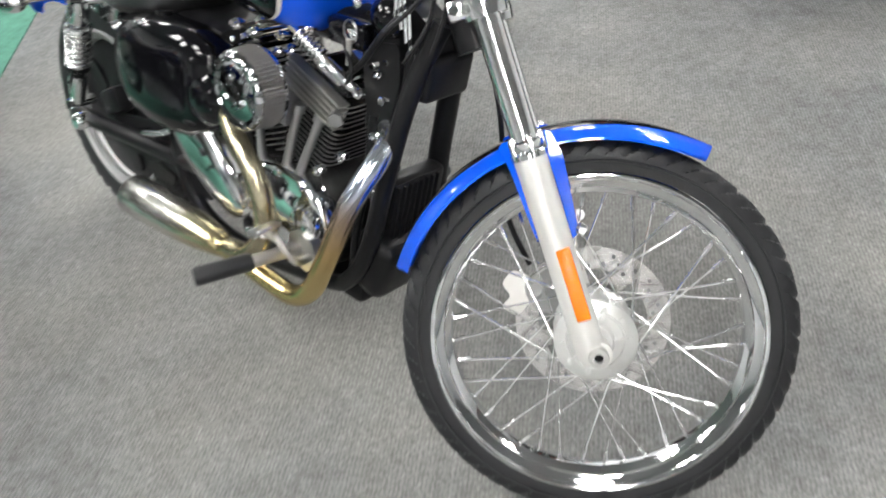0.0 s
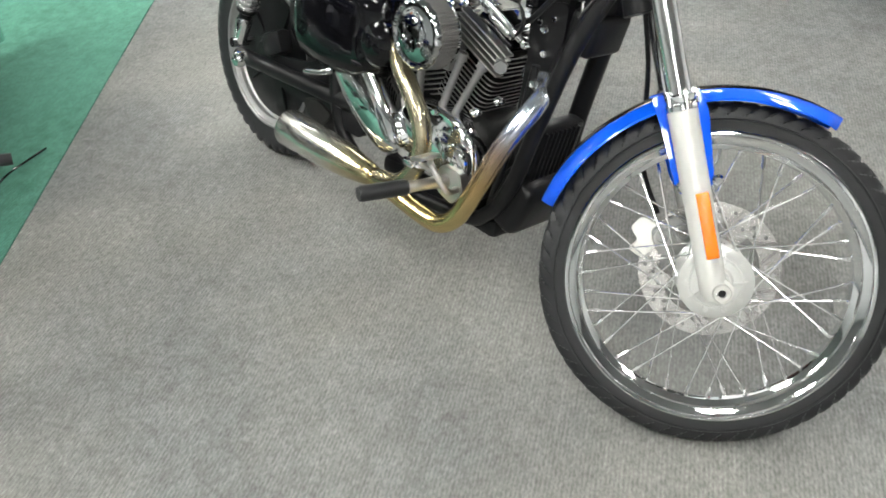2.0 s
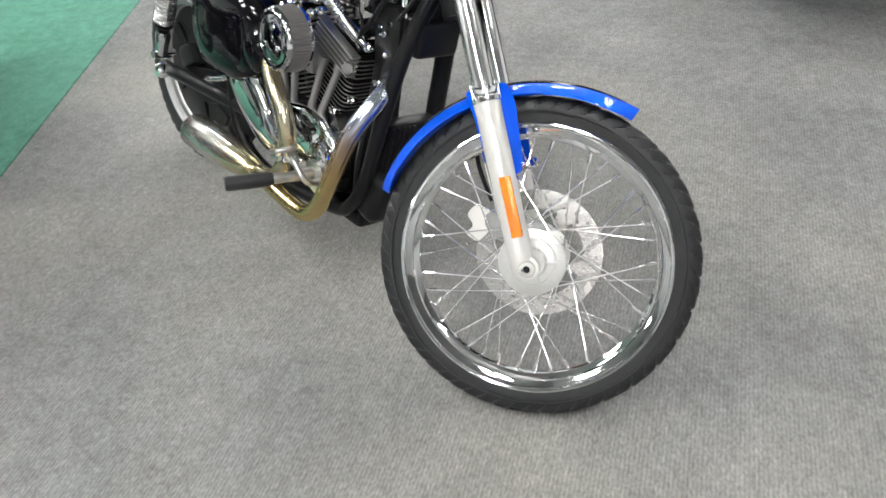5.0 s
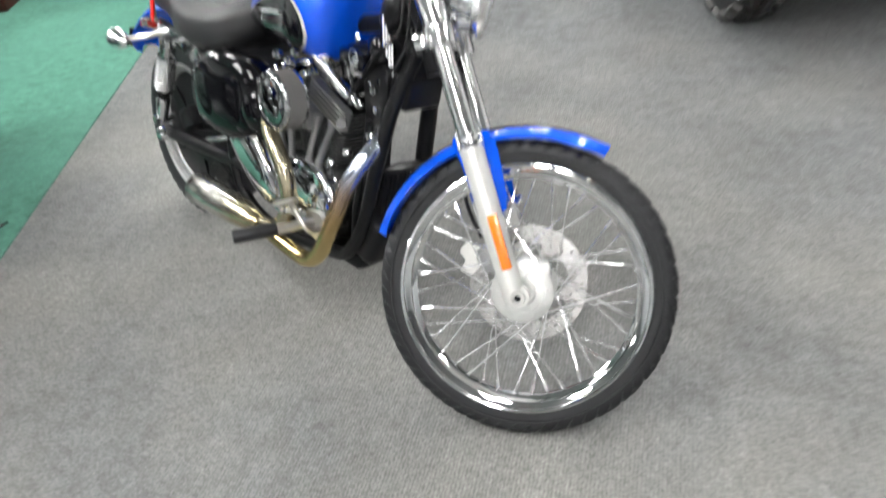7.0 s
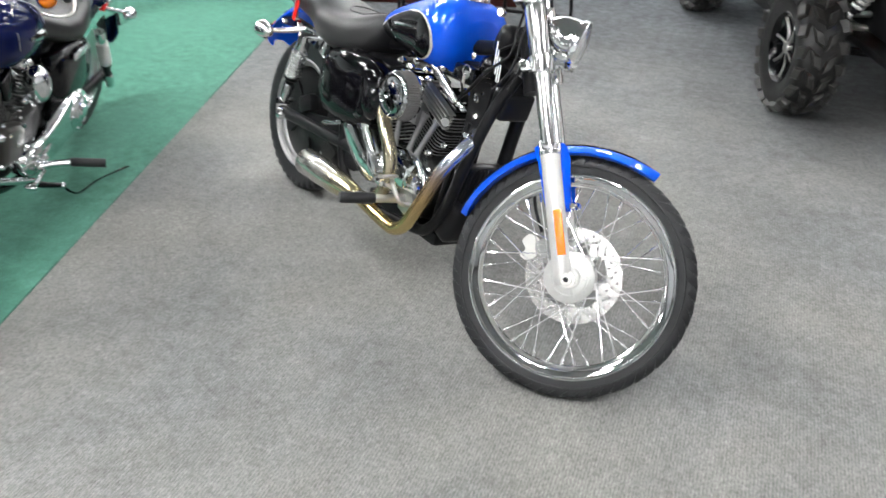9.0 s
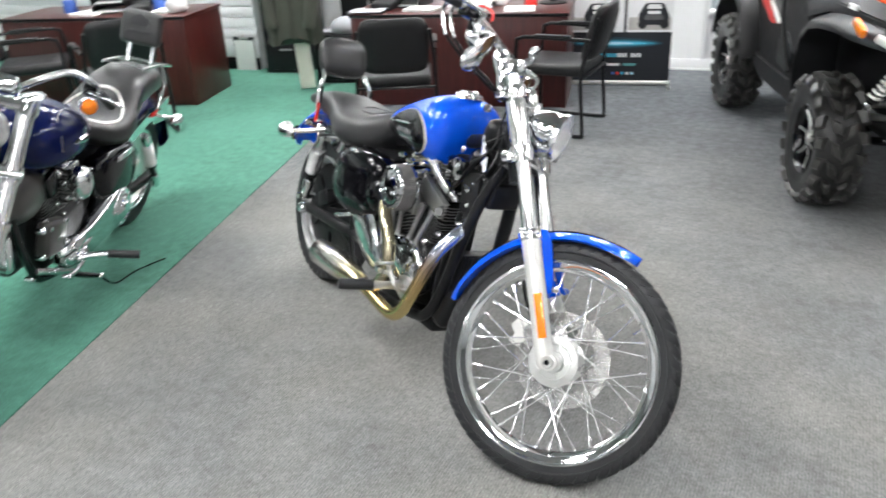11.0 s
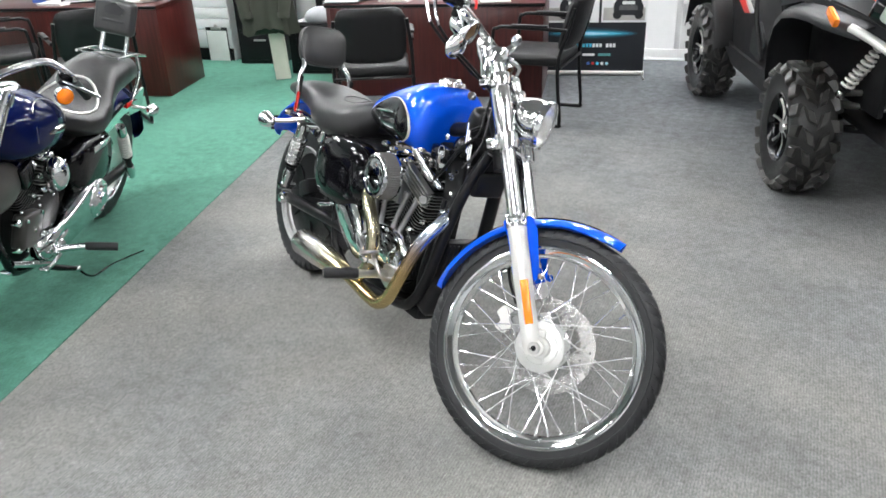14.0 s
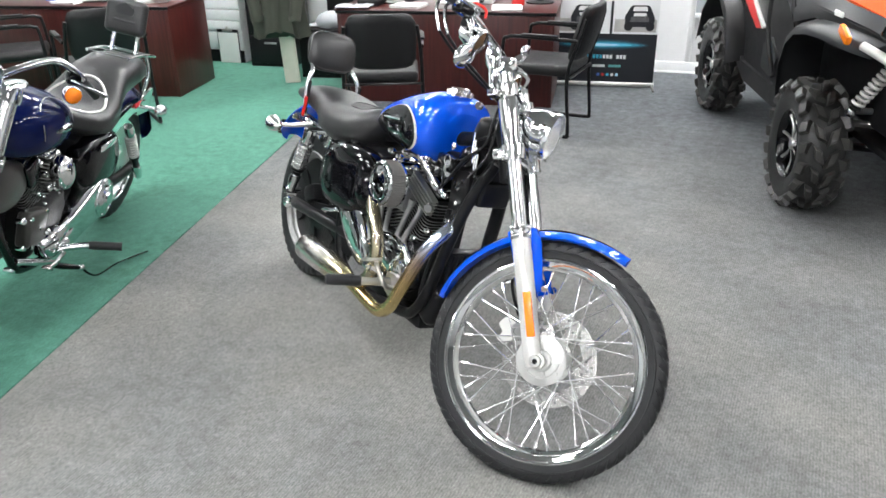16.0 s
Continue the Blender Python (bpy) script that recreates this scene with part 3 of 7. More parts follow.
def fender_stripe(R, a0, a1, half, drop, wide, n=44, cross=9):
    """A painted panel lying on the crown of a mudguard, drawn out to points at its ends."""
    rows = []
    for i in range(n + 1):
        u = i / n
        a = radians(a0 + (a1 - a0) * u)
        w = wide * min(1.0, (4.5 * u * (1 - u)) ** 0.6 + 0.03)
        top, low = [], []
        for k in range(cross):
            q = w * (-1 + 2 * k / (cross - 1))
            for row, lift in ((top, 0.0022), (low, -0.0010)):
                rr = R + lift - drop * abs(q) ** 2.6
                row.append((rr * math.cos(a), half * q, rr * math.sin(a)))
        rows.append(top + list(reversed(low)))
    return Geo().rings(rows)


def shock_absorber(parent, top, bottom, name="shock_absorber", k=1.0, part_way=1.0, wire=0.0062, turns=9, finish=None):
    top, bottom = Vector(top), Vector(bottom)
    d = (bottom - top).normalized()
    L = (bottom - top).length
    s = part(name, Geo().tube([top, bottom], 0.012 * k, 12).lathe([(0, 0.0), (0.024 * k, 0.0), (0.026 * k, 0.012), (0.026 * k, 0.06), (0.022 * k, 0.068), (0, 0.068)], top, d, 20).lathe([(0, L - 0.085), (0.02, L - 0.085), (0.024, L - 0.07), (0.019, L), (0, L)], top, d, 20), CHROME, parent, "chromed shock absorber")
    side = d.orthogonal().normalized()
    up = d.cross(side)
    pts = []
    lo, hi = 0.07, 0.07 + (L - 0.145) * part_way
    for i in range(turns * 10 + 1):
        t = i / (turns * 10)
        w = 2 * math.pi * turns * t
        pts.append(top + d * (lo + (hi - lo) * t) + 0.027 * k * (math.cos(w) * side + math.sin(w) * up))
    part("spring", Geo().tube(pts, wire, 8, 1), finish or CHROME, s, "bright coil spring")
    if part_way < 1:
        part("lower_tube", Geo().lathe([(0, hi), (0.030 * k, hi), (0.030 * k, hi + 0.012), (0.020 * k, hi + 0.02), (0.018 * k, L - 0.03), (0, L - 0.03)], top, d, 20), SATIN_BLACK, s)
    return s


def shell(sections, power=2.4, n=36, low_power=None):
    """Loft of rounded sections along x: rows of x, half width, top, bottom, height of the widest line."""
    rings = []
    for x, w, top, bot, mid in sections:
        ring = []
        for j in range(n):
            a = 2 * math.pi * j / n
            c, s = math.cos(a), math.sin(a)
            pw = power if s >= 0 else (low_power or power)
            y = w * math.copysign(abs(c) ** (2 / pw), c)
            z = mid + (top - mid if s >= 0 else mid - bot) * math.copysign(abs(s) ** (2 / pw), s)
            ring.append((x, y, z))
        rings.append(ring)
    return Geo().rings(rings)


def bullet_lamp(parent, at, ahead, r, length, lens, name, label, m=None, lens_label=""):
    """A chromed bullet shell with a lens in its mouth."""
    p, d = Vector(at), Vector(ahead).normalized()
    prof = [(0.0, -length), (r * 0.35, -length * 0.96), (r * 0.68, -length * 0.78), (r * 0.9, -length * 0.45), (r * 0.98, -length * 0.12), (r * 1.04, -0.006), (r * 1.05, 0.004), (r * 0.97, 0.008), (r * 0.93, 0.002), (r * 0.9, -0.004), (0.0, -length * 0.3)]
    lamp = part(name, Geo().lathe(prof, p, d, 32), CHROME, parent, label, m)
    part("lens", Geo().lathe([(r * 0.92, 0.001), (r * 0.9, 0.004), (r * 0.6, 0.011), (0, 0.015), (0, 0.011), (r * 0.6, 0.007), (r * 0.9, 0.0)], p, d, 28), lens, lamp, lens_label)
    return lamp


def headlight(parent, at, ahead, r, length, m=None):
    """A chromed bullet shell with a rolled rim, a bright bowl inside and a shallow glass lens."""
    p, d = Vector(at), Vector(ahead).normalized()
    shell_rows = [(r * math.sin(radians(w)) ** 0.55, -0.016 - (length - 0.016) * math.cos(radians(w))) for w in (1, 6, 12, 20, 28, 37, 46, 56, 66, 78, 90)]
    prof = shell_rows + [(r * 1.03, -0.013), (r * 1.06, -0.008), (r * 1.065, 0.0), (r * 1.03, 0.007), (r * 0.98, 0.006), (r * 0.955, -0.002), (r * 0.93, -0.03), (r * 0.6, -0.075), (0.0, -0.078)]
    lamp = part("headlight", Geo().lathe(prof, p, d, 56), CHROME, parent, "chromed bullet headlight with a clear lens", m)
    part("bowl", Geo().lathe([(0.0, -0.063), (r * 0.2, -0.062), (r * 0.45, -0.054), (r * 0.70, -0.038), (r * 0.86, -0.020), (r * 0.95, -0.003), (r * 0.95, -0.008), (r * 0.86, -0.028), (r * 0.5, -0.062), (0.0, -0.069)], p, d, 48, ripple=lambda row, j: 0.0040 * ((j // 2 + row) % 2) if 0 < row < 5 else 0.0), BOWL, lamp, "bright reflector bowl", sharp=5)
    part("bulb", Geo().tube([p - d * 0.062, p - d * 0.03], 0.010, 12).ball(p - d * 0.026, (0.012, 0.012, 0.012)), ZINC, lamp)
    face = [(r * 0.965, 0.003), (r * 0.9, 0.007), (r * 0.75, 0.0115), (r * 0.5, 0.016), (r * 0.25, 0.0185), (0, 0.019)]
    part("lens", Geo().lathe(face + [(a, b - 0.002) for a, b in reversed(face)], p, d, 40, closed=True), FLUTED, lamp, "clear glass lens").visible_shadow = False
    return lamp


def fin_stack(parent, at, axis, w, d, height, count, material, thick=0.004):
    """Cooling fins stacked along a cylinder's axis, each a piece of its own."""
    p, a, s = Vector(at), Vector(axis).normalized(), Vector((0, 1, 0))
    rot = Matrix((s, a.cross(s), a)).transposed().to_4x4()
    g = Geo().add(*_fin(w, d, thick))
    me = mesh_of("fin", g, material)
    me.materials.append(FIN_EDGE)
    for q in me.polygons:
        q.material_index = 1 if len(q.vertices) == 4 else 0
    for k in range(count):
        part("fin", me, material, parent, m=Matrix.Translation(p + a * (height * (k + 0.5) / count)) @ rot)


def _fin(w, d, t):
    o = rounded([(-w / 2, -d / 2), (w / 2, -d / 2), (w / 2, d / 2), (-w / 2, d / 2)], 0.028, 4)
    n = len(o)
    v = [(x, y, -t / 2) for x, y in o] + [(x, y, t / 2) for x, y in o]
    f = [(i, (i + 1) % n, n + (i + 1) % n, n + i) for i in range(n)] + [tuple(range(n - 1, -1, -1)), tuple(range(n, 2 * n))]
    return v, f


def hex_bolt(at, axis, r=0.007, h=0.006):
    return Geo().lathe([(0, 0), (r, 0), (r, h * 0.8), (r * 0.8, h), (0, h)], at, axis, 6)


# ---- the blue motorcycle ----
STEER = 35.8
BIKE = pose(-1.224, 0.990, -0.004, 0, 0, -40.42) @ pose(0, 0, 0, -15.76, 0, 0)
bike = thing("motorcycle", BIKE, "bright blue custom motorcycle with chromed fork, leaning on its stand", "motorcycle")
S = turned(STEER, 1.637)
AXLE = Vector((1.522, 0, 0.337))

front_wheel = spoke_wheel(bike, S @ Matrix.Translation(AXLE), 0.354, 0.049, 0.296, 0.040, 0.074, 0.048, "chromed wire-spoked front wheel")
front_wheel.name = "front_wheel"
brake_disc(front_wheel, 0.066, 0.146)

# front mudguard and its stays
g = arch_fender(0.384, 73.5, 174.0, 0.062, 0.024, flare=0.004, blunt=0.42)
fender = part("front_mudguard", g, BLUE, bike, "bright blue front mudguard", S @ Matrix.Translation(AXLE))
part("crown_panel", fender_stripe(0.384, 75.0, 166.0, 0.062, 0.024, 0.52), GLOSS_BLACK, fender, "gloss black panel along the crown")
for s in (-1, 1):
    o = [tuple((FORK * u + AHEAD * v).xz) for u, v in ((0.188, -0.040), (0.195, 0.026), (0.225, 0.030), (0.34, 0.040), (0.385, 0.030), (0.385, -0.060), (0.33, -0.052), (0.22, -0.046))]
    o = rounded(o, 0.012)
    st = part("stay", Geo().plate(o, s * 0.058, s * 0.0655), BLUE, fender)
    for bx, bz in (tuple((FORK * 0.205 + AHEAD * v).xz) for v in (-0.034, 0.034)):
        part("bolt", Geo().lathe([(0, 0), (0.011, 0), (0.011, 0.008), (0.006, 0.014), (0, 0.014)], (bx, s * 0.066, bz), (0, s, 0), 16), CHROME, st)

# fork legs
fork = part("fork", Geo().tube([AXLE + Vector((0, -0.118, 0)), AXLE + Vector((0, 0.118, 0))], 0.010, 12), STEEL, bike, "raked telescopic fork with chromed tubes", S)
for s in (-1, 1):
    base = AXLE + Vector((-0.006, s * 0.106, -0.012))
    leg = Geo().tube([base - FORK * 0.008, base + FORK * 0.004, base + FORK * 0.05, base + FORK * 0.33, base + FORK * 0.360], [0.019, 0.0245, 0.026, 0.0275, 0.0285], 24, 1)
    leg.lathe([(0, -0.024), (0.019, -0.024), (0.024, -0.018), (0.024, 0.012), (0, 0.012)], AXLE + Vector((0, s * 0.108, 0)), (0, s, 0), 24)
    slider = part("slider", leg, SILVER, fork, "pale silver fork slider")
    if s < 0:
        nut = part("axle_nut", Geo().lathe([(0.008, 0.002), (0.008, 0.010), (0.016, 0.010), (0.0175, 0.007), (0.0175, -0.012), (0.008, -0.012)], AXLE + Vector((0, s * 0.128, 0)), (0, s, 0), 24, closed=True), STEEL, fork, "hollow steel axle end")
        part("socket", Geo().lathe([(0, 0), (0.0082, 0), (0.0082, 0.003), (0, 0.003)], AXLE + Vector((0, s * 0.128, 0)), (0, s, 0), 16), SATIN_BLACK, nut)
    up = base + FORK * 0.360
    part("dust_cover", Geo().lathe([(0.028, -0.002), (0.031, 0.0), (0.031, 0.008), (0.027, 0.012), (0.029, 0.016), (0.029, 0.026), (0.024, 0.030), (0.024, 0.002)], up, FORK, 28, closed=True), CHROME, fork)
    for k in range(5):
        w = radians(72 * k)
        q = up + 0.026 * (math.cos(w) * AHEAD + math.sin(w) * Vector((0, 1, 0)))
        part("dust_cover_screw", Geo().lathe([(0, 0), (0.006, 0), (0.006, 0.034), (0.003, 0.038), (0, 0.038)], q, FORK, 10), CHROME, fork)
    part("fork_tube", Geo().tube([up, up + FORK * 0.495], 0.0228, 28), FORK_CHROME, fork, "bright chromed fork tube")
    part("fork_cover", Geo().lathe([(0.0232, 0.272), (0.0290, 0.274), (0.0300, 0.282), (0.0300, 0.412), (0.0285, 0.420), (0.0232, 0.421)], up, FORK, 28, closed=True), FORK_CHROME, fork, "chromed upper fork cover")
    part("fork_cap", Geo().lathe([(0.022, 0.0), (0.024, 0.002), (0.024, 0.012), (0.016, 0.02), (0, 0.021), (0, 0.0)], up + FORK * 0.495, FORK, 6), CHROME, fork)
    ref = base + FORK * 0.078 + AHEAD * 0.007 + Vector((0, s * 0.0245, 0))
    rm = Matrix.Rotation(RAKE * -1, 4, "Y")
    part("reflector", Geo().box(ref + FORK * 0.062, (0.024, 0.010, 0.128), 0.003, rm), AMBER, slider, "long amber reflector")
for h, w, t, nm, mat in ((0.613, 0.036, 0.036, "lower_clamp", FORK_CHROME), (0.803, 0.034, 0.030, "upper_clamp", FORK_CHROME)):
    c = AXLE + Vector((-0.006, 0, -0.012)) + FORK * h
    g = Geo().box(c - AHEAD * 0.014, (0.062, 0.20, t), 0.008, Matrix.Rotation(-RAKE, 4, "Y"))
    for s in (-1, 1):
        g.lathe([(0.0232, -t / 2 - 0.004), (w, -t / 2 - 0.004), (w + 0.002, 0), (w, t / 2 + 0.004), (0.0232, t / 2 + 0.004)], c + Vector((0, s * 0.106, 0)), FORK, 28, closed=True)
        g.box(c + Vector((0, s * 0.112, 0)) - AHEAD * 0.040, (0.03, 0.05, t * 0.9), 0.006, Matrix.Rotation(-RAKE, 4, "Y"))
    clamp = part(nm, g, mat, fork, "chromed fork clamp")
    for s in (-1, 1):
        part("pinch_bolt", hex_bolt(c + Vector((0, s * 0.136, 0)) - AHEAD * 0.042, (0, s, 0), 0.009, 0.014), CHROME, clamp)

# brake caliper and its hose on the far leg
cal = Geo().plate(rounded([(-0.175, 0.085), (-0.13, 0.135), (-0.085, 0.12), (-0.075, 0.07), (-0.10, 0.04), (-0.15, 0.045)], 0.014), 0.045, 0.088)
caliper = part("brake_caliper", cal, CAST, fork, "grey front brake caliper", Matrix.Translation(AXLE + Vector((0.03, 0, -0.04))))
for k in range(2):
    part("piston_boss", Geo().lathe([(0, 0.004), (0.010, 0.004), (0.012, 0.014), (0.018, 0.014), (0.020, 0.004), (0.020, 0)], (-0.148 + 0.038 * k, 0.045, 0.078 + 0.022 * k), (0, -1, 0), 20), CAST, fork, "", Matrix.Translation(AXLE + Vector((0.03, 0, -0.04))))
part("caliper_bracket", Geo().plate(rounded([(-0.215, 0.075), (-0.20, 0.105), (-0.165, 0.10), (-0.15, 0.06), (-0.17, 0.02), (-0.205, 0.03), (-0.19, 0.055)], 0.010), 0.05, 0.06), SILVER, fork, "silver caliper bracket", Matrix.Translation(AXLE + Vector((0.03, 0, -0.04))))
part("brake_hose", Geo().tube([(-0.14, 0.07, 0.08), (-0.20, 0.07, 0.16), (-0.235, 0.09, 0.27), (-0.27, 0.075, 0.38), (-0.345, 0.05, 0.54), (-0.43, 0.045, 0.68), (-0.50, 0.05, 0.80)], 0.0055, 10), SATIN_BLACK, fork, "black brake hose", Matrix.Translation(AXLE))

# headlight and instruments
headlight(bike, (1.270, 0, 0.955), (0.97, 0, -0.03), 0.073, 0.118, S)
part("headlight_bracket", Geo().tube([(1.10, 0, 0.985), (1.15, 0, 0.992), (1.20, 0, 0.990)], 0.012, 10).box((1.205, 0, 1.002), (0.05, 0.03, 0.02), 0.006), CHROME, bike, "", S)

# handlebar
BAR = [(0.875, -0.445, 1.160), (0.93, -0.33, 1.172), (0.968, -0.20, 1.168), (0.99, -0.09, 1.152), (0.995, 0, 1.148)]
bar_pts = BAR + [(x, -y, z) for x, y, z in reversed(BAR[:-1])]
bar = part("handlebar", Geo().tube(bar_pts, 0.0127, 16), CHROME, bike, "chromed pull-back handlebar", S)
lens_amber = surface("smoked_turn_lens", (0.10, 0.05, 0.02), 0.12, 0, 0.8)
for s in (-1, 1):
    part("riser", Geo().lathe([(0, 0), (0.024, 0), (0.021, 0.02), (0.018, 0.07), (0.024, 0.09), (0.026, 0.125), (0.019, 0.14), (0, 0.142)], (1.058, s * 0.045, 1.018), (-0.46, 0, 0.866), 20), CHROME, bar, "chromed handlebar riser")
    a, b = Vector((0.935, s * 0.315, 1.172)), Vector((0.872, s * 0.450, 1.159))
    part("grip", Geo().tube([a, a.lerp(b, 0.05), b, b + (b - a) * 0.05], [0.018, 0.0165, 0.0165, 0.012], 20, 1), RUBBER, bar, "black rubber grip")
    c = Vector((0.952, s * 0.265, 1.170))
    part("switch_housing", Geo().box(c, (0.046, 0.062, 0.044), 0.012, Matrix.Rotation(radians(-70 * s), 4, "Z") @ Matrix.Rotation(radians(90), 4, "Z"), 3), GLOSS_BLACK if s < 0 else CHROME, bar, "switch housing")
    part("clamp", Geo().box(c + Vector((0.004, -s * 0.05, -0.012)), (0.03, 0.03, 0.055), 0.008), SATIN_BLACK, bar)
    lv = [c + Vector((0.045, 0, 0.0)), c + Vector((0.06, s * 0.05, -0.004)), c + Vector((0.02, s * 0.16, -0.012)), c + Vector((-0.005, s * 0.2, -0.01))]
    part("lever", Geo().tube(lv, [0.008, 0.007, 0.006, 0.008], 10), CHROME, bar, "chromed hand lever")
    part("perch", Geo().tube([c + Vector((0.0, -s * 0.03, 0)), c + Vector((0.045, 0, 0))], 0.010, 10), CHROME, bar)
    turn = bullet_lamp(bike, (1.012, s * 0.205, 1.108), (0.95, 0, -0.25), 0.036, 0.075, lens_amber, "turn_signal", "chromed bullet turn signal", S)
    part("turn_stalk", Geo().tube([(0.965, s * 0.20, 1.160), (0.972, s * 0.205, 1.13)], 0.010, 10), CHROME, bike, "", S)
for s, up in ((-1, -1), (1, 1)):
    m0 = Vector((0.955, s * 0.235, 1.165))
    head = m0 + (Vector((0.045, 0.0, -0.115)) if up < 0 else Vector((0.03, 0.02, 0.075)))
    g = Geo().tube([m0, m0.lerp(head, 0.5) + Vector((0.02, 0, 0)), head], [0.007, 0.006, 0.006], 10)
    g.ball(head, (0.020, 0.058, 0.036) if up < 0 else (0.014, 0.036, 0.022), 24, 14, Matrix.Rotation(radians(24), 4, "X"))
    part("mirror", g, CHROME, bar, "chromed oval mirror")
part("red_strap", Geo().tube([(0.885, -0.115, 1.20), (0.895, -0.10, 1.238), (0.92, -0.10, 1.240), (0.945, -0.10, 1.230), (0.955, -0.105, 1.205)], 0.0045, 8), RED, bar, "red strap round the handlebar")
g = Geo().lathe([(0, -0.03), (0.03, -0.03), (0.043, -0.015), (0.046, 0.012), (0.043, 0.018), (0.038, 0.016), (0.037, 0.008), (0, 0.008)], (1.035, 0, 1.105), (-0.55, 0, 0.83), 28)
speedo = part("speedometer", g, CHROME, bike, "chromed round speedometer", S)
part("dial", Geo().lathe([(0, 0.009), (0.036, 0.009), (0.036, 0.0115), (0, 0.0115)], (1.035, 0, 1.105), (-0.55, 0, 0.83), 28), GLOSS_BLACK, speedo)
for dx, dy in ((0, 0), (0.022, 0.012)):
    el = [(0.935 + dx, -0.285 + dy, 1.172), (0.893 + dx, -0.292 + dy, 1.170), (0.886 + dx, -0.290 + dy, 1.140), (0.915 + dx, -0.275 + dy, 1.085)]
    cab = part("throttle_cable", Geo().tube([el[-1], (0.965 + dx, -0.24, 1.05), (1.04 + dx, -0.165, 1.01), (1.10, -0.10, 0.985), (1.125, -0.03, 0.93), (1.06, -0.03, 0.86)], 0.0048, 8), SATIN_BLACK, bike, "black throttle cable", S)
    part("elbow", Geo().tube(el, 0.0052, 8), CHROME, cab, "chromed cable elbow")
for k, (pts, r) in enumerate((
    ([(0.95, 0.25, 1.165), (0.99, 0.2, 1.08), (1.06, 0.12, 1.0), (1.10, 0.07, 0.90), (1.08, 0.08, 0.75)], 0.005),
    ([(0.99, 0.10, 1.16), (1.06, 0.06, 1.06), (1.12, 0.04, 0.95), (1.13, 0.06, 0.86)], 0.005),
    ([(1.10, -0.058, 1.0), (1.135, -0.062, 0.93), (1.15, -0.064, 0.84), (1.14, -0.06, 0.76)], 0.0045),
    ([(1.11, -0.072, 1.0), (1.12, -0.078, 0.92), (1.13, -0.08, 0.82), (1.10, -0.08, 0.74)], 0.004),
    ([(1.09, -0.05, 1.0), (1.10, -0.07, 0.92), (1.11, -0.085, 0.85), (1.06, -0.09, 0.78)], 0.004),
)):
    part("cable", Geo().tube(pts, r, 8), SATIN_BLACK, bike, "control cable beside the steering head", S)
for k in range(4):
    part("wiring_clip", Geo().tube([(1.085 + 0.012 * k, -0.075, 0.90 - 0.02 * k), (1.095 + 0.012 * k, -0.077, 0.83 - 0.02 * k)], 0.0035, 6), CHROME, bike)
part("crossover_hose", Geo().tube([(0.985, -0.085, 0.70), (1.03, -0.095, 0.735), (1.085, -0.10, 0.80), (1.11, -0.09, 0.83)], 0.006, 10), SATIN_BLACK, bike, "black hose beside the steering head")
hose_a, hose_b = Vector((0.865, -0.105, 0.757)), Vector((0.993, -0.105, 0.697))
hose = part("oil_pipe", Geo().tube([hose_a + Vector((-0.03, 0.01, 0.008)), hose_a, hose_b, hose_b + Vector((0.015, 0.02, -0.02))], [0.009, 0.010, 0.008, 0.008], 12, 2), CHROME, bike, "bright chromed pipe with a coiled sleeve")
for k in range(7):
    c = hose_a.lerp(hose_b, 0.10 + 0.075 * k)
    part("sleeve_ring", Geo().lathe([(0.010, -0.0025), (0.0165, -0.002), (0.0175, 0), (0.0165, 0.002), (0.010, 0.0025)], c, hose_b - hose_a, 14, closed=True), CHROME, hose)
part("coil_dome", Geo().ball((1.055, -0.052, 0.815), (0.040, 0.030, 0.038), 26, 16), GLOSS_BLACK, bike, "dark rounded ignition coil cover")
part("dome_bolt", Geo().ball((1.015, -0.094, 0.838), (0.011, 0.006, 0.011), 14, 8), CHROME, bike)
ign = part("ignition_switch", Geo().lathe([(0, 0), (0.016, 0), (0.018, 0.008), (0.014, 0.016), (0, 0.017)], (1.0, -0.075, 0.775), (0, -1, 0.1), 20), CHROME, bike, "chromed ignition switch with its key")
part("key_ring", Geo().tube([(1.002 + 0.016 * math.cos(a), -0.097, 0.788 + 0.018 * math.sin(a)) for a in (2 * math.pi * k / 12 for k in range(12))], 0.0013, 6, 2, closed=True), STEEL, ign)
part("key", Geo().box((1.0, -0.098, 0.748), (0.012, 0.003, 0.05), 0.001), STEEL, ign)
for bx, by, bz, br in ((0.80, -0.10, 0.70, 0.010), (0.815, -0.10, 0.735, 0.009), (0.845, -0.105, 0.715, 0.011), (0.90, -0.10, 0.765, 0.008), (1.02, -0.09, 0.675, 0.009), (1.055, -0.08, 0.60, 0.010), (0.76, -0.10, 0.75, 0.012), (0.74, -0.11, 0.725, 0.010), (0.70, -0.12, 0.735, 0.011), (0.985, -0.10, 0.54, 0.010), (0.94, -0.12, 0.50, 0.010), (1.04, -0.06, 0.71, 0.008)):
    part("fitting", Geo().lathe([(0, -0.012), (br, -0.012), (br * 1.1, -0.006), (br * 1.1, 0.004), (br * 0.75, 0.007), (br * 0.7, 0.012), (0, 0.013)], (bx, by, bz), (0.1, -1, 0.25), 12), CHROME, bike)

# fuel tank: one smooth body, with black side panels laid on it
TOP = [(0.445, 0.832), (0.49, 0.862), (0.54, 0.888), (0.62, 0.922), (0.72, 0.958), (0.80, 0.978), (0.86, 0.984), (0.900, 0.974), (0.918, 0.956), (0.928, 0.928)]
BOT = [(0.445, 0.79), (0.55, 0.766), (0.70, 0.748), (0.78, 0.742), (0.85, 0.742), (0.890, 0.755), (0.914, 0.790), (0.925, 0.850), (0.928, 0.888)]
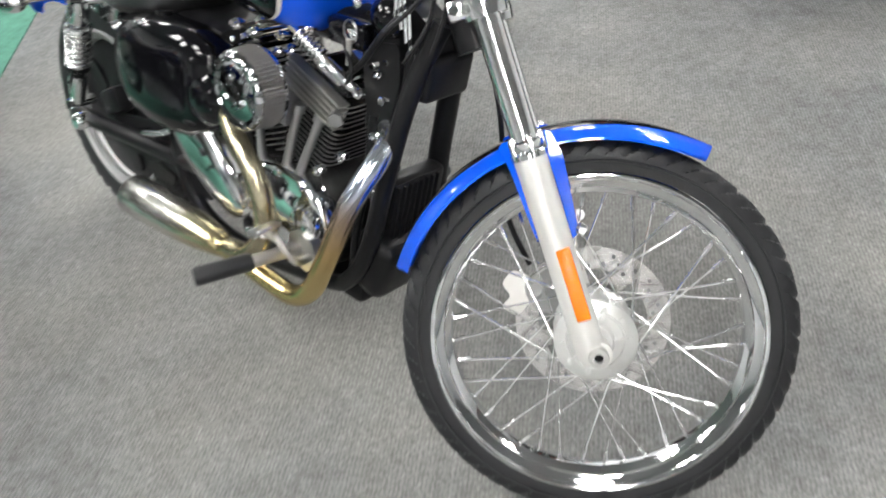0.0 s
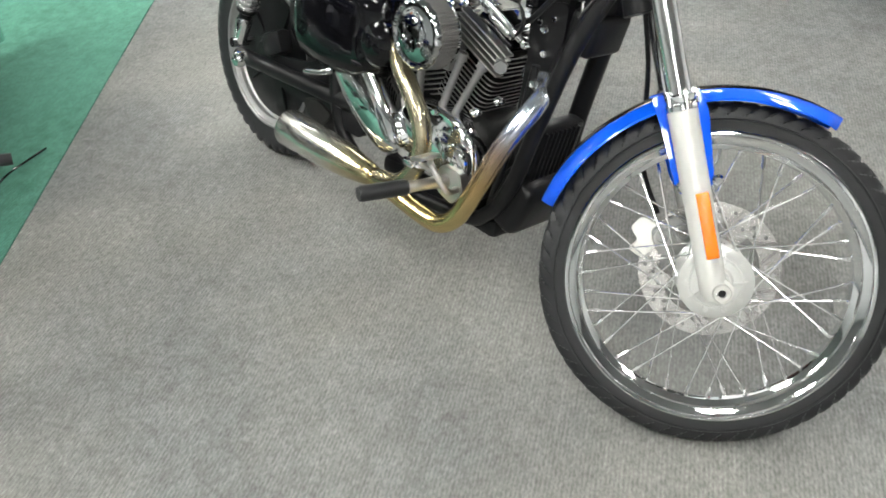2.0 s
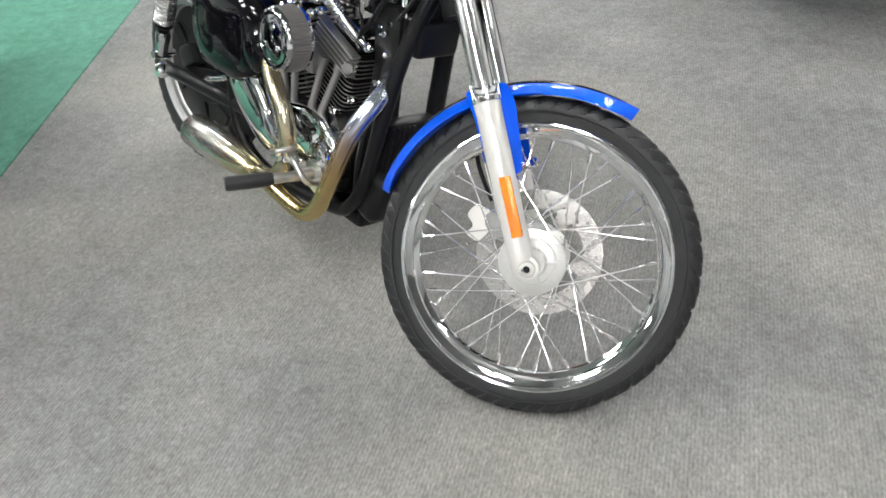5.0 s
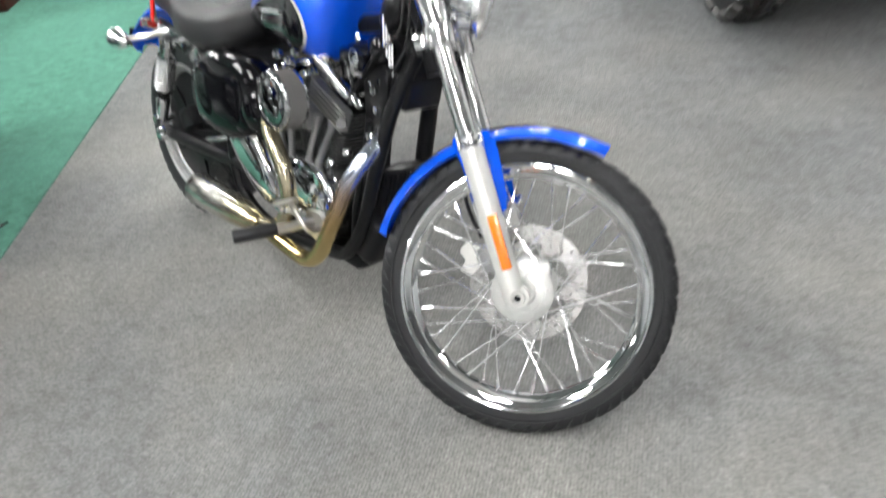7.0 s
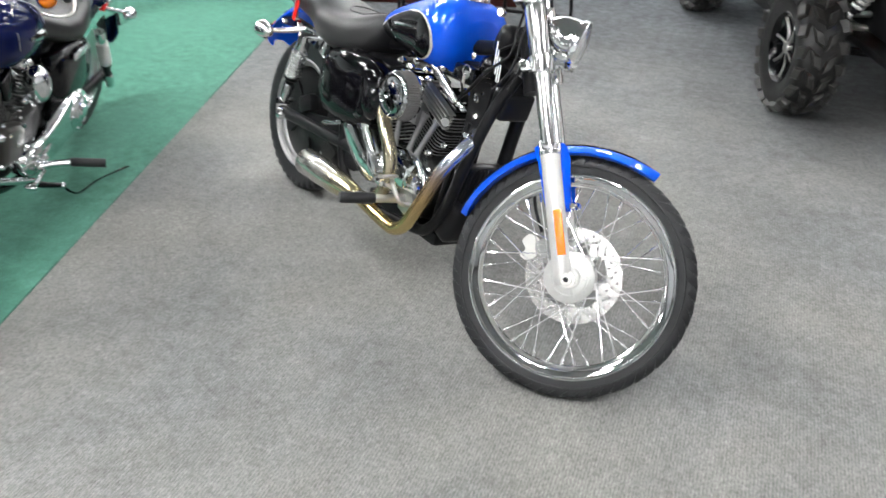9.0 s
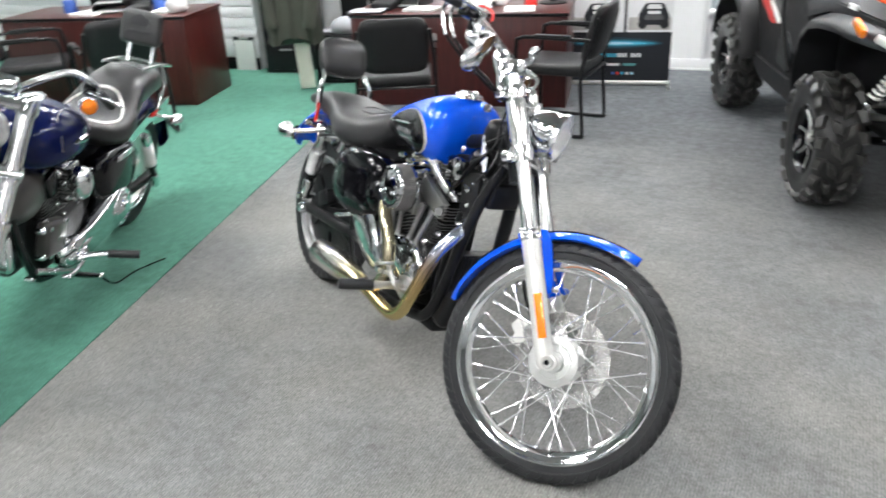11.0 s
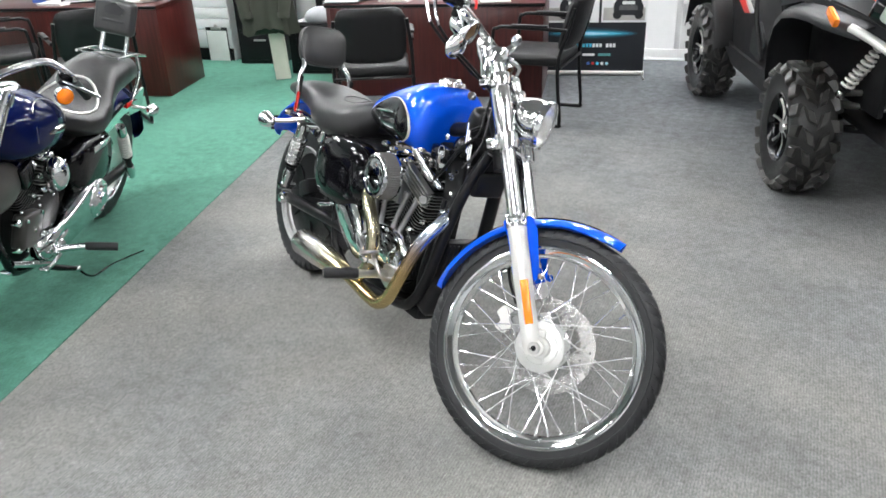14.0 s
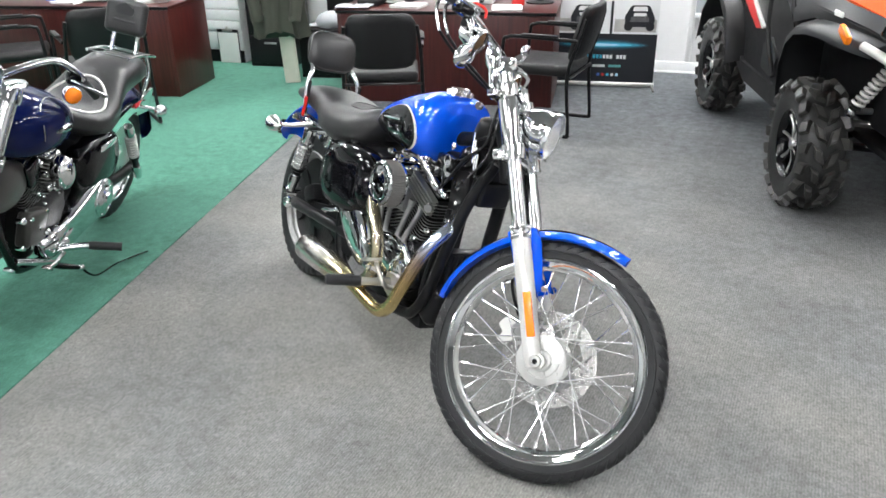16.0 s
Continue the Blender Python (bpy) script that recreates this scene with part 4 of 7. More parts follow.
WID = [(0.445, 0.022), (0.48, 0.066), (0.54, 0.096), (0.62, 0.118), (0.74, 0.140), (0.81, 0.153), (0.86, 0.152), (0.896, 0.136), (0.918, 0.100), (0.928, 0.055)]


def tank_point(x, a, grow=0.0):
    w, t, b = glide(WID, x) + grow, glide(TOP, x) + grow, glide(BOT, x) - grow
    mid = b + (t - b) * 0.42
    c, s = math.cos(a), math.sin(a)
    pw = 2.35 if s >= 0 else 2.5 - 0.4 * max(0.0, (x - 0.85) / 0.16)
    return (x, w * math.copysign(abs(c) ** (2 / pw), c), mid + (t - mid if s >= 0 else mid - b) * math.copysign(abs(s) ** (2 / pw), s))


xs = [0.445 + 0.483 * (0.5 - 0.5 * math.cos(math.pi * k / 40)) for k in range(41)]
tank = part("fuel_tank", Geo().rings([[tank_point(x, 2 * math.pi * j / 72) for j in range(72)] for x in xs]), BLUE, bike, "bright blue metallic fuel tank", sharp=60)
for s in (-1, 1):
    for nm, grow, k0, mat in (("pinstripe", 0.0030, 1.0, SILVER), ("side_panel", 0.0048, 0.955, GLOSS_BLACK)):
        rows = []
        for i in range(41):
            u = -1 + 2 * i / 40
            half = math.sqrt(max(0.0, 1 - abs(u) ** 2.2)) * (1.0 if u > 0 else 1.0 + 0.25 * u)
            x = 0.688 + 0.192 * u * k0
            row = []
            for j in range(25):
                v = -1 + 2 * j / 24
                a = radians(-9 + 39 * v * half * k0 - 6 * (u < 0) * u * u)
                a = a if s > 0 else math.pi - a
                row.append(tank_point(x, a, grow))
            rows.append(row)
        part(nm, Geo().grid(rows), mat, tank, "gloss black teardrop side panel" if mat is GLOSS_BLACK else "thin silver pinstripe", sharp=80)
    b0 = [Vector(tank_point(x, 0.10 if s > 0 else math.pi - 0.10, 0.006)) for x in (0.60, 0.64, 0.70, 0.76)]
    part("badge", Geo().tube(b0, [0.002, 0.0055, 0.0055, 0.002], 8), CHROME, tank, "long chromed tank badge")
cap = Geo().lathe([(0, 0.022), (0.028, 0.02), (0.034, 0.014), (0.036, 0.004), (0.046, 0.001), (0.05, -0.008), (0, -0.008)], (0.855, 0, 0.983), (-0.10, 0, 1), 32)
for k in range(16):
    w = 2 * math.pi * k / 16
    cap.ball((0.855 + 0.041 * math.cos(w), 0.041 * math.sin(w), 0.988), (0.006, 0.006, 0.005), 8, 6)
part("fuel_cap", cap, CHROME, tank, "chromed fuel filler cap")
part("tank_bolt", Geo().lathe([(0, 0), (0.013, 0), (0.013, 0.012), (0.009, 0.016), (0, 0.016)], (1.045, -0.050, 0.977), (0.3, -1, 0.1), 20), CHROME, bike)

# seat
seat_rows = [(0.488, 0.03, 0.84, 0.775, 0.80), (0.475, 0.07, 0.845, 0.735, 0.78), (0.435, 0.118, 0.838, 0.68, 0.75), (0.36, 0.148, 0.818, 0.655, 0.73), (0.25, 0.162, 0.808, 0.645, 0.72), (0.16, 0.156, 0.812, 0.66, 0.725), (0.10, 0.135, 0.826, 0.68, 0.75), (0.02, 0.118, 0.830, 0.70, 0.765), (-0.10, 0.110, 0.820, 0.72, 0.77), (-0.20, 0.097, 0.798, 0.735, 0.765), (-0.245, 0.055, 0.780, 0.75, 0.765)]
seat = part("seat", shell(seat_rows, 2.6, 40), LEATHER, bike, "black leather two-up seat with a stitched dish", sharp=70)
seam = []
for k in range(28):
    w = 2 * math.pi * k / 28
    x, y = 0.33 + 0.135 * math.cos(w), 0.082 * math.sin(w)
    zt = lerp([(r[0], r[2]) for r in reversed(seat_rows)], x)
    ww = lerp([(r[0], r[1]) for r in reversed(seat_rows)], x)
    zm = lerp([(r[0], r[4]) for r in reversed(seat_rows)], x)
    z = zm + (zt - zm) * (max(0.0, 1 - (abs(y) / ww) ** 2.6)) ** (1 / 2.6)
    seam.append((x, y, z + 0.0005))
part("seam", Geo().tube(seam, 0.0028, 6, 3, closed=True), LEATHER, seat)

# rear wheel, swing arm, mudguard
rw = part("rear_wheel", rim_geo(0.225, 0.055), CAST, bike, "silver rimmed rear wheel with a dark centre", Matrix.Translation((0, 0, 0.318)))
part("tyre", tyre_geo(0.318, 0.074, 0.219, 240), RUBBER, rw, "wide black rear tyre")
for s in (-1, 1):
    pr = [(0.0, s * 0.062), (0.045, s * 0.062), (0.055, s * 0.05), (0.07, s * 0.032), (0.13, s * 0.022), (0.19, s * 0.03), (0.205, s * 0.022), (0.205, s * 0.012), (0.07, s * 0.012), (0, s * 0.012)]
    part("disc_centre", Geo().lathe(pr, n=48), SATIN_BLACK, rw, "black cast wheel centre")
for k in range(5):
    w = 2 * math.pi * k / 5
    sl = rounded([(-0.05, -0.018), (0.05, -0.026), (0.05, 0.026), (-0.05, 0.018)], 0.016)
    g = Geo().plate([(x, z) for x, z in sl], -0.034, -0.018, Matrix.Rotation(-w, 4, "Y") @ Matrix.Translation((0.128, 0, 0)))
    part("slot", g, SATIN_BLACK, rw)
brake_disc(rw, 0.082, 0.125)
rf = arch_fender(0.450, 62, 152, 0.095, 0.045, 0.005, 44, 13)
rear_fender = part("rear_mudguard", rf, BLUE, bike, "bright blue rear mudguard", Matrix.Translation((-0.005, 0, 0.325)))
for s in (-1, 1):
    strut = [(0.20, 0.60), (0.235, 0.655), (0.10, 0.688), (-0.08, 0.70), (-0.185, 0.672), (-0.19, 0.648), (-0.06, 0.655), (0.08, 0.635)]
    fs = part("fender_strut", Geo().plate(rounded(strut, 0.015), s * 0.098, s * 0.112), CHROME, bike, "chromed mudguard strut")
    for bx, bz in ((-0.16, 0.66), (-0.03, 0.675), (0.10, 0.663)):
        part("bolt", hex_bolt((bx, s * 0.112, bz), (0, s, 0), 0.011, 0.010), CHROME, fs)
    shock_absorber(bike, (0.105, s * 0.150, 0.665), (0.0, s * 0.150, 0.375), part_way=0.72, wire=0.0068, turns=8, finish=ZINC)
    for mx, mz in ((0.105, 0.66), (0.0, 0.372)):
        part("shock_mount", Geo().tube([(mx, s * 0.105, mz), (mx, s * 0.177, mz)], 0.014, 16), CHROME, bike)
    part("swing_arm", Geo().tube([(0.53, s * 0.115, 0.36), (0.30, s * 0.128, 0.345), (-0.04, s * 0.125, 0.318)], [0.026, 0.022, 0.024], 14), SATIN_BLACK, bike, "black swing arm")
    part("axle_cover", Geo().lathe([(0, 0.0), (0.024, 0.0), (0.024, 0.018), (0.018, 0.028), (0, 0.03)], (0, s * 0.14, 0.318), (0, s, 0), 24), CHROME, bike)
    bullet_lamp(bike, (-0.088, s * 0.238, 0.636), (-1, 0, 0), 0.032, 0.07, RED_LENS, "rear_turn_signal", "chromed bullet rear turn signal")
    part("rear_turn_stalk", Geo().tube([(0.02, s * 0.108, 0.672), (-0.02, s * 0.17, 0.650), (-0.056, s * 0.228, 0.637)], [0.013, 0.010, 0.008], 12), CHROME, bike)
    part("reflector_plate", Geo().box((-0.062, s * 0.118, 0.765), (0.030, 0.005, 0.15), 0.002, Matrix.Rotation(radians(8), 4, "Y")), SATIN_BLACK, bike)
    part("side_reflector", Geo().box((-0.055, s * 0.124, 0.728), (0.024, 0.008, 0.085), 0.003, Matrix.Rotation(radians(8), 4, "Y")), RED_LENS, bike, "red side reflector")
part("tail_light", Geo().box((-0.40, 0, 0.585), (0.045, 0.075, 0.055), 0.018, Matrix.Rotation(radians(30), 4, "Y")), RED_LENS, bike, "red tail light")
part("plate_bracket", Geo().box((-0.425, 0, 0.56), (0.010, 0.12, 0.075), 0.004, Matrix.Rotation(radians(18), 4, "Y")), SATIN_BLACK, bike, "black plate bracket")
part("caliper_rear", Geo().box((0.12, -0.10, 0.40), (0.10, 0.05, 0.07), 0.016, Matrix.Rotation(radians(-25), 4, "Y")), SATIN_BLACK, bike, "black rear brake caliper")

# sissy bar with its pad
hoop = [(-0.055, -0.118, 0.69), (-0.066, -0.120, 0.775), (-0.072, -0.119, 0.822), (-0.075, -0.112, 0.852), (-0.088, -0.098, 0.878), (-0.135, -0.085, 0.915), (-0.172, -0.075, 0.97), (-0.18, -0.04, 1.005), (-0.18, 0, 1.01)]
sissy = part("sissy_bar", Geo().tube(hoop + [(x, -y, z) for x, y, z in reversed(hoop[:-1])], 0.0095, 12), CHROME, bike, "chromed passenger sissy bar")
pad_m = Matrix.Translation((-0.140, 0, 0.958)) @ Matrix.Rotation(radians(-17), 4, "Y")
pad_rows = []
for x, w, h in ((-0.030, 0.070, 0.050), (-0.027, 0.092, 0.070), (-0.012, 0.108, 0.083), (0.004, 0.110, 0.085), (0.016, 0.104, 0.080), (0.020, 0.098, 0.074), (0.028, 0.085, 0.062), (0.034, 0.060, 0.042), (0.036, 0.02, 0.015)):
    pad_rows.append([tuple(pad_m @ Vector((x, w * math.copysign(abs(math.cos(2 * math.pi * j / 40)) ** 0.55, math.cos(2 * math.pi * j / 40)), h * math.copysign(abs(math.sin(2 * math.pi * j / 40)) ** 0.6, math.sin(2 * math.pi * j / 40))))) for j in range(40)])
pad = part("pad", Geo().rings(pad_rows), LEATHER, sissy, "black padded backrest", sharp=75)
part("piping", Geo().tube([Vector(p) for p in pad_rows[4][::2]], 0.0032, 6, 2, closed=True), LEATHER, pad)

# frame
fr = Geo()
fr.tube([(1.15, 0, 0.90), (0.98, 0, 0.86), (0.72, 0, 0.80), (0.45, 0, 0.74)], 0.024, 12)
fr.lathe([(0, -0.10), (0.036, -0.10), (0.034, -0.06), (0.030, 0), (0.034, 0.06), (0.036, 0.09), (0, 0.09)], (1.165, 0, 0.875), FORK, 20)
frame_part = part("frame", fr, SATIN_BLACK, bike, "black tubular steel frame")
for s in (-1, 1):
    upper = [(1.15, -0.02, 0.82), (1.118, -0.06, 0.69), (1.092, -0.088, 0.52), (1.065, -0.10, 0.37)] if s < 0 else [(1.15, 0.02, 0.82), (1.098, 0.08, 0.69), (1.060, 0.105, 0.52), (1.045, 0.11, 0.37)]
    part("down_tube", Geo().tube(upper + [(1.015, s * 0.10, 0.275), (0.93, s * 0.10, 0.228), (0.62, s * 0.11, 0.20), (0.47, s * 0.12, 0.28), (0.44, s * 0.13, 0.5), (0.42, s * 0.11, 0.7)], 0.0185 if s < 0 else 0.023, 14), SATIN_BLACK, frame_part)
part("horn_box", Geo().box((1.115, 0.015, 0.722), (0.07, 0.125, 0.088), 0.014, Matrix.Rotation(radians(8), 4, "Y"), 3), SATIN_BLACK, bike, "black box between the down tubes")
reg = part("voltage_regulator", Geo().box((1.065, 0.01, 0.430), (0.045, 0.15, 0.16), 0.012, Matrix.Rotation(radians(8), 4, "Y")), SATIN_BLACK, bike, "black finned voltage regulator")
me = mesh_of("fin", Geo().box((0, 0, 0), (0.02, 0.004, 0.14), 0.001), SATIN_BLACK)
for k in range(8):
    part("fin", me, SATIN_BLACK, reg, m=Matrix.Translation((1.085, -0.056 + 0.016 * k, 0.430)) @ Matrix.Rotation(radians(8), 4, "Y"))
part("frame_gusset", Geo().plate(rounded([(1.04, 0.865), (1.15, 0.80), (1.125, 0.70), (1.06, 0.76)], 0.02), -0.03, 0.03), SATIN_BLACK, frame_part)
part("neck_cover", Geo().box((1.06, 0, 0.90), (0.07, 0.10, 0.10), 0.03, Matrix.Rotation(radians(18), 4, "Y"), 3), SATIN_BLACK, frame_part, "black cover over the steering neck")
part("chin_cover", Geo().box((1.05, 0, 0.315), (0.11, 0.19, 0.15), 0.03, Matrix.Rotation(radians(20), 4, "Y"), 3), SATIN_BLACK, bike, "black lower front cover")
part("muffler_bracket", Geo().plate(rounded([(0.34, 0.32), (0.40, 0.34), (0.47, 0.32), (0.44, 0.28), (0.37, 0.28)], 0.012), -0.158, -0.150), WRINKLE, bike, "black bracket above the muffler")
part("passenger_peg", Geo().tube([(0.355, -0.15, 0.40), (0.36, -0.165, 0.405), (0.43, -0.165, 0.425), (0.46, -0.15, 0.44)], [0.012, 0.008, 0.008, 0.012], 10), CHROME, bike, "folded chromed passenger peg")
part("engine_mount", Geo().plate(rounded([(0.97, 0.70), (1.05, 0.685), (1.125, 0.70), (1.14, 0.81), (0.97, 0.81)], 0.02), -0.03, 0.03), SATIN_BLACK, bike, "black front engine mount")
front = part("front_cover", Geo().plate(rounded([(0.985, 0.755), (1.080, 0.775), (1.085, 0.70), (1.062, 0.62), (1.058, 0.52), (1.06, 0.43), (1.03, 0.37), (1.00, 0.50), (1.00, 0.64)], 0.02), -0.052, -0.012), SATIN_BLACK, bike, "black cover between engine and frame tubes")
# invented bolts that supply the small highlights on the black cover
for bx, bz, br in ((1.02, 0.72, 0.008), (1.055, 0.735, 0.006), (1.045, 0.66, 0.009), (1.03, 0.585, 0.007), (1.04, 0.53, 0.006), (1.03, 0.47, 0.009), (1.04, 0.415, 0.007)):
    part("bolt", hex_bolt((bx, -0.052, bz), (0, -1, 0), br, 0.008), CHROME, front)
part("skid_pan", Geo().box((0.82, 0, 0.225), (0.42, 0.17, 0.05), 0.015), SATIN_BLACK, bike)

# engine
eng = Geo().box((0.80, -0.005, 0.365), (0.34, 0.20, 0.22), 0.05, None, 3)
eng.box((0.56, 0.0, 0.40), (0.24, 0.20, 0.20), 0.04, None, 3)
engine = part("engine", eng, WRINKLE, bike, "black and chrome air-cooled V-twin engine")
for tilt, x0, nm in ((22.5, 0.822, "front_cylinder"), (-22.5, 0.745, "rear_cylinder")):
    ax = Vector((math.sin(radians(tilt)), 0, math.cos(radians(tilt))))
    base = Vector((x0, 0, 0.452))
    rm = Matrix.Rotation(radians(tilt), 4, "Y")
    cyl = part(nm, Geo().lathe([(0, 0), (0.056, 0), (0.056, 0.22), (0, 0.22)], base, ax, 24), WRINKLE, bike, "black finned cylinder with chromed rocker cover")
    fin_stack(cyl, base + ax * 0.006, ax, 0.158, 0.142, 0.145, 12, WRINKLE)
    fin_stack(cyl, base + ax * 0.158, ax, 0.165, 0.146, 0.066, 5, WRINKLE, 0.005)
    part("rocker_box", Geo().box(base + ax * 0.234, (0.118, 0.146, 0.026), 0.012, rm, 3), GLOSS_BLACK, cyl, "black rocker box")
    part("rocker_cover", Geo().box(base + ax * 0.252, (0.075, 0.118, 0.022), 0.010, rm, 3), CHROME, cyl, "chromed rocker cover")
    for sx in (-0.045, 0, 0.045):
        part("bolt", hex_bolt(base + ax * 0.24 + rm @ Vector((sx, -0.068, 0.012)), ax, 0.006, 0.01), CHROME, cyl)
    for k, dx in enumerate((-0.032, 0.03)):
        lo = Vector((0.79 + (0.05 if tilt > 0 else -0.05) + dx * 0.6, -0.118, 0.43))
        hi = base + ax * 0.165 + Vector((dx * 1.1, -0.09, 0))
        part("pushrod_tube", Geo().tube([lo, hi], 0.0095, 14).lathe([(0.010, 0), (0.016, 0.002), (0.016, 0.02), (0.0098, 0.028)], lo, hi - lo, 16, closed=True).lathe([(0.0098, -0.02), (0.014, -0.018), (0.014, 0), (0.0098, 0.002)], hi, hi - lo, 16, closed=True), CAST, cyl, "grey pushrod tube")
    if tilt > 0:
        me = mesh_of("side_fin", Geo().box((0, 0, 0), (0.160, 0.026, 0.0042), 0.0012), STEEL)
        for k in range(5):
            part("side_fin", me, STEEL, cyl, "bright head fin", Matrix.Translation((0.898 + 0.0045 * k, -0.098, 0.622 + 0.0125 * k)) @ rm)
        part("head_bolt_cover", Geo().box((0.945, -0.085, 0.695), (0.07, 0.03, 0.018), 0.008, rm, 3), CHROME, cyl)
        part("plug", Geo().tube([(0.955, -0.085, 0.63), (0.985, -0.115, 0.622)], 0.011, 12).lathe([(0, 0), (0.015, 0), (0.015, 0.012), (0, 0.012)], (0.985, -0.115, 0.622), (0.6, -0.75, -0.1), 6), CAST, cyl)
cam_cover = rounded([(0.70, 0.30), (0.93, 0.285), (0.985, 0.34), (0.965, 0.42), (0.90, 0.47), (0.82, 0.475), (0.72, 0.455), (0.675, 0.38)], 0.035)
g = Geo().rings([[(0.83 + (x - 0.83) * k, y, 0.375 + (z - 0.375) * k) for x, z in cam_cover] for y, k in ((-0.085, 1.0), (-0.118, 1.0), (-0.128, 0.97), (-0.134, 0.9))])
cover = part("cam_cover", g, CHROME, engine, "chromed cam cover")
part("timer_cover", Geo().lathe([(0, 0.026), (0.03, 0.025), (0.040, 0.020), (0.044, 0.010), (0.044, 0), (0, 0)], (0.925, -0.134, 0.375), (0, -1, 0), 32), CHROME, cover, "round chromed timer cover")
for bx, bz in ((0.71, 0.315), (0.695, 0.39), (0.74, 0.445), (0.83, 0.462), (0.90, 0.452), (0.80, 0.305)):
    part("screw", Geo().lathe([(0, 0.008), (0.006, 0.008), (0.008, 0.004), (0.008, 0), (0, 0)], (bx, -0.134, bz), (0, -1, 0), 10), CHROME, cover)
sp = rounded([(0.44, 0.46), (0.50, 0.525), (0.58, 0.52), (0.70, 0.40), (0.735, 0.32), (0.68, 0.285), (0.60, 0.32), (0.49, 0.40)], 0.045, 6)
g = Geo().rings([[(0.585 + (x - 0.585) * k, y, 0.405 + (z - 0.405) * k) for x, z in sp] for y, k in ((-0.10, 1.0), (-0.135, 1.0), (-0.150, 0.95), (-0.158, 0.82), (-0.161, 0.5))])
part("sprocket_cover", g, CHROME, engine, "long chromed sprocket cover")
part("inner_box", Geo().box((0.43, 0, 0.53), (0.36, 0.20, 0.34), 0.03), SATIN_BLACK, bike, "black battery box")
part("wiring_tray", Geo().box((0.88, 0, 0.765), (0.40, 0.10, 0.07), 0.02), SATIN_BLACK, bike, "black wiring tray under the tank")
part("inner_mudguard", arch_fender(0.352, -8, 72, 0.098, 0.03, 0.004, 20, 7), SATIN_BLACK, bike, "black inner mudguard", Matrix.Translation((0, 0, 0.318)))
part("belt_guard", Geo().plate(rounded([(0.10, 0.36), (0.30, 0.40), (0.46, 0.50), (0.46, 0.30), (0.30, 0.27), (0.12, 0.28)], 0.03), -0.104, -0.094), SATIN_BLACK, bike, "black lower guard ahead of the rear wheel")
part("pivot_plate", Geo().plate(rounded([(0.44, 0.28), (0.57, 0.28), (0.58, 0.46), (0.50, 0.53), (0.44, 0.50)], 0.03), -0.125, -0.105), SATIN_BLACK, bike)
part("carburettor", Geo().tube([(0.80, -0.02, 0.60), (0.80, -0.13, 0.61)], 0.035, 20).box((0.80, -0.09, 0.60), (0.08, 0.06, 0.09), 0.014), CAST, engine, "grey carburettor")
part("horn", Geo().lathe([(0, -0.03), (0.045, -0.028), (0.062, -0.012), (0.062, 0.004), (0.05, 0.014), (0.02, 0.024), (0, 0.025)], (0.62, -0.155, 0.565), (0, -1, 0), 32), GLOSS_BLACK, engine, "round black horn cover")

# air cleaner
AC = Vector((0.818, 0, 0.648))
air = part("air_cleaner", Geo().lathe([(0, -0.2225), (0.020, -0.222), (0.040, -0.2205), (0.054, -0.2175), (0.058, -0.2165), (0.060, -0.2195), (0.066, -0.2205), (0.072, -0.2165), (0.0745, -0.209), (0.066, -0.207), (0, -0.207)], AC, (0, 1, 0), 80, ripple=lambda row, j: 0.0022 * (j % 4 < 2) if row in (6, 7, 8) else 0.0), DIMMED_CHROME, bike, "round air cleaner with a chromed cover and gauze filter")
g = Geo().lathe([(0.0725, -0.208), (0.0755, -0.160), (0.05, -0.160), (0.05, -0.208)], AC, (0, 1, 0), 120, closed=True, ripple=lambda row, j: 0.0048 * (j % 2) if row < 2 else 0)
part("filter", g, FILTER, air, "grey pleated gauze filter", sharp=20)
part("back_plate", Geo().lathe([(0, -0.148), (0.070, -0.148), (0.077, -0.152), (0.077, -0.160), (0, -0.160)], AC, (0, 1, 0), 40), CHROME, air)
for k in range(3):
    w = radians(90 + 120 * k)
    part("bolt", hex_bolt(AC + Vector((0.03 * math.cos(w), -0.2205, 0.03 * math.sin(w))), (0, -1, 0), 0.007, 0.005), CHROME, air)

# side cover, battery box
oil = [(0.265, 0.02, 0.59, 0.52, 0.56), (0.28, 0.05, 0.645, 0.465, 0.57), (0.33, 0.062, 0.680, 0.435, 0.575), (0.44, 0.068, 0.697, 0.43, 0.575), (0.56, 0.064, 0.697, 0.445, 0.575), (0.635, 0.05, 0.675, 0.49, 0.575), (0.655, 0.02, 0.63, 0.53, 0.575)]
part("oil_tank", shell(oil, 3.2, 36), GLOSS_BLACK, bike, "gloss black oil tank side cover", Matrix.Translation((0, -0.118, 0)), sharp=60)
part("battery_cover", shell(oil, 3.2, 36), GLOSS_BLACK, bike, "gloss black side cover", Matrix.Translation((0, 0.118, 0)), sharp=60)
part("oil_cap", Geo().lathe([(0, 0.014), (0.018, 0.013), (0.021, 0.006), (0.021, 0), (0, 0)], (0.40, -0.15, 0.675), (0, -0.25, 1), 24), CHROME, bike)

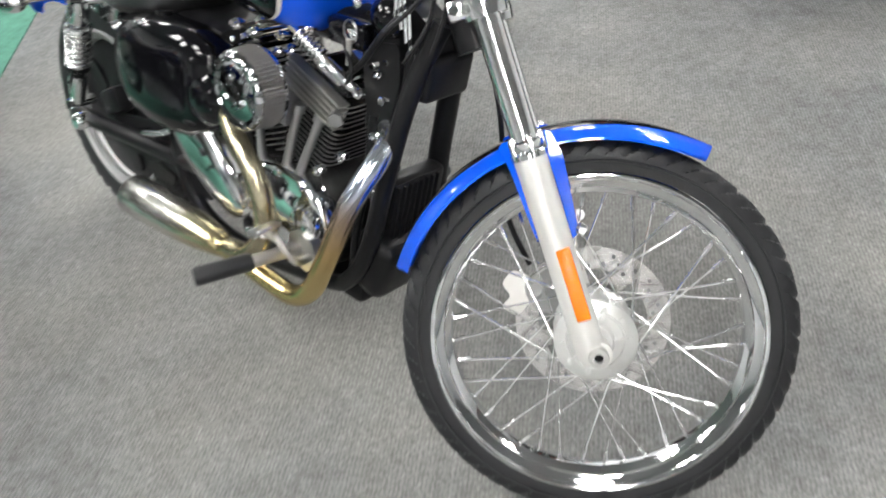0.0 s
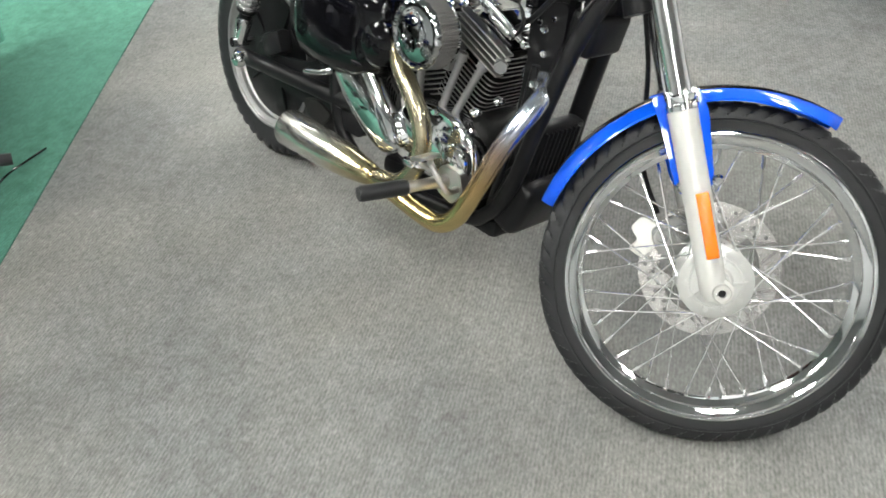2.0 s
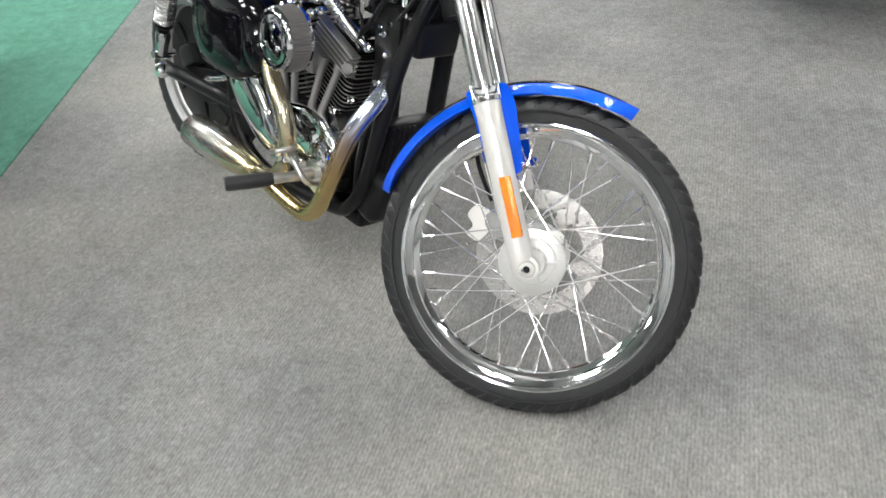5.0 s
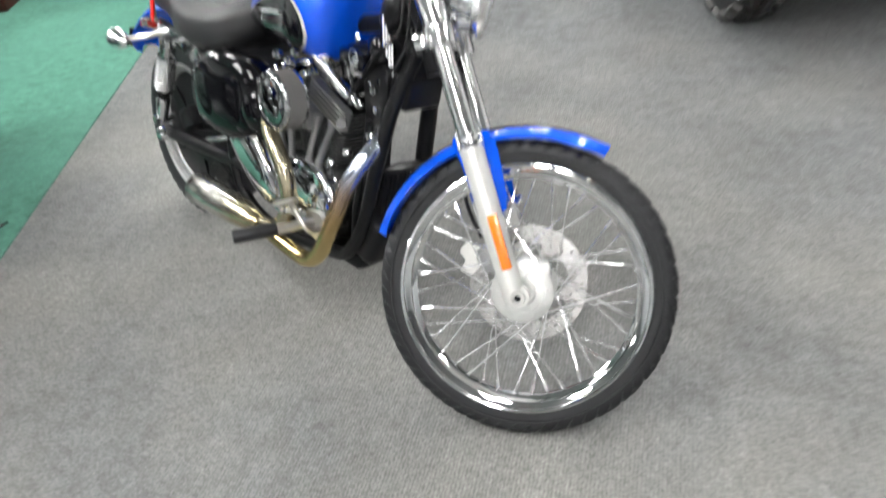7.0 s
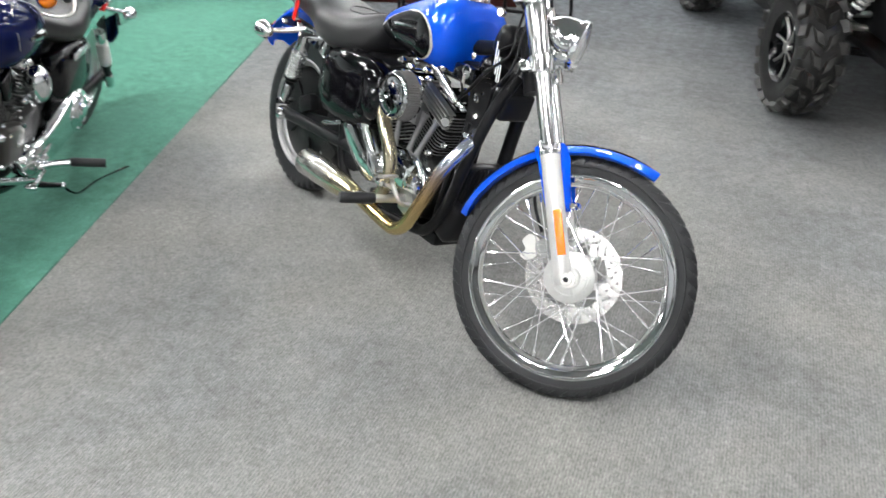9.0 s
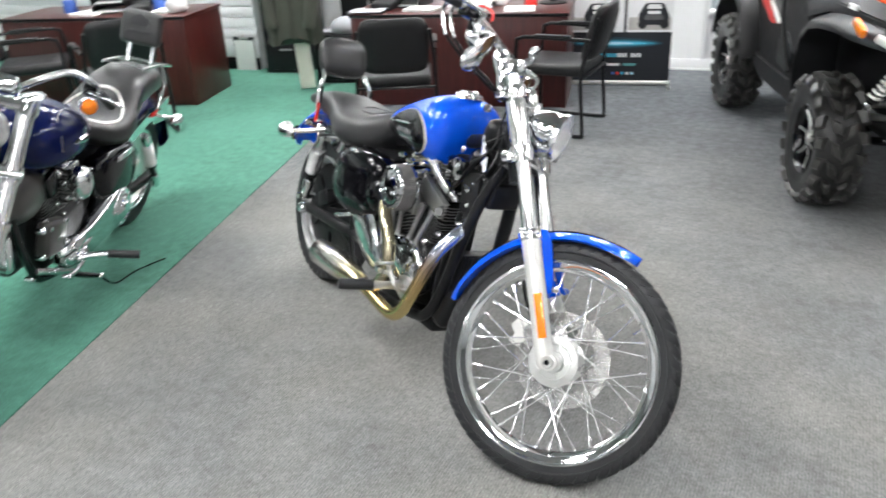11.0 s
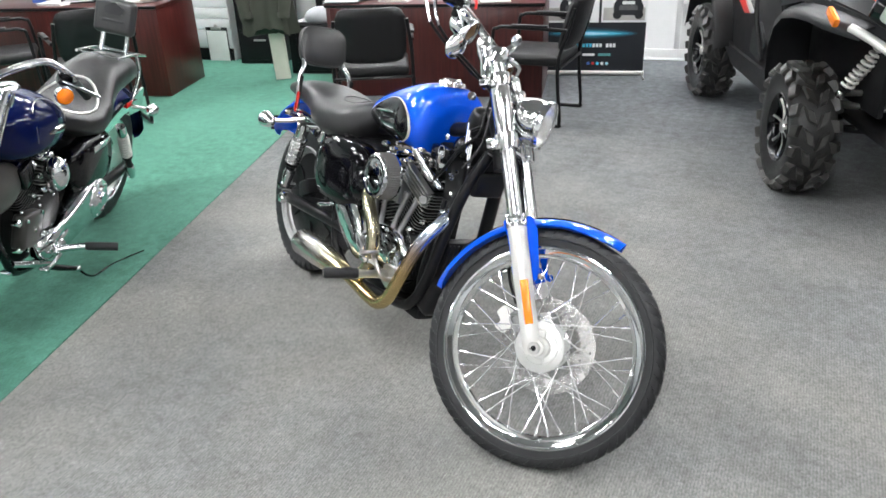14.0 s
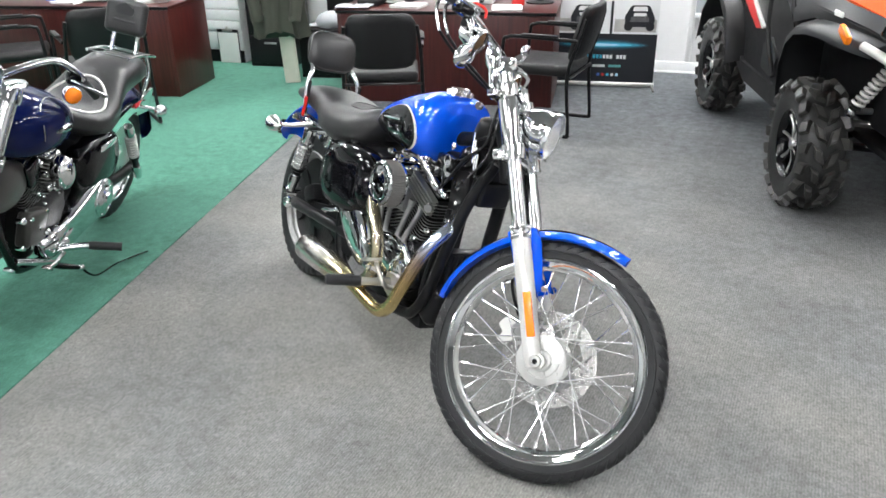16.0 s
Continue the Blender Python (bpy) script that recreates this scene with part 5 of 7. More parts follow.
# two-into-one exhaust
exhaust = part("exhaust", Geo().tube([(0.99, -0.02, 0.595), (1.04, -0.03, 0.605), (1.078, -0.065, 0.598), (1.094, -0.115, 0.568), (1.086, -0.150, 0.525), (1.070, -0.170, 0.470), (1.035, -0.188, 0.36), (1.000, -0.194, 0.282), (0.952, -0.198, 0.243), (0.885, -0.2, 0.240), (0.76, -0.2, 0.252), (0.66, -0.2, 0.258)], 0.0228, 24, 8), HEAT, bike, "heat-tinted two-into-one exhaust with a short muffler")
part("rear_pipe", Geo().tube([(0.665, -0.07, 0.61), (0.69, -0.13, 0.585), (0.735, -0.175, 0.558), (0.80, -0.198, 0.522), (0.855, -0.205, 0.468), (0.872, -0.205, 0.40), (0.852, -0.205, 0.33), (0.80, -0.203, 0.28), (0.73, -0.2, 0.262)], 0.0228, 24, 8), BRASS, exhaust, "straw-coloured rear exhaust pipe")
part("muffler", Geo().lathe([(0.0235, 0.0), (0.027, 0.006), (0.033, 0.04), (0.041, 0.09), (0.047, 0.16), (0.0505, 0.25), (0.052, 0.365), (0.049, 0.369), (0.046, 0.355), (0.042, 0.28)], (0.715, -0.2, 0.257), Vector((-0.995, -0.005, -0.035)), 36, closed=True), MUFFLER, exhaust, "short conical muffler, bright at its end")
part("muffler_core", Geo().lathe([(0, 0.30), (0.040, 0.30), (0.040, 0.31), (0, 0.31)], (0.715, -0.2, 0.257), Vector((-0.995, -0.005, -0.035)), 24), SATIN_BLACK, exhaust)
part("pipe_clamp", Geo().lathe([(0.0245, -0.008), (0.027, -0.008), (0.027, 0.008), (0.0245, 0.008)], (0.868, -0.205, 0.372), (0.1, 0, 1), 24, closed=True).box((0.868, -0.235, 0.372), (0.03, 0.014, 0.018), 0.003), CHROME, exhaust, "bright pipe clamp")

# foot pegs, brake pedal, stand
for s in (-1, 1):
    a, b = Vector((0.90, s * 0.262, 0.330)), Vector((0.862, s * 0.372, 0.322))
    peg = part("foot_peg", Geo().tube([a, a.lerp(b, 0.06), a.lerp(b, 0.94), b], [0.016, 0.019, 0.019, 0.016], 16, 1), RUBBER, bike, "black rubber foot peg")
    g = Geo().tube([(0.925, s * 0.165, 0.335), (0.912, s * 0.225, 0.332), (0.90, s * 0.264, 0.330)], [0.017, 0.013, 0.014], 14)
    g.plate(rounded([(0.90, 0.30), (0.955, 0.285), (0.985, 0.33), (0.965, 0.372), (0.90, 0.365)], 0.014), s * 0.145, s * 0.168)
    part("peg_bracket", g, STEEL, bike, "bright steel peg bracket")
ped = Geo().tube([(0.965, -0.17, 0.33), (0.975, -0.215, 0.345), (0.935, -0.232, 0.395), (0.945, -0.245, 0.418)], [0.009, 0.008, 0.007, 0.007], 10)
ped.box((0.945, -0.262, 0.424), (0.035, 0.06, 0.010), 0.004, Matrix.Rotation(radians(-20), 4, "Y"))
ped.box((0.90, -0.218, 0.372), (0.055, 0.012, 0.010), 0.004)
part("brake_pedal", ped, STEEL, bike, "bright steel brake pedal")
part("shift_lever", Geo().tube([(0.93, 0.17, 0.36), (1.0, 0.20, 0.38), (1.06, 0.21, 0.385), (1.06, 0.25, 0.385)], 0.008, 10), CHROME, bike)
part("side_stand", Geo().tube([(0.70, 0.11, 0.20), (0.69, 0.20, 0.12), (0.655, 0.305, 0.0 + 0.10)], [0.016, 0.012, 0.012], 12).box((0.65, 0.315, 0.098), (0.07, 0.03, 0.012), 0.004), SATIN_BLACK, bike, "black side stand")
part("ignition_coil", Geo().box((0.98, -0.075, 0.775), (0.10, 0.03, 0.05), 0.01), GLOSS_BLACK, bike)
for pts in (([(0.98, -0.09, 0.76), (1.02, -0.11, 0.72), (0.99, -0.10, 0.68)]), ([(0.94, -0.09, 0.76), (0.80, -0.11, 0.76), (0.68, -0.10, 0.72)])):
    part("plug_lead", Geo().tube(pts, 0.0045, 8), SATIN_BLACK, engine)
part("oil_line", Geo().tube([(0.62, -0.12, 0.52), (0.58, -0.17, 0.50), (0.52, -0.16, 0.52), (0.47, -0.14, 0.55)], 0.007, 10), SATIN_BLACK, bike)
part("oil_hose", Geo().tube([(1.0, -0.08, 0.30), (1.03, -0.10, 0.40), (1.045, -0.09, 0.52), (1.05, -0.08, 0.64)], 0.009, 10), SATIN_BLACK, bike)


# ---- the dark blue touring motorcycle ----
BIKE2 = pose(-2.564, 1.265, 0.0, 0, 0, -74.4) @ pose(0, 0, 0, -14.06, 0, 0)
S2 = turned(30, 1.75)
AX2 = Vector((1.63, 0, 0.315))
cruiser = thing("motorcycle", BIKE2, "dark blue chrome-laden touring motorcycle on its side stand", "motorcycle")
w2 = spoke_wheel(cruiser, S2 @ Matrix.Translation(AX2), 0.315, 0.058, 0.240, 0.045, 0.075, 0.05, "chromed wire-spoked front wheel", 32)
w2.name = "front_wheel"
next(o for o in w2.children if o.name.startswith("tyre")).data.materials[0] = TREAD
grooves = Geo()
for k in range(30):
    for side in (-1, 1):
        line = []
        for u in range(7):
            a, y = 2 * math.pi * (k + 0.5 * (side > 0)) / 30 + 0.05 * u + 0.035 * math.sin(1.4 * u), side * (0.004 + 0.0068 * u)
            line.append(((0.3155 - 6.2 * y * y) * math.cos(a), y, (0.3155 - 6.2 * y * y) * math.sin(a)))
        grooves.tube(line, [0.002, 0.004, 0.0048, 0.0052, 0.0048, 0.004, 0.002], 6, 2)
tagged(part("tread_groove", grooves, RUBBER, w2, "dark curling tread grooves"), kind="stuff")
brake_disc(w2, 0.068, 0.146)
part("front_mudguard", arch_fender(0.378, 80, 175, 0.082, 0.045, 0.005, 40, 13), NAVY, cruiser, "dark blue front mudguard", S2 @ Matrix.Translation(AX2))
fork2 = part("fork", Geo().tube([AX2 + Vector((0, -0.12, 0)), AX2 + Vector((0, 0.12, 0))], 0.011, 12), STEEL, cruiser, "wide chromed fork", S2)
for s in (-1, 1):
    base = AX2 + Vector((0.0, s * 0.122, -0.012))
    part("slider", Geo().tube([base - FORK * 0.02, base, base + FORK * 0.05, base + FORK * 0.40], [0.020, 0.030, 0.034, 0.035], 20, 1), SATIN_CHROME, fork2, "satin chromed fork slider")
    part("dust_cover", Geo().lathe([(0.0355, 0), (0.040, 0.002), (0.040, 0.03), (0.031, 0.036), (0.029, 0.0)], base + FORK * 0.40, FORK, 24, closed=True), CHROME, fork2)
    part("fork_tube", Geo().tube([base + FORK * 0.40, base + FORK * 0.86], 0.0285, 24), SATIN_CHROME, fork2, "wide chromed fork tube")
    part("axle_nut", Geo().lathe([(0, 0.012), (0.015, 0.010), (0.018, 0), (0.018, -0.02), (0, -0.02)], AX2 + Vector((0, s * 0.15, 0)), (0, s, 0), 16), CHROME, fork2)
for h, t in ((0.595, 0.045), (0.83, 0.04)):
    c = AX2 + FORK * h
    g = Geo().box(c - AHEAD * 0.01, (0.075, 0.25, t), 0.012, Matrix.Rotation(-RAKE, 4, "Y"), 3)
    for s in (-1, 1):
        g.lathe([(0.0, -t / 2 - 0.005), (0.036, -t / 2 - 0.005), (0.038, 0), (0.036, t / 2 + 0.005), (0, t / 2 + 0.007)], c + Vector((0, s * 0.122, 0)), FORK, 24)
    part("fork_clamp", g, CHROME, fork2, "broad chromed fork clamp")
S2B = turned(16.5, 1.75)
headlight(cruiser, (1.33, 0.0, 0.965), (1, 0, -0.02), 0.080, 0.13, S2)
bullet_lamp(cruiser, (1.475, -0.035, 0.765), (1, 0, 0.05), 0.058, 0.10, GLASS, "horn", "chromed horn under the fork clamp", S2)
part("fork_shroud", Geo().box((1.30, 0, 0.90), (0.05, 0.15, 0.18), 0.02, Matrix.Rotation(-RAKE, 4, "Y"), 3), GLOSS_BLACK, cruiser, "black shroud behind the headlight", S2)
part("lamp_bar", Geo().tube([(1.36, -0.15, 0.845), (1.38, 0, 0.845), (1.36, 0.15, 0.845)], 0.014, 12), CHROME, cruiser, "chromed bar across the fork", S2)
BAR2 = [(0.735, 0.345, 0.935), (0.80, 0.315, 0.99), (0.86, 0.27, 1.055), (0.90, 0.20, 1.085), (0.98, 0.11, 1.05), (1.05, 0.05, 1.02), (1.06, 0, 1.02)]
bar2 = part("handlebar", Geo().tube(BAR2 + [(x, -y, z) for x, y, z in reversed(BAR2[:-1])], 0.0135, 14), CHROME, cruiser, "chromed handlebar", S2B)
for s in (-1, 1):
    a, b = Vector((0.825, s * 0.300, 1.012)), Vector((0.730, s * 0.347, 0.930))
    part("grip", Geo().tube([a, a.lerp(b, 0.05), b, b + (b - a) * 0.04], [0.019, 0.0175, 0.0175, 0.013], 18, 1), RUBBER, bar2, "black grip")
    part("switch_housing", Geo().box(a + Vector((0.03, -s * 0.03, 0.01)), (0.05, 0.05, 0.045), 0.012, Matrix.Rotation(radians(-55 * s), 4, "Z")), GLOSS_BLACK, bar2)
    part("lever", Geo().tube([a + Vector((0.06, -s * 0.03, 0.01)), a + Vector((0.06, s * 0.03, 0)), a + Vector((0.03, s * 0.10, -0.025))], [0.008, 0.007, 0.007], 10), DIMMED_CHROME, bar2)
bullet_lamp(cruiser, (0.985, 0.295, 1.005), (0.85, 0.5, 0.12), 0.032, 0.055, AMBER, "front_side_lamp", "round amber turn lamp", S2B)
part("riser_cover", Geo().box((1.09, 0, 1.045), (0.09, 0.16, 0.07), 0.02, Matrix.Rotation(-RAKE, 4, "Y"), 3), CHROME, cruiser, "", S2B)
TOP2 = [(0.60, 0.79), (0.68, 0.86), (0.80, 0.92), (0.95, 0.95), (1.06, 0.94), (1.12, 0.90), (1.16, 0.84)]
BOT2 = [(0.60, 0.72), (0.75, 0.69), (0.95, 0.69), (1.08, 0.72), (1.16, 0.78)]
WID2 = [(0.60, 0.04), (0.68, 0.13), (0.80, 0.178), (0.95, 0.190), (1.06, 0.165), (1.12, 0.115), (1.16, 0.05)]


def tank2_point(x, a, grow=0.0):
    w, t, b = glide(WID2, x) + grow, glide(TOP2, x) + grow, glide(BOT2, x) - grow
    mid = b + (t - b) * 0.45
    c, s = math.cos(a), math.sin(a)
    pw = 2.3 if s >= 0 else 2.8
    return (x, w * math.copysign(abs(c) ** (2 / pw), c), mid + (t - mid if s >= 0 else mid - b) * math.copysign(abs(s) ** (2 / pw), s))


xs = [0.60 + 0.56 * (0.5 - 0.5 * math.cos(math.pi * k / 24)) for k in range(25)]
tank2 = part("fuel_tank", Geo().rings([[tank2_point(x, 2 * math.pi * j / 40) for j in range(40)] for x in xs]), NAVY, cruiser, "dark blue pearl fuel tank", sharp=60)
for s in (-1, 1):
    line = [tank2_point(x, (a if s > 0 else math.pi - a), 0.001) for x, a in ((0.70, 0.15), (0.76, 0.7), (0.86, 0.95), (0.97, 0.75), (1.01, 0.1), (0.97, -0.6), (0.86, -0.9), (0.76, -0.6))]
    part("pinstripe", Geo().tube(line, 0.0013, 6, 5, closed=True), STEEL, tank2, "pale pinstripe")
    b0 = [Vector(tank2_point(x, 0.05 if s > 0 else math.pi - 0.05, 0.005)) for x in (0.79, 0.84, 0.90, 0.95)]
    part("badge", Geo().tube(b0, [0.004, 0.016, 0.012, 0.004], 8), CHROME, tank2, "chromed badge")
part("console", Geo().ball((0.93, 0, 0.935), (0.13, 0.05, 0.022)), CHROME, tank2, "chromed tank console")
seat2_rows = [(0.66, 0.05, 0.80, 0.72, 0.76), (0.60, 0.11, 0.785, 0.68, 0.735), (0.50, 0.17, 0.755, 0.63, 0.70), (0.38, 0.182, 0.745, 0.60, 0.675), (0.28, 0.172, 0.782, 0.61, 0.69), (0.21, 0.152, 0.822, 0.66, 0.73), (0.12, 0.136, 0.866, 0.70, 0.77), (-0.04, 0.134, 0.872, 0.715, 0.785), (-0.16, 0.122, 0.848, 0.72, 0.775), (-0.22, 0.08, 0.80, 0.73, 0.76)]
seat2 = part("seat", shell(seat2_rows, 2.7, 40), LEATHER, cruiser, "wide black leather two-up seat", sharp=70)
pipe2 = []
for k in range(24):
    w = 2 * math.pi * k / 24
    x, y = 0.405 + 0.185 * math.cos(w), 0.135 * math.sin(w)
    tab = list(reversed(seat2_rows))
    zt, ww, zm = (lerp([(r[0], r[i]) for r in tab], x) for i in (2, 1, 4))
    pipe2.append((x, y, zm + (zt - zm) * max(0.0, 1 - (abs(y) / ww) ** 2.7) ** (1 / 2.7) + 0.001))
part("piping", Geo().tube(pipe2, 0.006, 8, 3, closed=True), STEEL, seat2, "pale grey seat piping")
rack = Geo()
for y in (-0.10, 0.10):
    rack.tube([(0.03, y, 0.880), (-0.14, y, 0.860), (-0.33, y, 0.818)], 0.007, 10)
for x, z in ((0.02, 0.880), (-0.09, 0.867), (-0.20, 0.848), (-0.325, 0.819)):
    rack.tube([(x, -0.10, z), (x, 0.10, z)], 0.0042, 10)
rack.tube([(-0.20, 0.10, 0.848), (-0.215, 0.112, 0.75), (-0.12, 0.115, 0.63)], 0.009, 10).tube([(-0.20, -0.10, 0.848), (-0.215, -0.112, 0.75), (-0.12, -0.115, 0.63)], 0.009, 10)
part("luggage_rack", rack, CHROME, cruiser, "chromed luggage rack")
sb = [(-0.15, -0.06, 0.82), (-0.19, -0.058, 0.95), (-0.215, -0.045, 1.03), (-0.22, 0, 1.06)]
sis2 = part("sissy_bar", Geo().tube(sb + [(x, -y, z) for x, y, z in reversed(sb[:-1])], 0.010, 10), CHROME, cruiser, "chromed sissy bar")
pm = Matrix.Translation((-0.180, 0, 1.025)) @ Matrix.Rotation(radians(-12), 4, "Y")
pad2 = part("pad", Geo().box((0, 0, 0), (0.055, 0.20, 0.17), 0.028, pm, 4), LEATHER, sis2, "black embossed backrest pad", sharp=75)
for z in (-0.045, -0.015):
    part("embossed_bar", Geo().box((0.030, 0, z), (0.004, 0.11, 0.014), 0.002, pm), DARK_GREY_PLASTIC, pad2)
part("embossed_shield", Geo().plate(rounded([(-0.04, 0.01), (0.04, 0.01), (0.05, 0.04), (0, 0.07), (-0.05, 0.04)], 0.01), -0.002, 0.002, pm @ Matrix.Translation((0.030, 0, 0)) @ Matrix.Rotation(radians(90), 4, "Z")), DARK_GREY_PLASTIC, pad2)
rw2 = part("rear_wheel", rim_geo(0.215, 0.05), CHROME, cruiser, "chromed rear wheel", Matrix.Translation((-0.045, 0, 0.315)))
part("tyre", tyre_geo(0.315, 0.066, 0.209, 140), RUBBER, rw2, "black rear tyre")
for s in (-1, 1):
    part("disc_centre", Geo().lathe([(0.0, s * 0.06), (0.045, s * 0.06), (0.06, s * 0.04), (0.13, s * 0.022), (0.195, s * 0.03), (0.195, s * 0.012), (0, s * 0.012)], n=40), STEEL, rw2, "polished wheel centre")
part("rear_mudguard", arch_fender(0.40, 55, 178, 0.10, 0.06, 0.005, 40, 13), NAVY, cruiser, "dark blue rear mudguard", Matrix.Translation((-0.03, 0, 0.32)))
for s in (-1, 1):
    st = rounded([(0.24, 0.55), (0.25, 0.60), (0.0, 0.645), (-0.20, 0.62), (-0.20, 0.59), (0.0, 0.595)], 0.015)
    part("fender_strut", Geo().plate(st, s * 0.106, s * 0.122), CHROME, cruiser, "chromed mudguard strut")
    shock_absorber(cruiser, (0.240, s * 0.195, 0.625), (0.055, s * 0.19, 0.300), k=0.85, part_way=0.62, wire=0.0055, turns=8, finish=SILVER)
    part("swing_arm", Geo().tube([(0.56, s * 0.12, 0.34), (0.2, s * 0.135, 0.325), (-0.05, s * 0.13, 0.315)], [0.03, 0.024, 0.026], 12), SATIN_BLACK, cruiser, "black swing arm")
    part("rear_turn_stalk", Geo().tube([(-0.10, s * 0.115, 0.61), (-0.12, s * 0.17, 0.605), (-0.135, s * 0.205, 0.60)], 0.010, 10), CHROME, cruiser)
    bullet_lamp(cruiser, (-0.150, s * 0.213, 0.598), (-1, 0, 0), 0.030, 0.06, RED_LENS, "rear_turn_signal", "chromed bullet rear turn signal")
    part("side_reflector", Geo().box((-0.06, s * 0.128, 0.635), (0.09, 0.008, 0.026), 0.004), RED_LENS, cruiser, "red side reflector")
    part("down_tube", Geo().tube([(1.20, s * 0.03, 0.80), (1.20, s * 0.08, 0.58), (1.12, s * 0.10, 0.34), (1.02, s * 0.11, 0.24), (0.60, s * 0.12, 0.20), (0.47, s * 0.125, 0.35)], 0.018, 10), GLOSS_BLACK, cruiser)
part("side_cover", shell([(r[0], r[1], r[2] - 0.06, r[3] - 0.06, r[4] - 0.06) for r in oil], 3.2, 32), GLOSS_BLACK, cruiser, "black side cover with a chromed strip", Matrix.Translation((-0.02, 0.118, 0)), sharp=60)
part("cover_strip", Geo().box((0.44, 0.19, 0.60), (0.16, 0.010, 0.028), 0.004), CHROME, cruiser)
part("plate_mount", Geo().plate(rounded([(-0.30, 0.66), (-0.10, 0.63), (-0.09, 0.56), (-0.28, 0.54)], 0.012), 0.10, 0.112), CHROME, cruiser)
# its left-hand engine side
engine2 = part("engine", Geo().box((0.83, 0, 0.36), (0.36, 0.22, 0.24), 0.05, None, 3).box((0.55, 0, 0.37), (0.28, 0.20, 0.20), 0.04, None, 3), WRINKLE, cruiser, "black and chrome V-twin engine")
for tilt, x0, nm in ((22.5, 0.875, "front_cylinder"), (-22.5, 0.785, "rear_cylinder")):
    ax = Vector((math.sin(radians(tilt)), 0, math.cos(radians(tilt))))
    base = Vector((x0, 0, 0.44))
    cyl = part(nm, Geo().lathe([(0, 0), (0.06, 0), (0.06, 0.17), (0, 0.17)], base, ax, 20), WRINKLE, cruiser, "black finned cylinder")
    fin_stack(cyl, base + ax * 0.004, ax, 0.18, 0.15, 0.15, 10, WRINKLE)
    rm = Matrix.Rotation(radians(tilt), 4, "Y")
    part("rocker_cover", Geo().box(base + ax * 0.18, (0.145, 0.175, 0.035), 0.015, rm, 3).box(base + ax * 0.21, (0.10, 0.14, 0.03), 0.012, rm, 3), CHROME, cyl, "chromed rocker cover")
pc = rounded([(0.345, 0.37), (0.38, 0.43), (0.46, 0.452), (0.62, 0.42), (0.76, 0.375), (0.90, 0.37), (0.96, 0.33), (0.94, 0.25), (0.86, 0.225), (0.62, 0.24), (0.42, 0.235), (0.36, 0.28)], 0.04, 6)
g = Geo().rings([[(0.66 + (x - 0.66) * k, y, 0.33 + (z - 0.33) * k) for x, z in pc] for y, k in ((0.09, 1.0), (0.155, 1.0), (0.172, 0.96), (0.182, 0.86), (0.184, 0.5))])
part("crank_shield", Geo().box((0.83, -0.03, 0.46), (0.58, 0.12, 0.42), 0.04, None, 3), SATIN_BLACK, engine2, "black engine bay between the frame tubes")
part("inner_box", Geo().box((0.42, 0, 0.50), (0.34, 0.22, 0.30), 0.03), SATIN_BLACK, cruiser, "black battery box")
part("inner_mudguard", arch_fender(0.345, -10, 72, 0.10, 0.03, 0.004, 20, 7), SATIN_BLACK, cruiser, "black inner mudguard", Matrix.Translation((0, 0, 0.315)))
prim = part("primary_cover", g, CHROME, engine2, "long polished primary cover")
part("derby_cover", Geo().lathe([(0, 0.034), (0.03, 0.033), (0.036, 0.026), (0.060, 0.022), (0.066, 0.016), (0.088, 0.012), (0.096, 0.0), (0, 0)], (0.45, 0.176, 0.335), (0, 1, 0), 40), CHROME, prim, "round chromed derby cover")
part("medallion", Geo().lathe([(0.050, 0.020), (0.056, 0.026), (0.062, 0.020)], (0.45, 0.176, 0.335), (0, 1, 0), 36, closed=True), CHROME, prim)
for k in range(5):
    w = radians(72 * k)
    part("screw", hex_bolt((0.45 + 0.078 * math.cos(w), 0.188, 0.335 + 0.078 * math.sin(w)), (0, 1, 0), 0.007, 0.006), CHROME, prim)
part("inspection_cover", Geo().ball((0.80, 0.176, 0.305), (0.065, 0.016, 0.030)), CHROME, prim)
part("cover_rim", Geo().tube([(0.44, 0.172, 0.435), (0.56, 0.178, 0.415), (0.72, 0.176, 0.372), (0.88, 0.172, 0.35)], [0.008, 0.012, 0.012, 0.008], 10), CHROME, prim, "bright upper edge of the cover")
case = part("crankcase_cover", Geo().box((0.965, 0.11, 0.40), (0.15, 0.06, 0.15), 0.02, Matrix.Rotation(radians(-12), 4, "Y"), 3), SMOKED, engine2, "dark grey crankcase cover with bright screws")
for bx, bz in ((0.905, 0.455), (1.02, 0.465), (1.03, 0.345), (0.91, 0.335), (0.965, 0.40)):
    part("screw", hex_bolt((bx, 0.138, bz), (0, 1, 0), 0.009, 0.008), CHROME, case)
for bx, by, bz, br in ((0.86, 0.17, 0.335, 0.022), (0.90, 0.18, 0.30, 0.018), (0.84, 0.185, 0.29, 0.024), (0.91, 0.15, 0.36, 0.015)):
    part("fitting", Geo().lathe([(0, -0.02), (br, -0.02), (br * 1.1, 0), (br * 0.7, br * 0.5), (0, br * 0.6)], (bx, by, bz), (0.2, 1, 0.2), 16), CHROME, prim)
part("side_dish", Geo().ball((1.100, 0.078, 0.622), (0.150, 0.040, 0.098), 36, 20, Matrix.Rotation(radians(-8), 4, "Y")), SMOKED, cruiser, "smoked grey rounded cover ahead of the cylinders")
part("regulator_cover", Geo().box((1.19, 0, 0.42), (0.05, 0.16, 0.16), 0.015, None, 3), CHROME, cruiser)
part("horn", Geo().ball((0.83, 0.165, 0.60), (0.045, 0.05, 0.075), 24, 14), CHROME, engine2, "teardrop chromed horn cover")
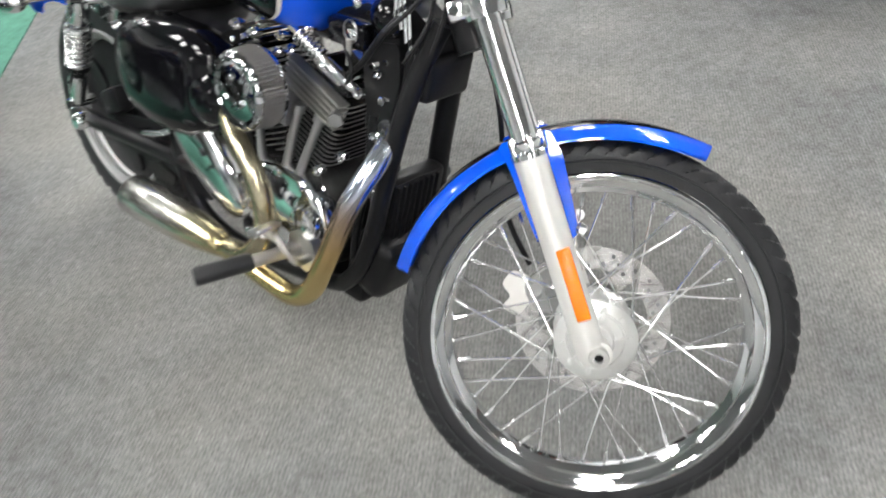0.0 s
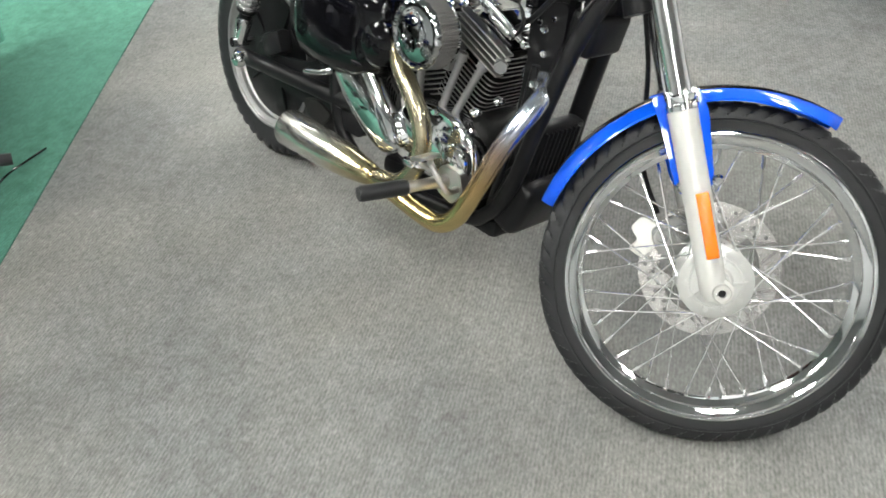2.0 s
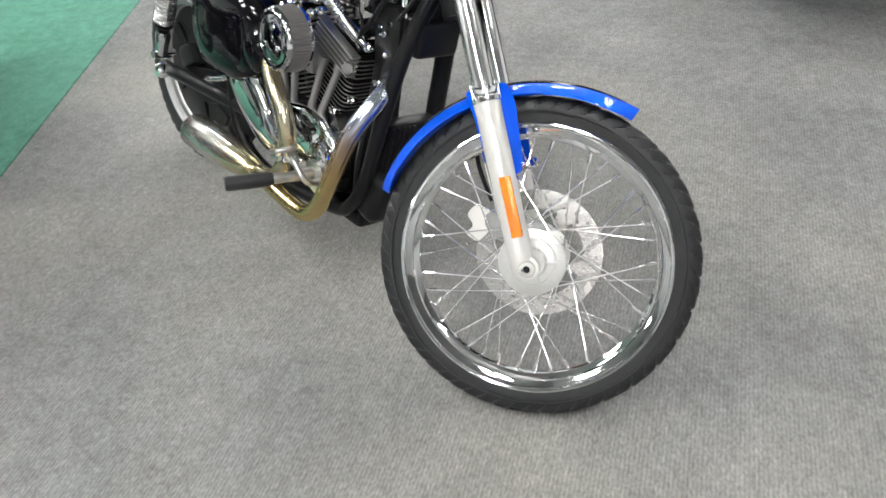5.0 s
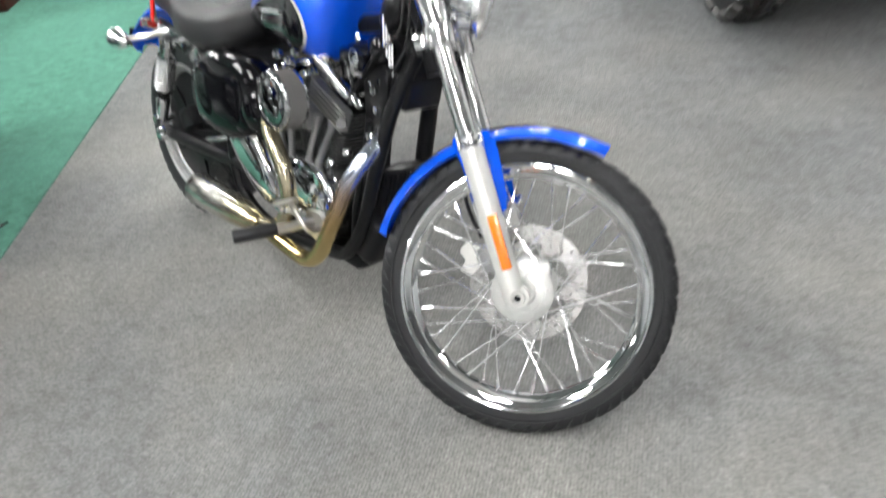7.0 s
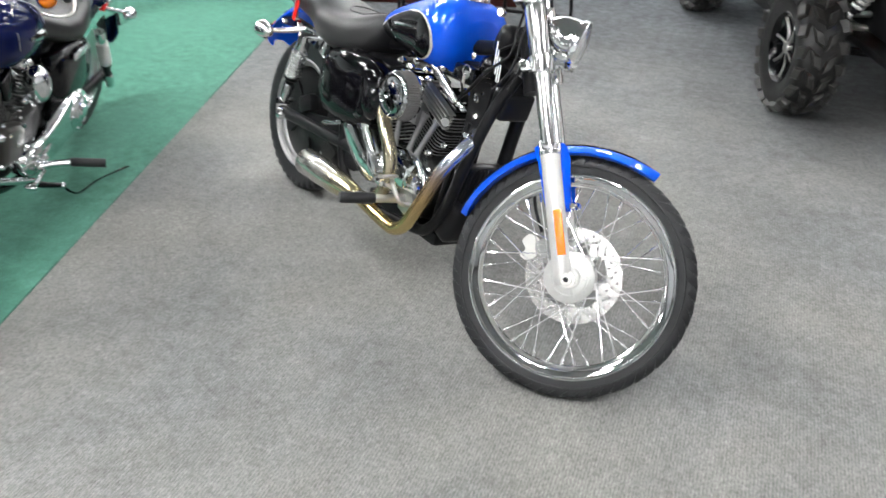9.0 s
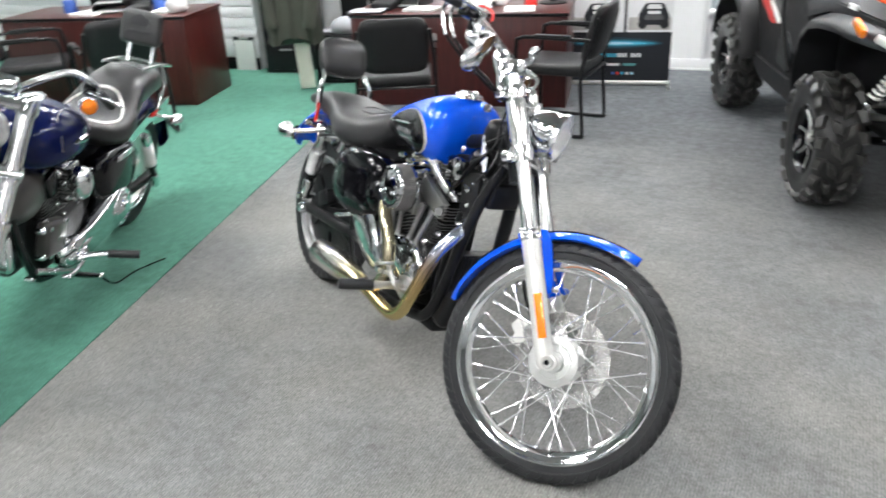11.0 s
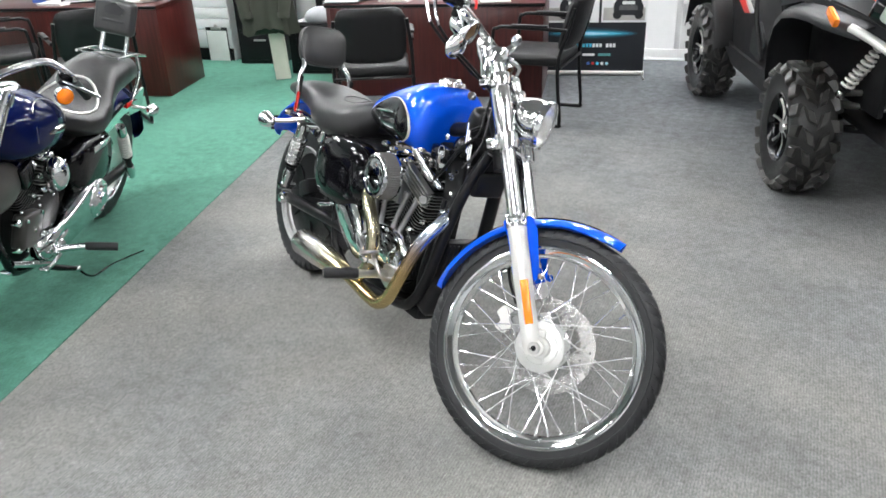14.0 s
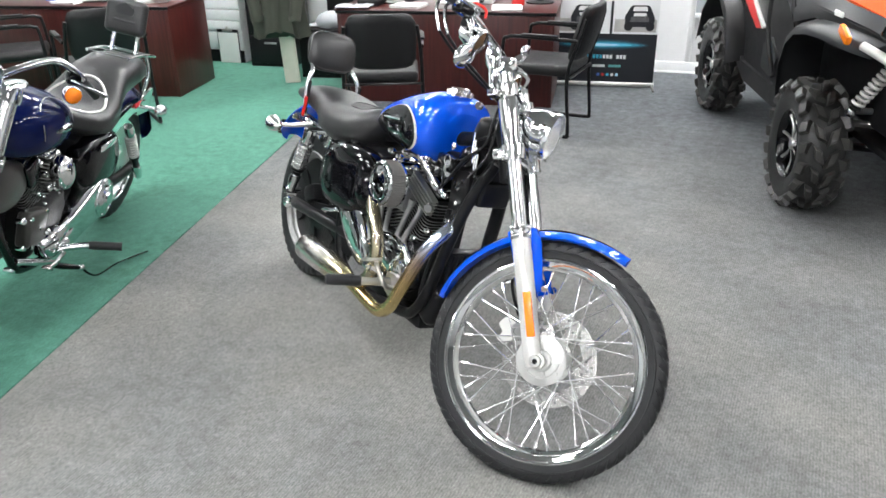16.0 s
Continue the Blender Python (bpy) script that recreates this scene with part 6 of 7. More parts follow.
part("coil_cover", Geo().box((0.96, 0.11, 0.635), (0.09, 0.03, 0.10), 0.014, Matrix.Rotation(radians(20), 4, "Y"), 3), GLOSS_BLACK, engine2)
# made-up chrome bits, scattered at random to give the engine side its sparkle
rng = random.Random(7)
for k in range(34):
    bx = rng.uniform(0.52, 1.12)
    bz, br = rng.uniform(0.44, 0.66) if bx < 0.95 else rng.uniform(0.26, 0.53), rng.uniform(0.006, 0.013)
    part("fitting", Geo().lathe([(0, -0.03), (br, -0.03), (br * 1.15, -0.01), (br * 1.15, 0.004), (br * 0.7, 0.008), (0, 0.010)], (bx, rng.uniform(0.095, 0.135), bz), (0.25, 1, 0.3), 10), CHROME, engine2)
peg2 = part("foot_peg", Geo().tube([(0.84, 0.285, 0.30), (0.833, 0.30, 0.30), (0.792, 0.405, 0.30)], [0.016, 0.018, 0.018], 14, 1), RUBBER, cruiser, "black foot peg with a chromed bracket")
part("peg_bracket", Geo().tube([(0.90, 0.15, 0.27), (0.87, 0.22, 0.29), (0.84, 0.288, 0.30)], [0.018, 0.014, 0.015], 12), CHROME, cruiser)
part("shift_lever", Geo().tube([(0.88, 0.20, 0.26), (1.0, 0.215, 0.27), (1.08, 0.215, 0.30), (1.08, 0.25, 0.305)], [0.011, 0.009, 0.008, 0.011], 10), CHROME, cruiser)
part("linkage", Geo().tube([(0.90, 0.19, 0.33), (1.05, 0.20, 0.36)], 0.006, 8), CHROME, cruiser)
stand = part("side_stand", Geo().tube([(1.10, 0.115, 0.310), (1.00, 0.14, 0.265), (0.90, 0.165, 0.222)], [0.014, 0.015, 0.012], 12), CHROME, cruiser, "chromed side stand folded out")
part("foot", Geo().tube([(0.92, 0.16, 0.218), (0.86, 0.19, 0.185), (0.80, 0.235, 0.160)], [0.013, 0.014, 0.010], 12), GLOSS_BLACK, stand)
part("foot_tip", Geo().ball((0.795, 0.24, 0.158), (0.016, 0.014, 0.014), 16, 10), CHROME, stand)
part("stand_wire", Geo().tube([(0.795, 0.24, 0.155), (0.765, 0.262, 0.115), (0.70, 0.275, 0.080), (0.60, 0.30, 0.083), (0.54, 0.33, 0.088), (0.50, 0.37, 0.105), (0.45, 0.40, 0.108)], [0.006, 0.005, 0.004, 0.004, 0.004, 0.004, 0.003], 8), GLOSS_BLACK, stand, "thin black wire trailing on the carpet")
part("frame", Geo().tube([(1.20, 0, 0.86), (1.0, 0, 0.82), (0.6, 0, 0.72), (0.42, 0, 0.66)], 0.026, 10), GLOSS_BLACK, cruiser, "black frame")
part("exhaust", Geo().tube([(1.0, -0.07, 0.6), (1.08, -0.13, 0.5), (1.06, -0.18, 0.3), (0.9, -0.19, 0.22), (0.2, -0.2, 0.25), (-0.35, -0.2, 0.27)], [0.024, 0.024, 0.024, 0.026, 0.04, 0.042], 16), CHROME, cruiser, "long chromed exhaust")

# ---- the side-by-side vehicle ----
UTV = pose(1.250, 3.44, 0, 0, 0, -78.3)
utv = thing("utility_vehicle", UTV, "black and orange two-seat off-road side-by-side vehicle", "off-road vehicle")
R_UTV = 0.335


def lug_mesh(w, d, h, skew):
    g = Geo()
    v = [(-w / 2, -d / 2, 0), (w / 2, -d / 2 + skew, 0), (w / 2, d / 2 + skew, 0), (-w / 2, d / 2, 0)]
    g.rings([[(x, y, z - 0.02) for x, y, z in v], [(x * 0.95, y * 0.94, h * 0.72) for x, y, _ in v], [(x * 0.80, y * 0.72, h) for x, y, _ in v]])
    return mesh_of("lug", g, LUG_RUBBER)


TOE = -2
LUGS = [lug_mesh(0.044, 0.062, 0.027, 0.012), lug_mesh(0.034, 0.078, 0.025, -0.034), lug_mesh(0.034, 0.078, 0.025, 0.034), lug_mesh(0.044, 0.062, 0.027, -0.012)]


def utv_wheel(x, y, side, toe=0.0, name="wheel"):
    """Lugged off-road wheel; side: +1 where its outer face looks along +y."""
    half, R = 0.108, R_UTV - 0.026
    m = Matrix.Translation((x, y - side * half, R_UTV - 0.004)) @ Matrix.Rotation(radians(toe), 4, "Z") @ (Matrix() if side > 0 else Matrix.Rotation(math.pi, 4, "Z"))
    prof = [(0.175, -half * 0.85), (0.22, -half * 0.98), (0.27, -half), (0.292, -half * 0.92), (R, -half * 0.72), (R + 0.004, 0), (R, half * 0.72), (0.292, half * 0.92), (0.27, half), (0.22, half * 0.98), (0.178, half * 0.85), (0.165, half * 0.6), (0.165, -half * 0.6)]
    wh = part(name, Geo().lathe(prof, n=64, closed=True), UTV_RUBBER, utv, "chunky lugged off-road tyre on a black alloy wheel", m)
    for k in range(19):
        for row, (yy, r, tilt) in enumerate(((half * 0.84, R - 0.015, -48), (half * 0.28, R + 0.002, -4), (-half * 0.28, R + 0.002, 4), (-half * 0.84, R - 0.015, 48))):
            a = 360 / 19 * (k + (0.5 if row in (1, 2) else 0) + (0.12 if row > 1 else 0))
            mm = Matrix.Rotation(radians(a), 4, "Y") @ Matrix.Translation((0, yy, r)) @ Matrix.Rotation(radians(tilt), 4, "X") @ Matrix.Rotation(radians(90 + (14 if row % 2 else -14)), 4, "Z")
            part("lug", LUGS[row], LUG_RUBBER, wh, m=mm)
    rim = Geo().lathe([(0.178, half * 0.86), (0.172, half * 0.90), (0.160, half * 0.80), (0.152, half * 0.5), (0.152, -half * 0.8), (0.165, -half * 0.8), (0.165, half * 0.6)], n=48, closed=True)
    rim.lathe([(0, half * 0.10), (0.15, half * 0.06), (0.15, 0), (0, 0)], n=32)
    rp = part("rim", rim, GLOSS_BLACK, wh, "gloss black alloy rim")
    for k in range(7):
        a = 360 / 7 * k
        for d in (-7, 7):
            sp = Geo().tube([(0.03, half * 0.55, 0), (0.09, half * 0.52, 0.0), (0.152, half * 0.66, 0.0)], [0.009, 0.007, 0.008], 8, 3)
            part("wheel_spoke", sp, STEEL if d < 0 else GLOSS_BLACK, rp, m=Matrix.Rotation(radians(a + d), 4, "Y"))
    part("hub_cap", Geo().lathe([(0, half * 0.72), (0.026, half * 0.70), (0.034, half * 0.6), (0.036, half * 0.2), (0, half * 0.2)], n=20), STEEL, rp, "bright hub cap")
    return wh


utv_wheel(0.955, -0.62, -1, TOE, "front_wheel")
utv_wheel(-0.955, -0.62, -1, 0, "rear_wheel")
utv_wheel(0.955, 0.62, 1, TOE, "front_wheel")
utv_wheel(-0.955, 0.62, 1, 0, "rear_wheel")


def sheet(rows, thick):
    """A moulded plastic skin with thickness, from rows of points."""
    top = [[Vector(p) for p in r] for r in rows]
    loops = [[tuple(p) for p in r] + [tuple(p - Vector((0, 0, thick))) for p in reversed(r)] for r in top]
    return Geo().rings(loops)


for s in (-1, 1):
    rows = []
    for x, z, w in ((0.50, 0.44, 0.55), (0.515, 0.56, 0.57), (0.56, 0.70, 0.59), (0.64, 0.82, 0.60), (0.76, 0.89, 0.605), (0.92, 0.92, 0.605), (1.08, 0.93, 0.595), (1.22, 0.92, 0.57), (1.34, 0.91, 0.53), (1.42, 0.90, 0.48)):
        rows.append([(x, s * w, z - 0.03), (x, s * (w - 0.003), z - 0.004), (x, s * (w - 0.03), z + 0.014), (x, s * (w - 0.12), z + 0.04), (x, s * (w - 0.22), z + 0.07)])
    part("front_fender", sheet(rows, 0.012), DARK_GREY_PLASTIC, utv, "dark grey moulded front fender", sharp=50)
    rows = []
    for a, r in ((170, 0.47), (140, 0.48), (110, 0.49), (80, 0.50), (50, 0.50), (25, 0.50), (8, 0.50)):
        c, q = math.cos(radians(a)), math.sin(radians(a))
        x, z = -0.955 + r * c, 0.38 + r * q
        rows.append([(x, s * 0.62, z - 0.03), (x, s * 0.61, z), (x, s * 0.54, z + 0.02), (x, s * 0.36, z + 0.03)])
    part("rear_fender", sheet(rows, 0.012), BLACK_PLASTIC, utv, "black rear fender", sharp=50)
    part("inner_liner", Geo().box((0.86, s * 0.30, 0.71), (1.02, 0.03, 0.44), 0.01), SATIN_BLACK, utv, "black wheel-arch liner")
    part("amber_marker", Geo().box((1.30, s * 0.562, 0.945), (0.12, 0.03, 0.045), 0.012, Matrix.Rotation(radians(22), 4, "Y")), AMBER, utv, "amber side marker")
    hl = part("headlight", Geo().box((1.455, s * 0.35, 0.975), (0.17, 0.20, 0.11), 0.03, Matrix.Rotation(radians(s * -32), 4, "Z") @ Matrix.Rotation(radians(22), 4, "Y"), 3), GLOSS_BLACK, utv, "angular headlight with a clear lens")
    part("reflector_bowl", Geo().lathe([(0, -0.02), (0.022, -0.012), (0.044, 0.012), (0.048, 0.018), (0.044, 0.020), (0, 0.0)], (1.51, s * 0.375, 0.985), (0.85, s * 0.45, 0.25), 24), CHROME, hl)
    part("chrome_bezel", Geo().box((1.503, s * 0.35, 0.993), (0.07, 0.19, 0.088), 0.012, Matrix.Rotation(radians(s * -32), 4, "Z") @ Matrix.Rotation(radians(22), 4, "Y"), 2), STEEL, hl)
    part("lens", Geo().box((1.515, s * 0.355, 0.995), (0.09, 0.198, 0.10), 0.02, Matrix.Rotation(radians(s * -32), 4, "Z") @ Matrix.Rotation(radians(22), 4, "Y"), 3), GLASS, hl, "clear lens").visible_shadow = False
    part("bumper_arm", Geo().tube([(1.36, s * 0.50, 0.905), (1.50, s * 0.43, 0.86), (1.66, s * 0.32, 0.76), (1.72, s * 0.2, 0.58)], 0.020, 14), SILVER, utv, "silver front bumper tube")
    shk = shock_absorber(utv, (1.28, s * 0.27, 0.86), (1.14, s * 0.44, 0.50), k=1.0, wire=0.0078, turns=9, finish=SILVER, part_way=0.85)
    for z0, z1 in ((0.505, 0.605), (0.445, 0.520)):
        part("suspension_arm", Geo().tube([(0.98, s * 0.46, z0), (1.10, s * 0.36, z0 + 0.04), (1.34, s * 0.18, z1)], [0.020, 0.016, 0.016], 12), STEEL, utv, "bright steel suspension arm")
    for z, r in ((0.46, 0.018), (0.34, 0.020)):
        for dx in (-0.13, 0.22):
            part("suspension_arm", Geo().tube([(0.955, s * 0.48, z), (0.955 + dx, s * 0.16, z + 0.03)], r, 10), STEEL if z > 0.4 else GLOSS_BLACK, utv, "bright steel suspension arm" if z > 0.4 else "black suspension arm")
            part("rear_arm", Geo().tube([(-0.955, s * 0.48, z), (-0.955 + dx, s * 0.16, z + 0.03)], r, 10), GLOSS_BLACK, utv)
    sill = [(0.55, 0.40), (0.36, 0.362), (-0.34, 0.362), (-0.56, 0.44), (-0.56, 0.54), (-0.42, 0.47), (0.28, 0.47), (0.50, 0.62)]
    part("sill", Geo().plate(rounded(sill, 0.03), s * 0.42, s * 0.52), BLACK_PLASTIC, utv, "black plastic sill")
    door = [(0.46, 0.60), (0.28, 0.45), (-0.40, 0.45), (-0.56, 0.56), (-0.66, 0.80), (-0.78, 1.02), (0.20, 0.97), (0.42, 0.84)]
    dr = part("side_panel", Geo().plate(rounded(door, 0.04), s * 0.455, s * 0.495), BLACK_PLASTIC, utv, "black side panel")
    part("red_trim", Geo().plate(rounded([(-0.23, 0.713), (-0.11, 0.732), (-0.41, 0.872), (-0.56, 1.0), (-0.74, 1.0), (-0.60, 0.845)], 0.012), s * 0.493, s * 0.51), RED, dr, "red trim strip")
    part("trim_edge", Geo().plate(rounded([(-0.10, 0.730), (-0.07, 0.742), (-0.38, 0.882), (-0.52, 1.0), (-0.55, 1.0), (-0.40, 0.872)], 0.006), s * 0.493, s * 0.514), SILVER, dr, "silver edge of the red trim")
    part("vent_panel", Geo().plate(rounded([(-0.02, 0.52), (0.20, 0.50), (0.26, 0.62), (0.10, 0.72), (-0.02, 0.66)], 0.02), s * 0.493, s * 0.512), DARK_GREY_PLASTIC, dr, "dark grey vent panel")
    part("net_bar", Geo().tube([(0.40, s * 0.56, 0.55), (0.22, s * 0.57, 0.78), (0.16, s * 0.56, 1.05)], 0.014, 10), BLACK_PLASTIC, utv)
    part("cage_tube", Geo().tube([(0.52, s * 0.52, 0.95), (0.36, s * 0.52, 1.25), (0.10, s * 0.50, 1.78), (-0.55, s * 0.50, 1.80), (-0.75, s * 0.50, 1.0)], 0.024, 12), SATIN_BLACK, utv, "black roll cage tube")
    part("seat", Geo().box((-0.32, s * 0.26, 0.62), (0.48, 0.46, 0.14), 0.05, None, 3).box((-0.58, s * 0.26, 0.95), (0.14, 0.44, 0.60), 0.05, Matrix.Rotation(radians(-12), 4, "Y"), 3), LEATHER, utv, "black bucket seat")
for x in (0.10, -0.55):
    part("cross_tube", Geo().tube([(x, -0.5, 1.79), (x, 0.5, 1.79)], 0.022, 12), SATIN_BLACK, utv)
part("roof", Geo().box((-0.24, 0, 1.83), (0.80, 1.02, 0.03), 0.012), BLACK_PLASTIC, utv, "black roof panel")
hood = []
for x, z, w in ((0.48, 1.12, 0.48), (0.75, 1.11, 0.46), (1.05, 1.085, 0.42), (1.30, 1.05, 0.37), (1.50, 1.0, 0.30), (1.60, 0.95, 0.22)):
    hood.append([(x, w * t, z - 0.05 * abs(t) ** 3) for t in (-1, -0.8, -0.45, 0, 0.45, 0.8, 1)])
part("hood", sheet(hood, 0.02), ORANGE, utv, "orange plastic hood", sharp=50)
for s in (-1, 1):
    cw = []
    for x, z0, z1 in ((0.50, 0.88, 1.08), (0.80, 0.95, 1.065), (1.10, 0.95, 1.045), (1.32, 0.92, 1.015), (1.50, 0.88, 0.965)):
        w = 0.53 if x < 1 else 0.53 - 0.35 * (x - 1.0) ** 1.3
        cw.append([(x, s * w, z0), (x, s * (w + 0.01), (z0 + z1) / 2), (x, s * (w - 0.04), z1)])
    part("cowl_side", sheet(cw, 0.012), DARK_GREY_PLASTIC, utv, "dark grey cowl side", sharp=50)
    # white bar drawn in place of a glint on the cowl
    part("cowl_glint", Geo().box((1.12, s * 0.535, 1.005), (0.10, 0.008, 0.024), 0.002), WHITE_PRINT, utv)
part("nose", Geo().box((1.50, 0, 0.82), (0.12, 0.60, 0.20), 0.05, Matrix.Rotation(radians(-14), 4, "Y"), 3), BLACK_PLASTIC, utv, "black front grille panel")
part("engine_bay", Geo().box((1.10, 0, 0.50), (0.46, 0.34, 0.42), 0.04), SATIN_BLACK, utv, "black front bay")
part("skid_plate", Geo().box((0.45, 0, 0.385), (2.1, 0.56, 0.04), 0.012), BLACK_PLASTIC, utv)
part("rear_box", Geo().box((-0.98, 0, 0.85), (0.74, 1.0, 0.30), 0.04, None, 3), BLACK_PLASTIC, utv, "black cargo bed")
part("dash", Geo().box((0.38, 0, 0.90), (0.22, 0.98, 0.22), 0.05, None, 3), BLACK_PLASTIC, utv)
part("floor_pan", Geo().box((-0.05, 0, 0.42), (1.1, 0.86, 0.05), 0.012), BLACK_PLASTIC, utv)
part("bumper_bar", Geo().tube([(1.72, -0.2, 0.58), (1.75, -0.1, 0.66), (1.75, 0.1, 0.66), (1.72, 0.2, 0.58)], 0.022, 12), SILVER, utv, "silver bumper cross tube")


# ---- chairs, desks and what stands on them ----
def guest_chair(m, label):
    """Black guest chair: sled frame with arms, padded seat and back. It faces +y."""
    c = thing("guest_chair", m, label, "chair", "black guest chairs")
    for s in (-1, 1):
        fr = [(s * 0.27, 0.24, 0.013), (s * 0.27, -0.20, 0.013), (s * 0.27, -0.235, 0.03), (s * 0.27, -0.235, 0.10), (s * 0.265, -0.215, 0.42), (s * 0.255, -0.27, 0.62), (s * 0.235, -0.31, 0.78)]
        part("back_leg", Geo().tube(fr, 0.0125, 10, 4), SATIN_BLACK, c)
        fl = [(s * 0.27, 0.20, 0.013), (s * 0.27, 0.245, 0.02), (s * 0.27, 0.25, 0.08), (s * 0.27, 0.235, 0.58), (s * 0.27, 0.20, 0.645), (s * 0.27, 0.12, 0.655), (s * 0.265, -0.27, 0.645)]
        part("front_leg", Geo().tube(fl, 0.0125, 10, 4), SATIN_BLACK, c)
        part("armrest", Geo().box((s * 0.27, -0.02, 0.668), (0.036, 0.25, 0.016), 0.007, None, 3), BLACK_PLASTIC, c)
    part("seat", Geo().box((0, 0.015, 0.435), (0.48, 0.47, 0.075), 0.032, None, 4), CLOTH, c, "padded black seat", sharp=60)
    rows = []
    for z, y, w, t in ((0.50, -0.235, 0.17, 0.02), (0.515, -0.24, 0.205, 0.03), (0.56, -0.25, 0.225, 0.038), (0.68, -0.285, 0.232, 0.042), (0.79, -0.315, 0.228, 0.038), (0.835, -0.328, 0.205, 0.03), (0.85, -0.333, 0.17, 0.018)):
        rows.append([(x * w, y + dy * t + 0.03 * x * x, z) for x, dy in ((-1, 0), (-0.92, 0.7), (-0.5, 1), (0, 1), (0.5, 1), (0.92, 0.7), (1, 0), (0.92, -0.7), (0.5, -1), (0, -1), (-0.5, -1), (-0.92, -0.7))])
    part("backrest", Geo().rings(rows), CLOTH, c, "padded black back", sharp=60)
    part("cross_bar", Geo().tube([(-0.262, -0.225, 0.40), (0.262, -0.225, 0.40)], 0.010, 8), SATIN_BLACK, c)
    return c


guest_chair(pose(-1.625, 3.03, 0, 0, 0, 20) @ Matrix.Diagonal((0.96, 1, 1, 1)), "black padded guest chair with arms, facing a desk")
guest_chair(pose(-0.60, 3.52, 0, 0, 0, 82), "black padded guest chair turned sideways to a desk")
guest_chair(pose(-3.66, 2.76, 0.008, 0, 0, 50), "black padded guest chair behind the dark blue motorcycle")
guest_chair(pose(-4.62, 2.92, 0.008, 0, 0, -50), "black guest chair at the end of a desk")


def desk(m, w, d, h, label):
    """Mahogany desk: front panel at y = 0, top, two ends."""
    k = thing("desk", m, label, "desk")
    part("front_panel", Geo().box((0, 0.014, h / 2 - 0.012), (w - 0.06, 0.028, h - 0.03), 0.002), MAHOGANY, k)
    for s in (-1, 1):
        part("end_panel", Geo().box((s * (w / 2 - 0.016), d / 2, h / 2 - 0.013), (0.032, d, h - 0.028), 0.002), MAHOGANY, k)
    part("top", Geo().box((0, d / 2, h - 0.014), (w + 0.02, d + 0.02, 0.028), 0.006), MAHOGANY, k, "dark glossy top")
    part("top_edge", Geo().box((0, -0.010, h - 0.014), (w + 0.02, 0.006, 0.022), 0.002), SATIN_BLACK, k)
    return k


DH = 0.705
desk_w = desk(pose(-4.42, 3.40, 0.008, 0, 0, 9), 1.62, 0.68, DH + 0.012, "dark red mahogany desk on the green carpet")
desk_e = desk(pose(-1.47, 3.88, 0, 0, 0, 6), 1.66, 0.80, DH, "dark red mahogany desk covered with papers and office things")


def on_desk(m, x, y, z=0.0, r=0):
    return m @ pose(x, y, z, 0, 0, r)


E0, W0 = pose(-1.47, 3.88, DH, 0, 0, 6), pose(-4.42, 3.40, DH + 0.02, 0, 0, 9)


def paper_stack(m, w, d, h, label, mat=PAPER, n=4):
    p = thing("paper_stack", m, label, "papers")
    rng = random.Random(int(w * 1000 + d * 77))
    for k in range(n):
        part("sheet", Geo().box((rng.uniform(-1, 1) * 0.008, rng.uniform(-1, 1) * 0.008, h * (k + 0.5) / n), (w, d, h / n * 0.96), 0.0, Matrix.Rotation(radians(rng.uniform(-4, 4)), 4, "Z")), mat, p)
    return p


paper_stack(on_desk(E0, 0.08, 0.20), 0.30, 0.22, 0.05, "stack of white papers on the desk")
paper_stack(on_desk(E0, 0.46, 0.16, 0, 8), 0.22, 0.28, 0.012, "loose white papers on the desk")
paper_stack(on_desk(E0, -0.30, 0.18, 0, -12), 0.24, 0.20, 0.02, "white forms on the desk")
paper_stack(on_desk(W0, 0.55, 0.30, 0, 10), 0.22, 0.28, 0.015, "white papers on the desk")
paper_stack(on_desk(W0, -0.1, 0.2, 0, -6), 0.22, 0.28, 0.02, "white papers on the desk")


def printer(m):
    p = thing("printer", m, "white desktop printer with a dark tray", "printer")
    part("body", Geo().box((0, 0, 0.09), (0.42, 0.34, 0.18), 0.02, None, 3), WALL_WHITE, p)
    part("tray", Geo().box((0, -0.19, 0.03), (0.28, 0.10, 0.02), 0.006), DARK_GREY_PLASTIC, p)
    part("slot", Geo().box((0, -0.171, 0.10), (0.32, 0.01, 0.03), 0.003), SATIN_BLACK, p)


printer(on_desk(E0, 0.12, 0.52))


def monitor(m, label):
    p = thing("monitor", m, label, "monitor")
    part("foot", Geo().lathe([(0, 0), (0.11, 0), (0.11, 0.008), (0.03, 0.018), (0.022, 0.10), (0, 0.10)], n=28, axis=(0, 0, 1)), BLACK_PLASTIC, p)
    part("casing", Geo().box((0, 0, 0.27), (0.50, 0.05, 0.32), 0.016, None, 3), BLACK_PLASTIC, p)


monitor(on_desk(E0, 0.68, 0.5, 0, 200), "black computer monitor seen from behind")
monitor(on_desk(W0, -0.05, 0.55, 0, 170), "black computer monitor seen from behind")


def telephone(m):
    p = thing("telephone", m, "black desk telephone with a handset", "telephone")
    part("base", Geo().box((0, 0, 0.035), (0.19, 0.21, 0.06), 0.018, Matrix.Rotation(radians(10), 4, "X"), 3), BLACK_PLASTIC, p)
    part("handset", Geo().tube([(-0.07, -0.09, 0.085), (-0.07, -0.05, 0.10), (-0.07, 0.05, 0.115), (-0.07, 0.09, 0.10)], [0.024, 0.016, 0.016, 0.024], 12), BLACK_PLASTIC, p)


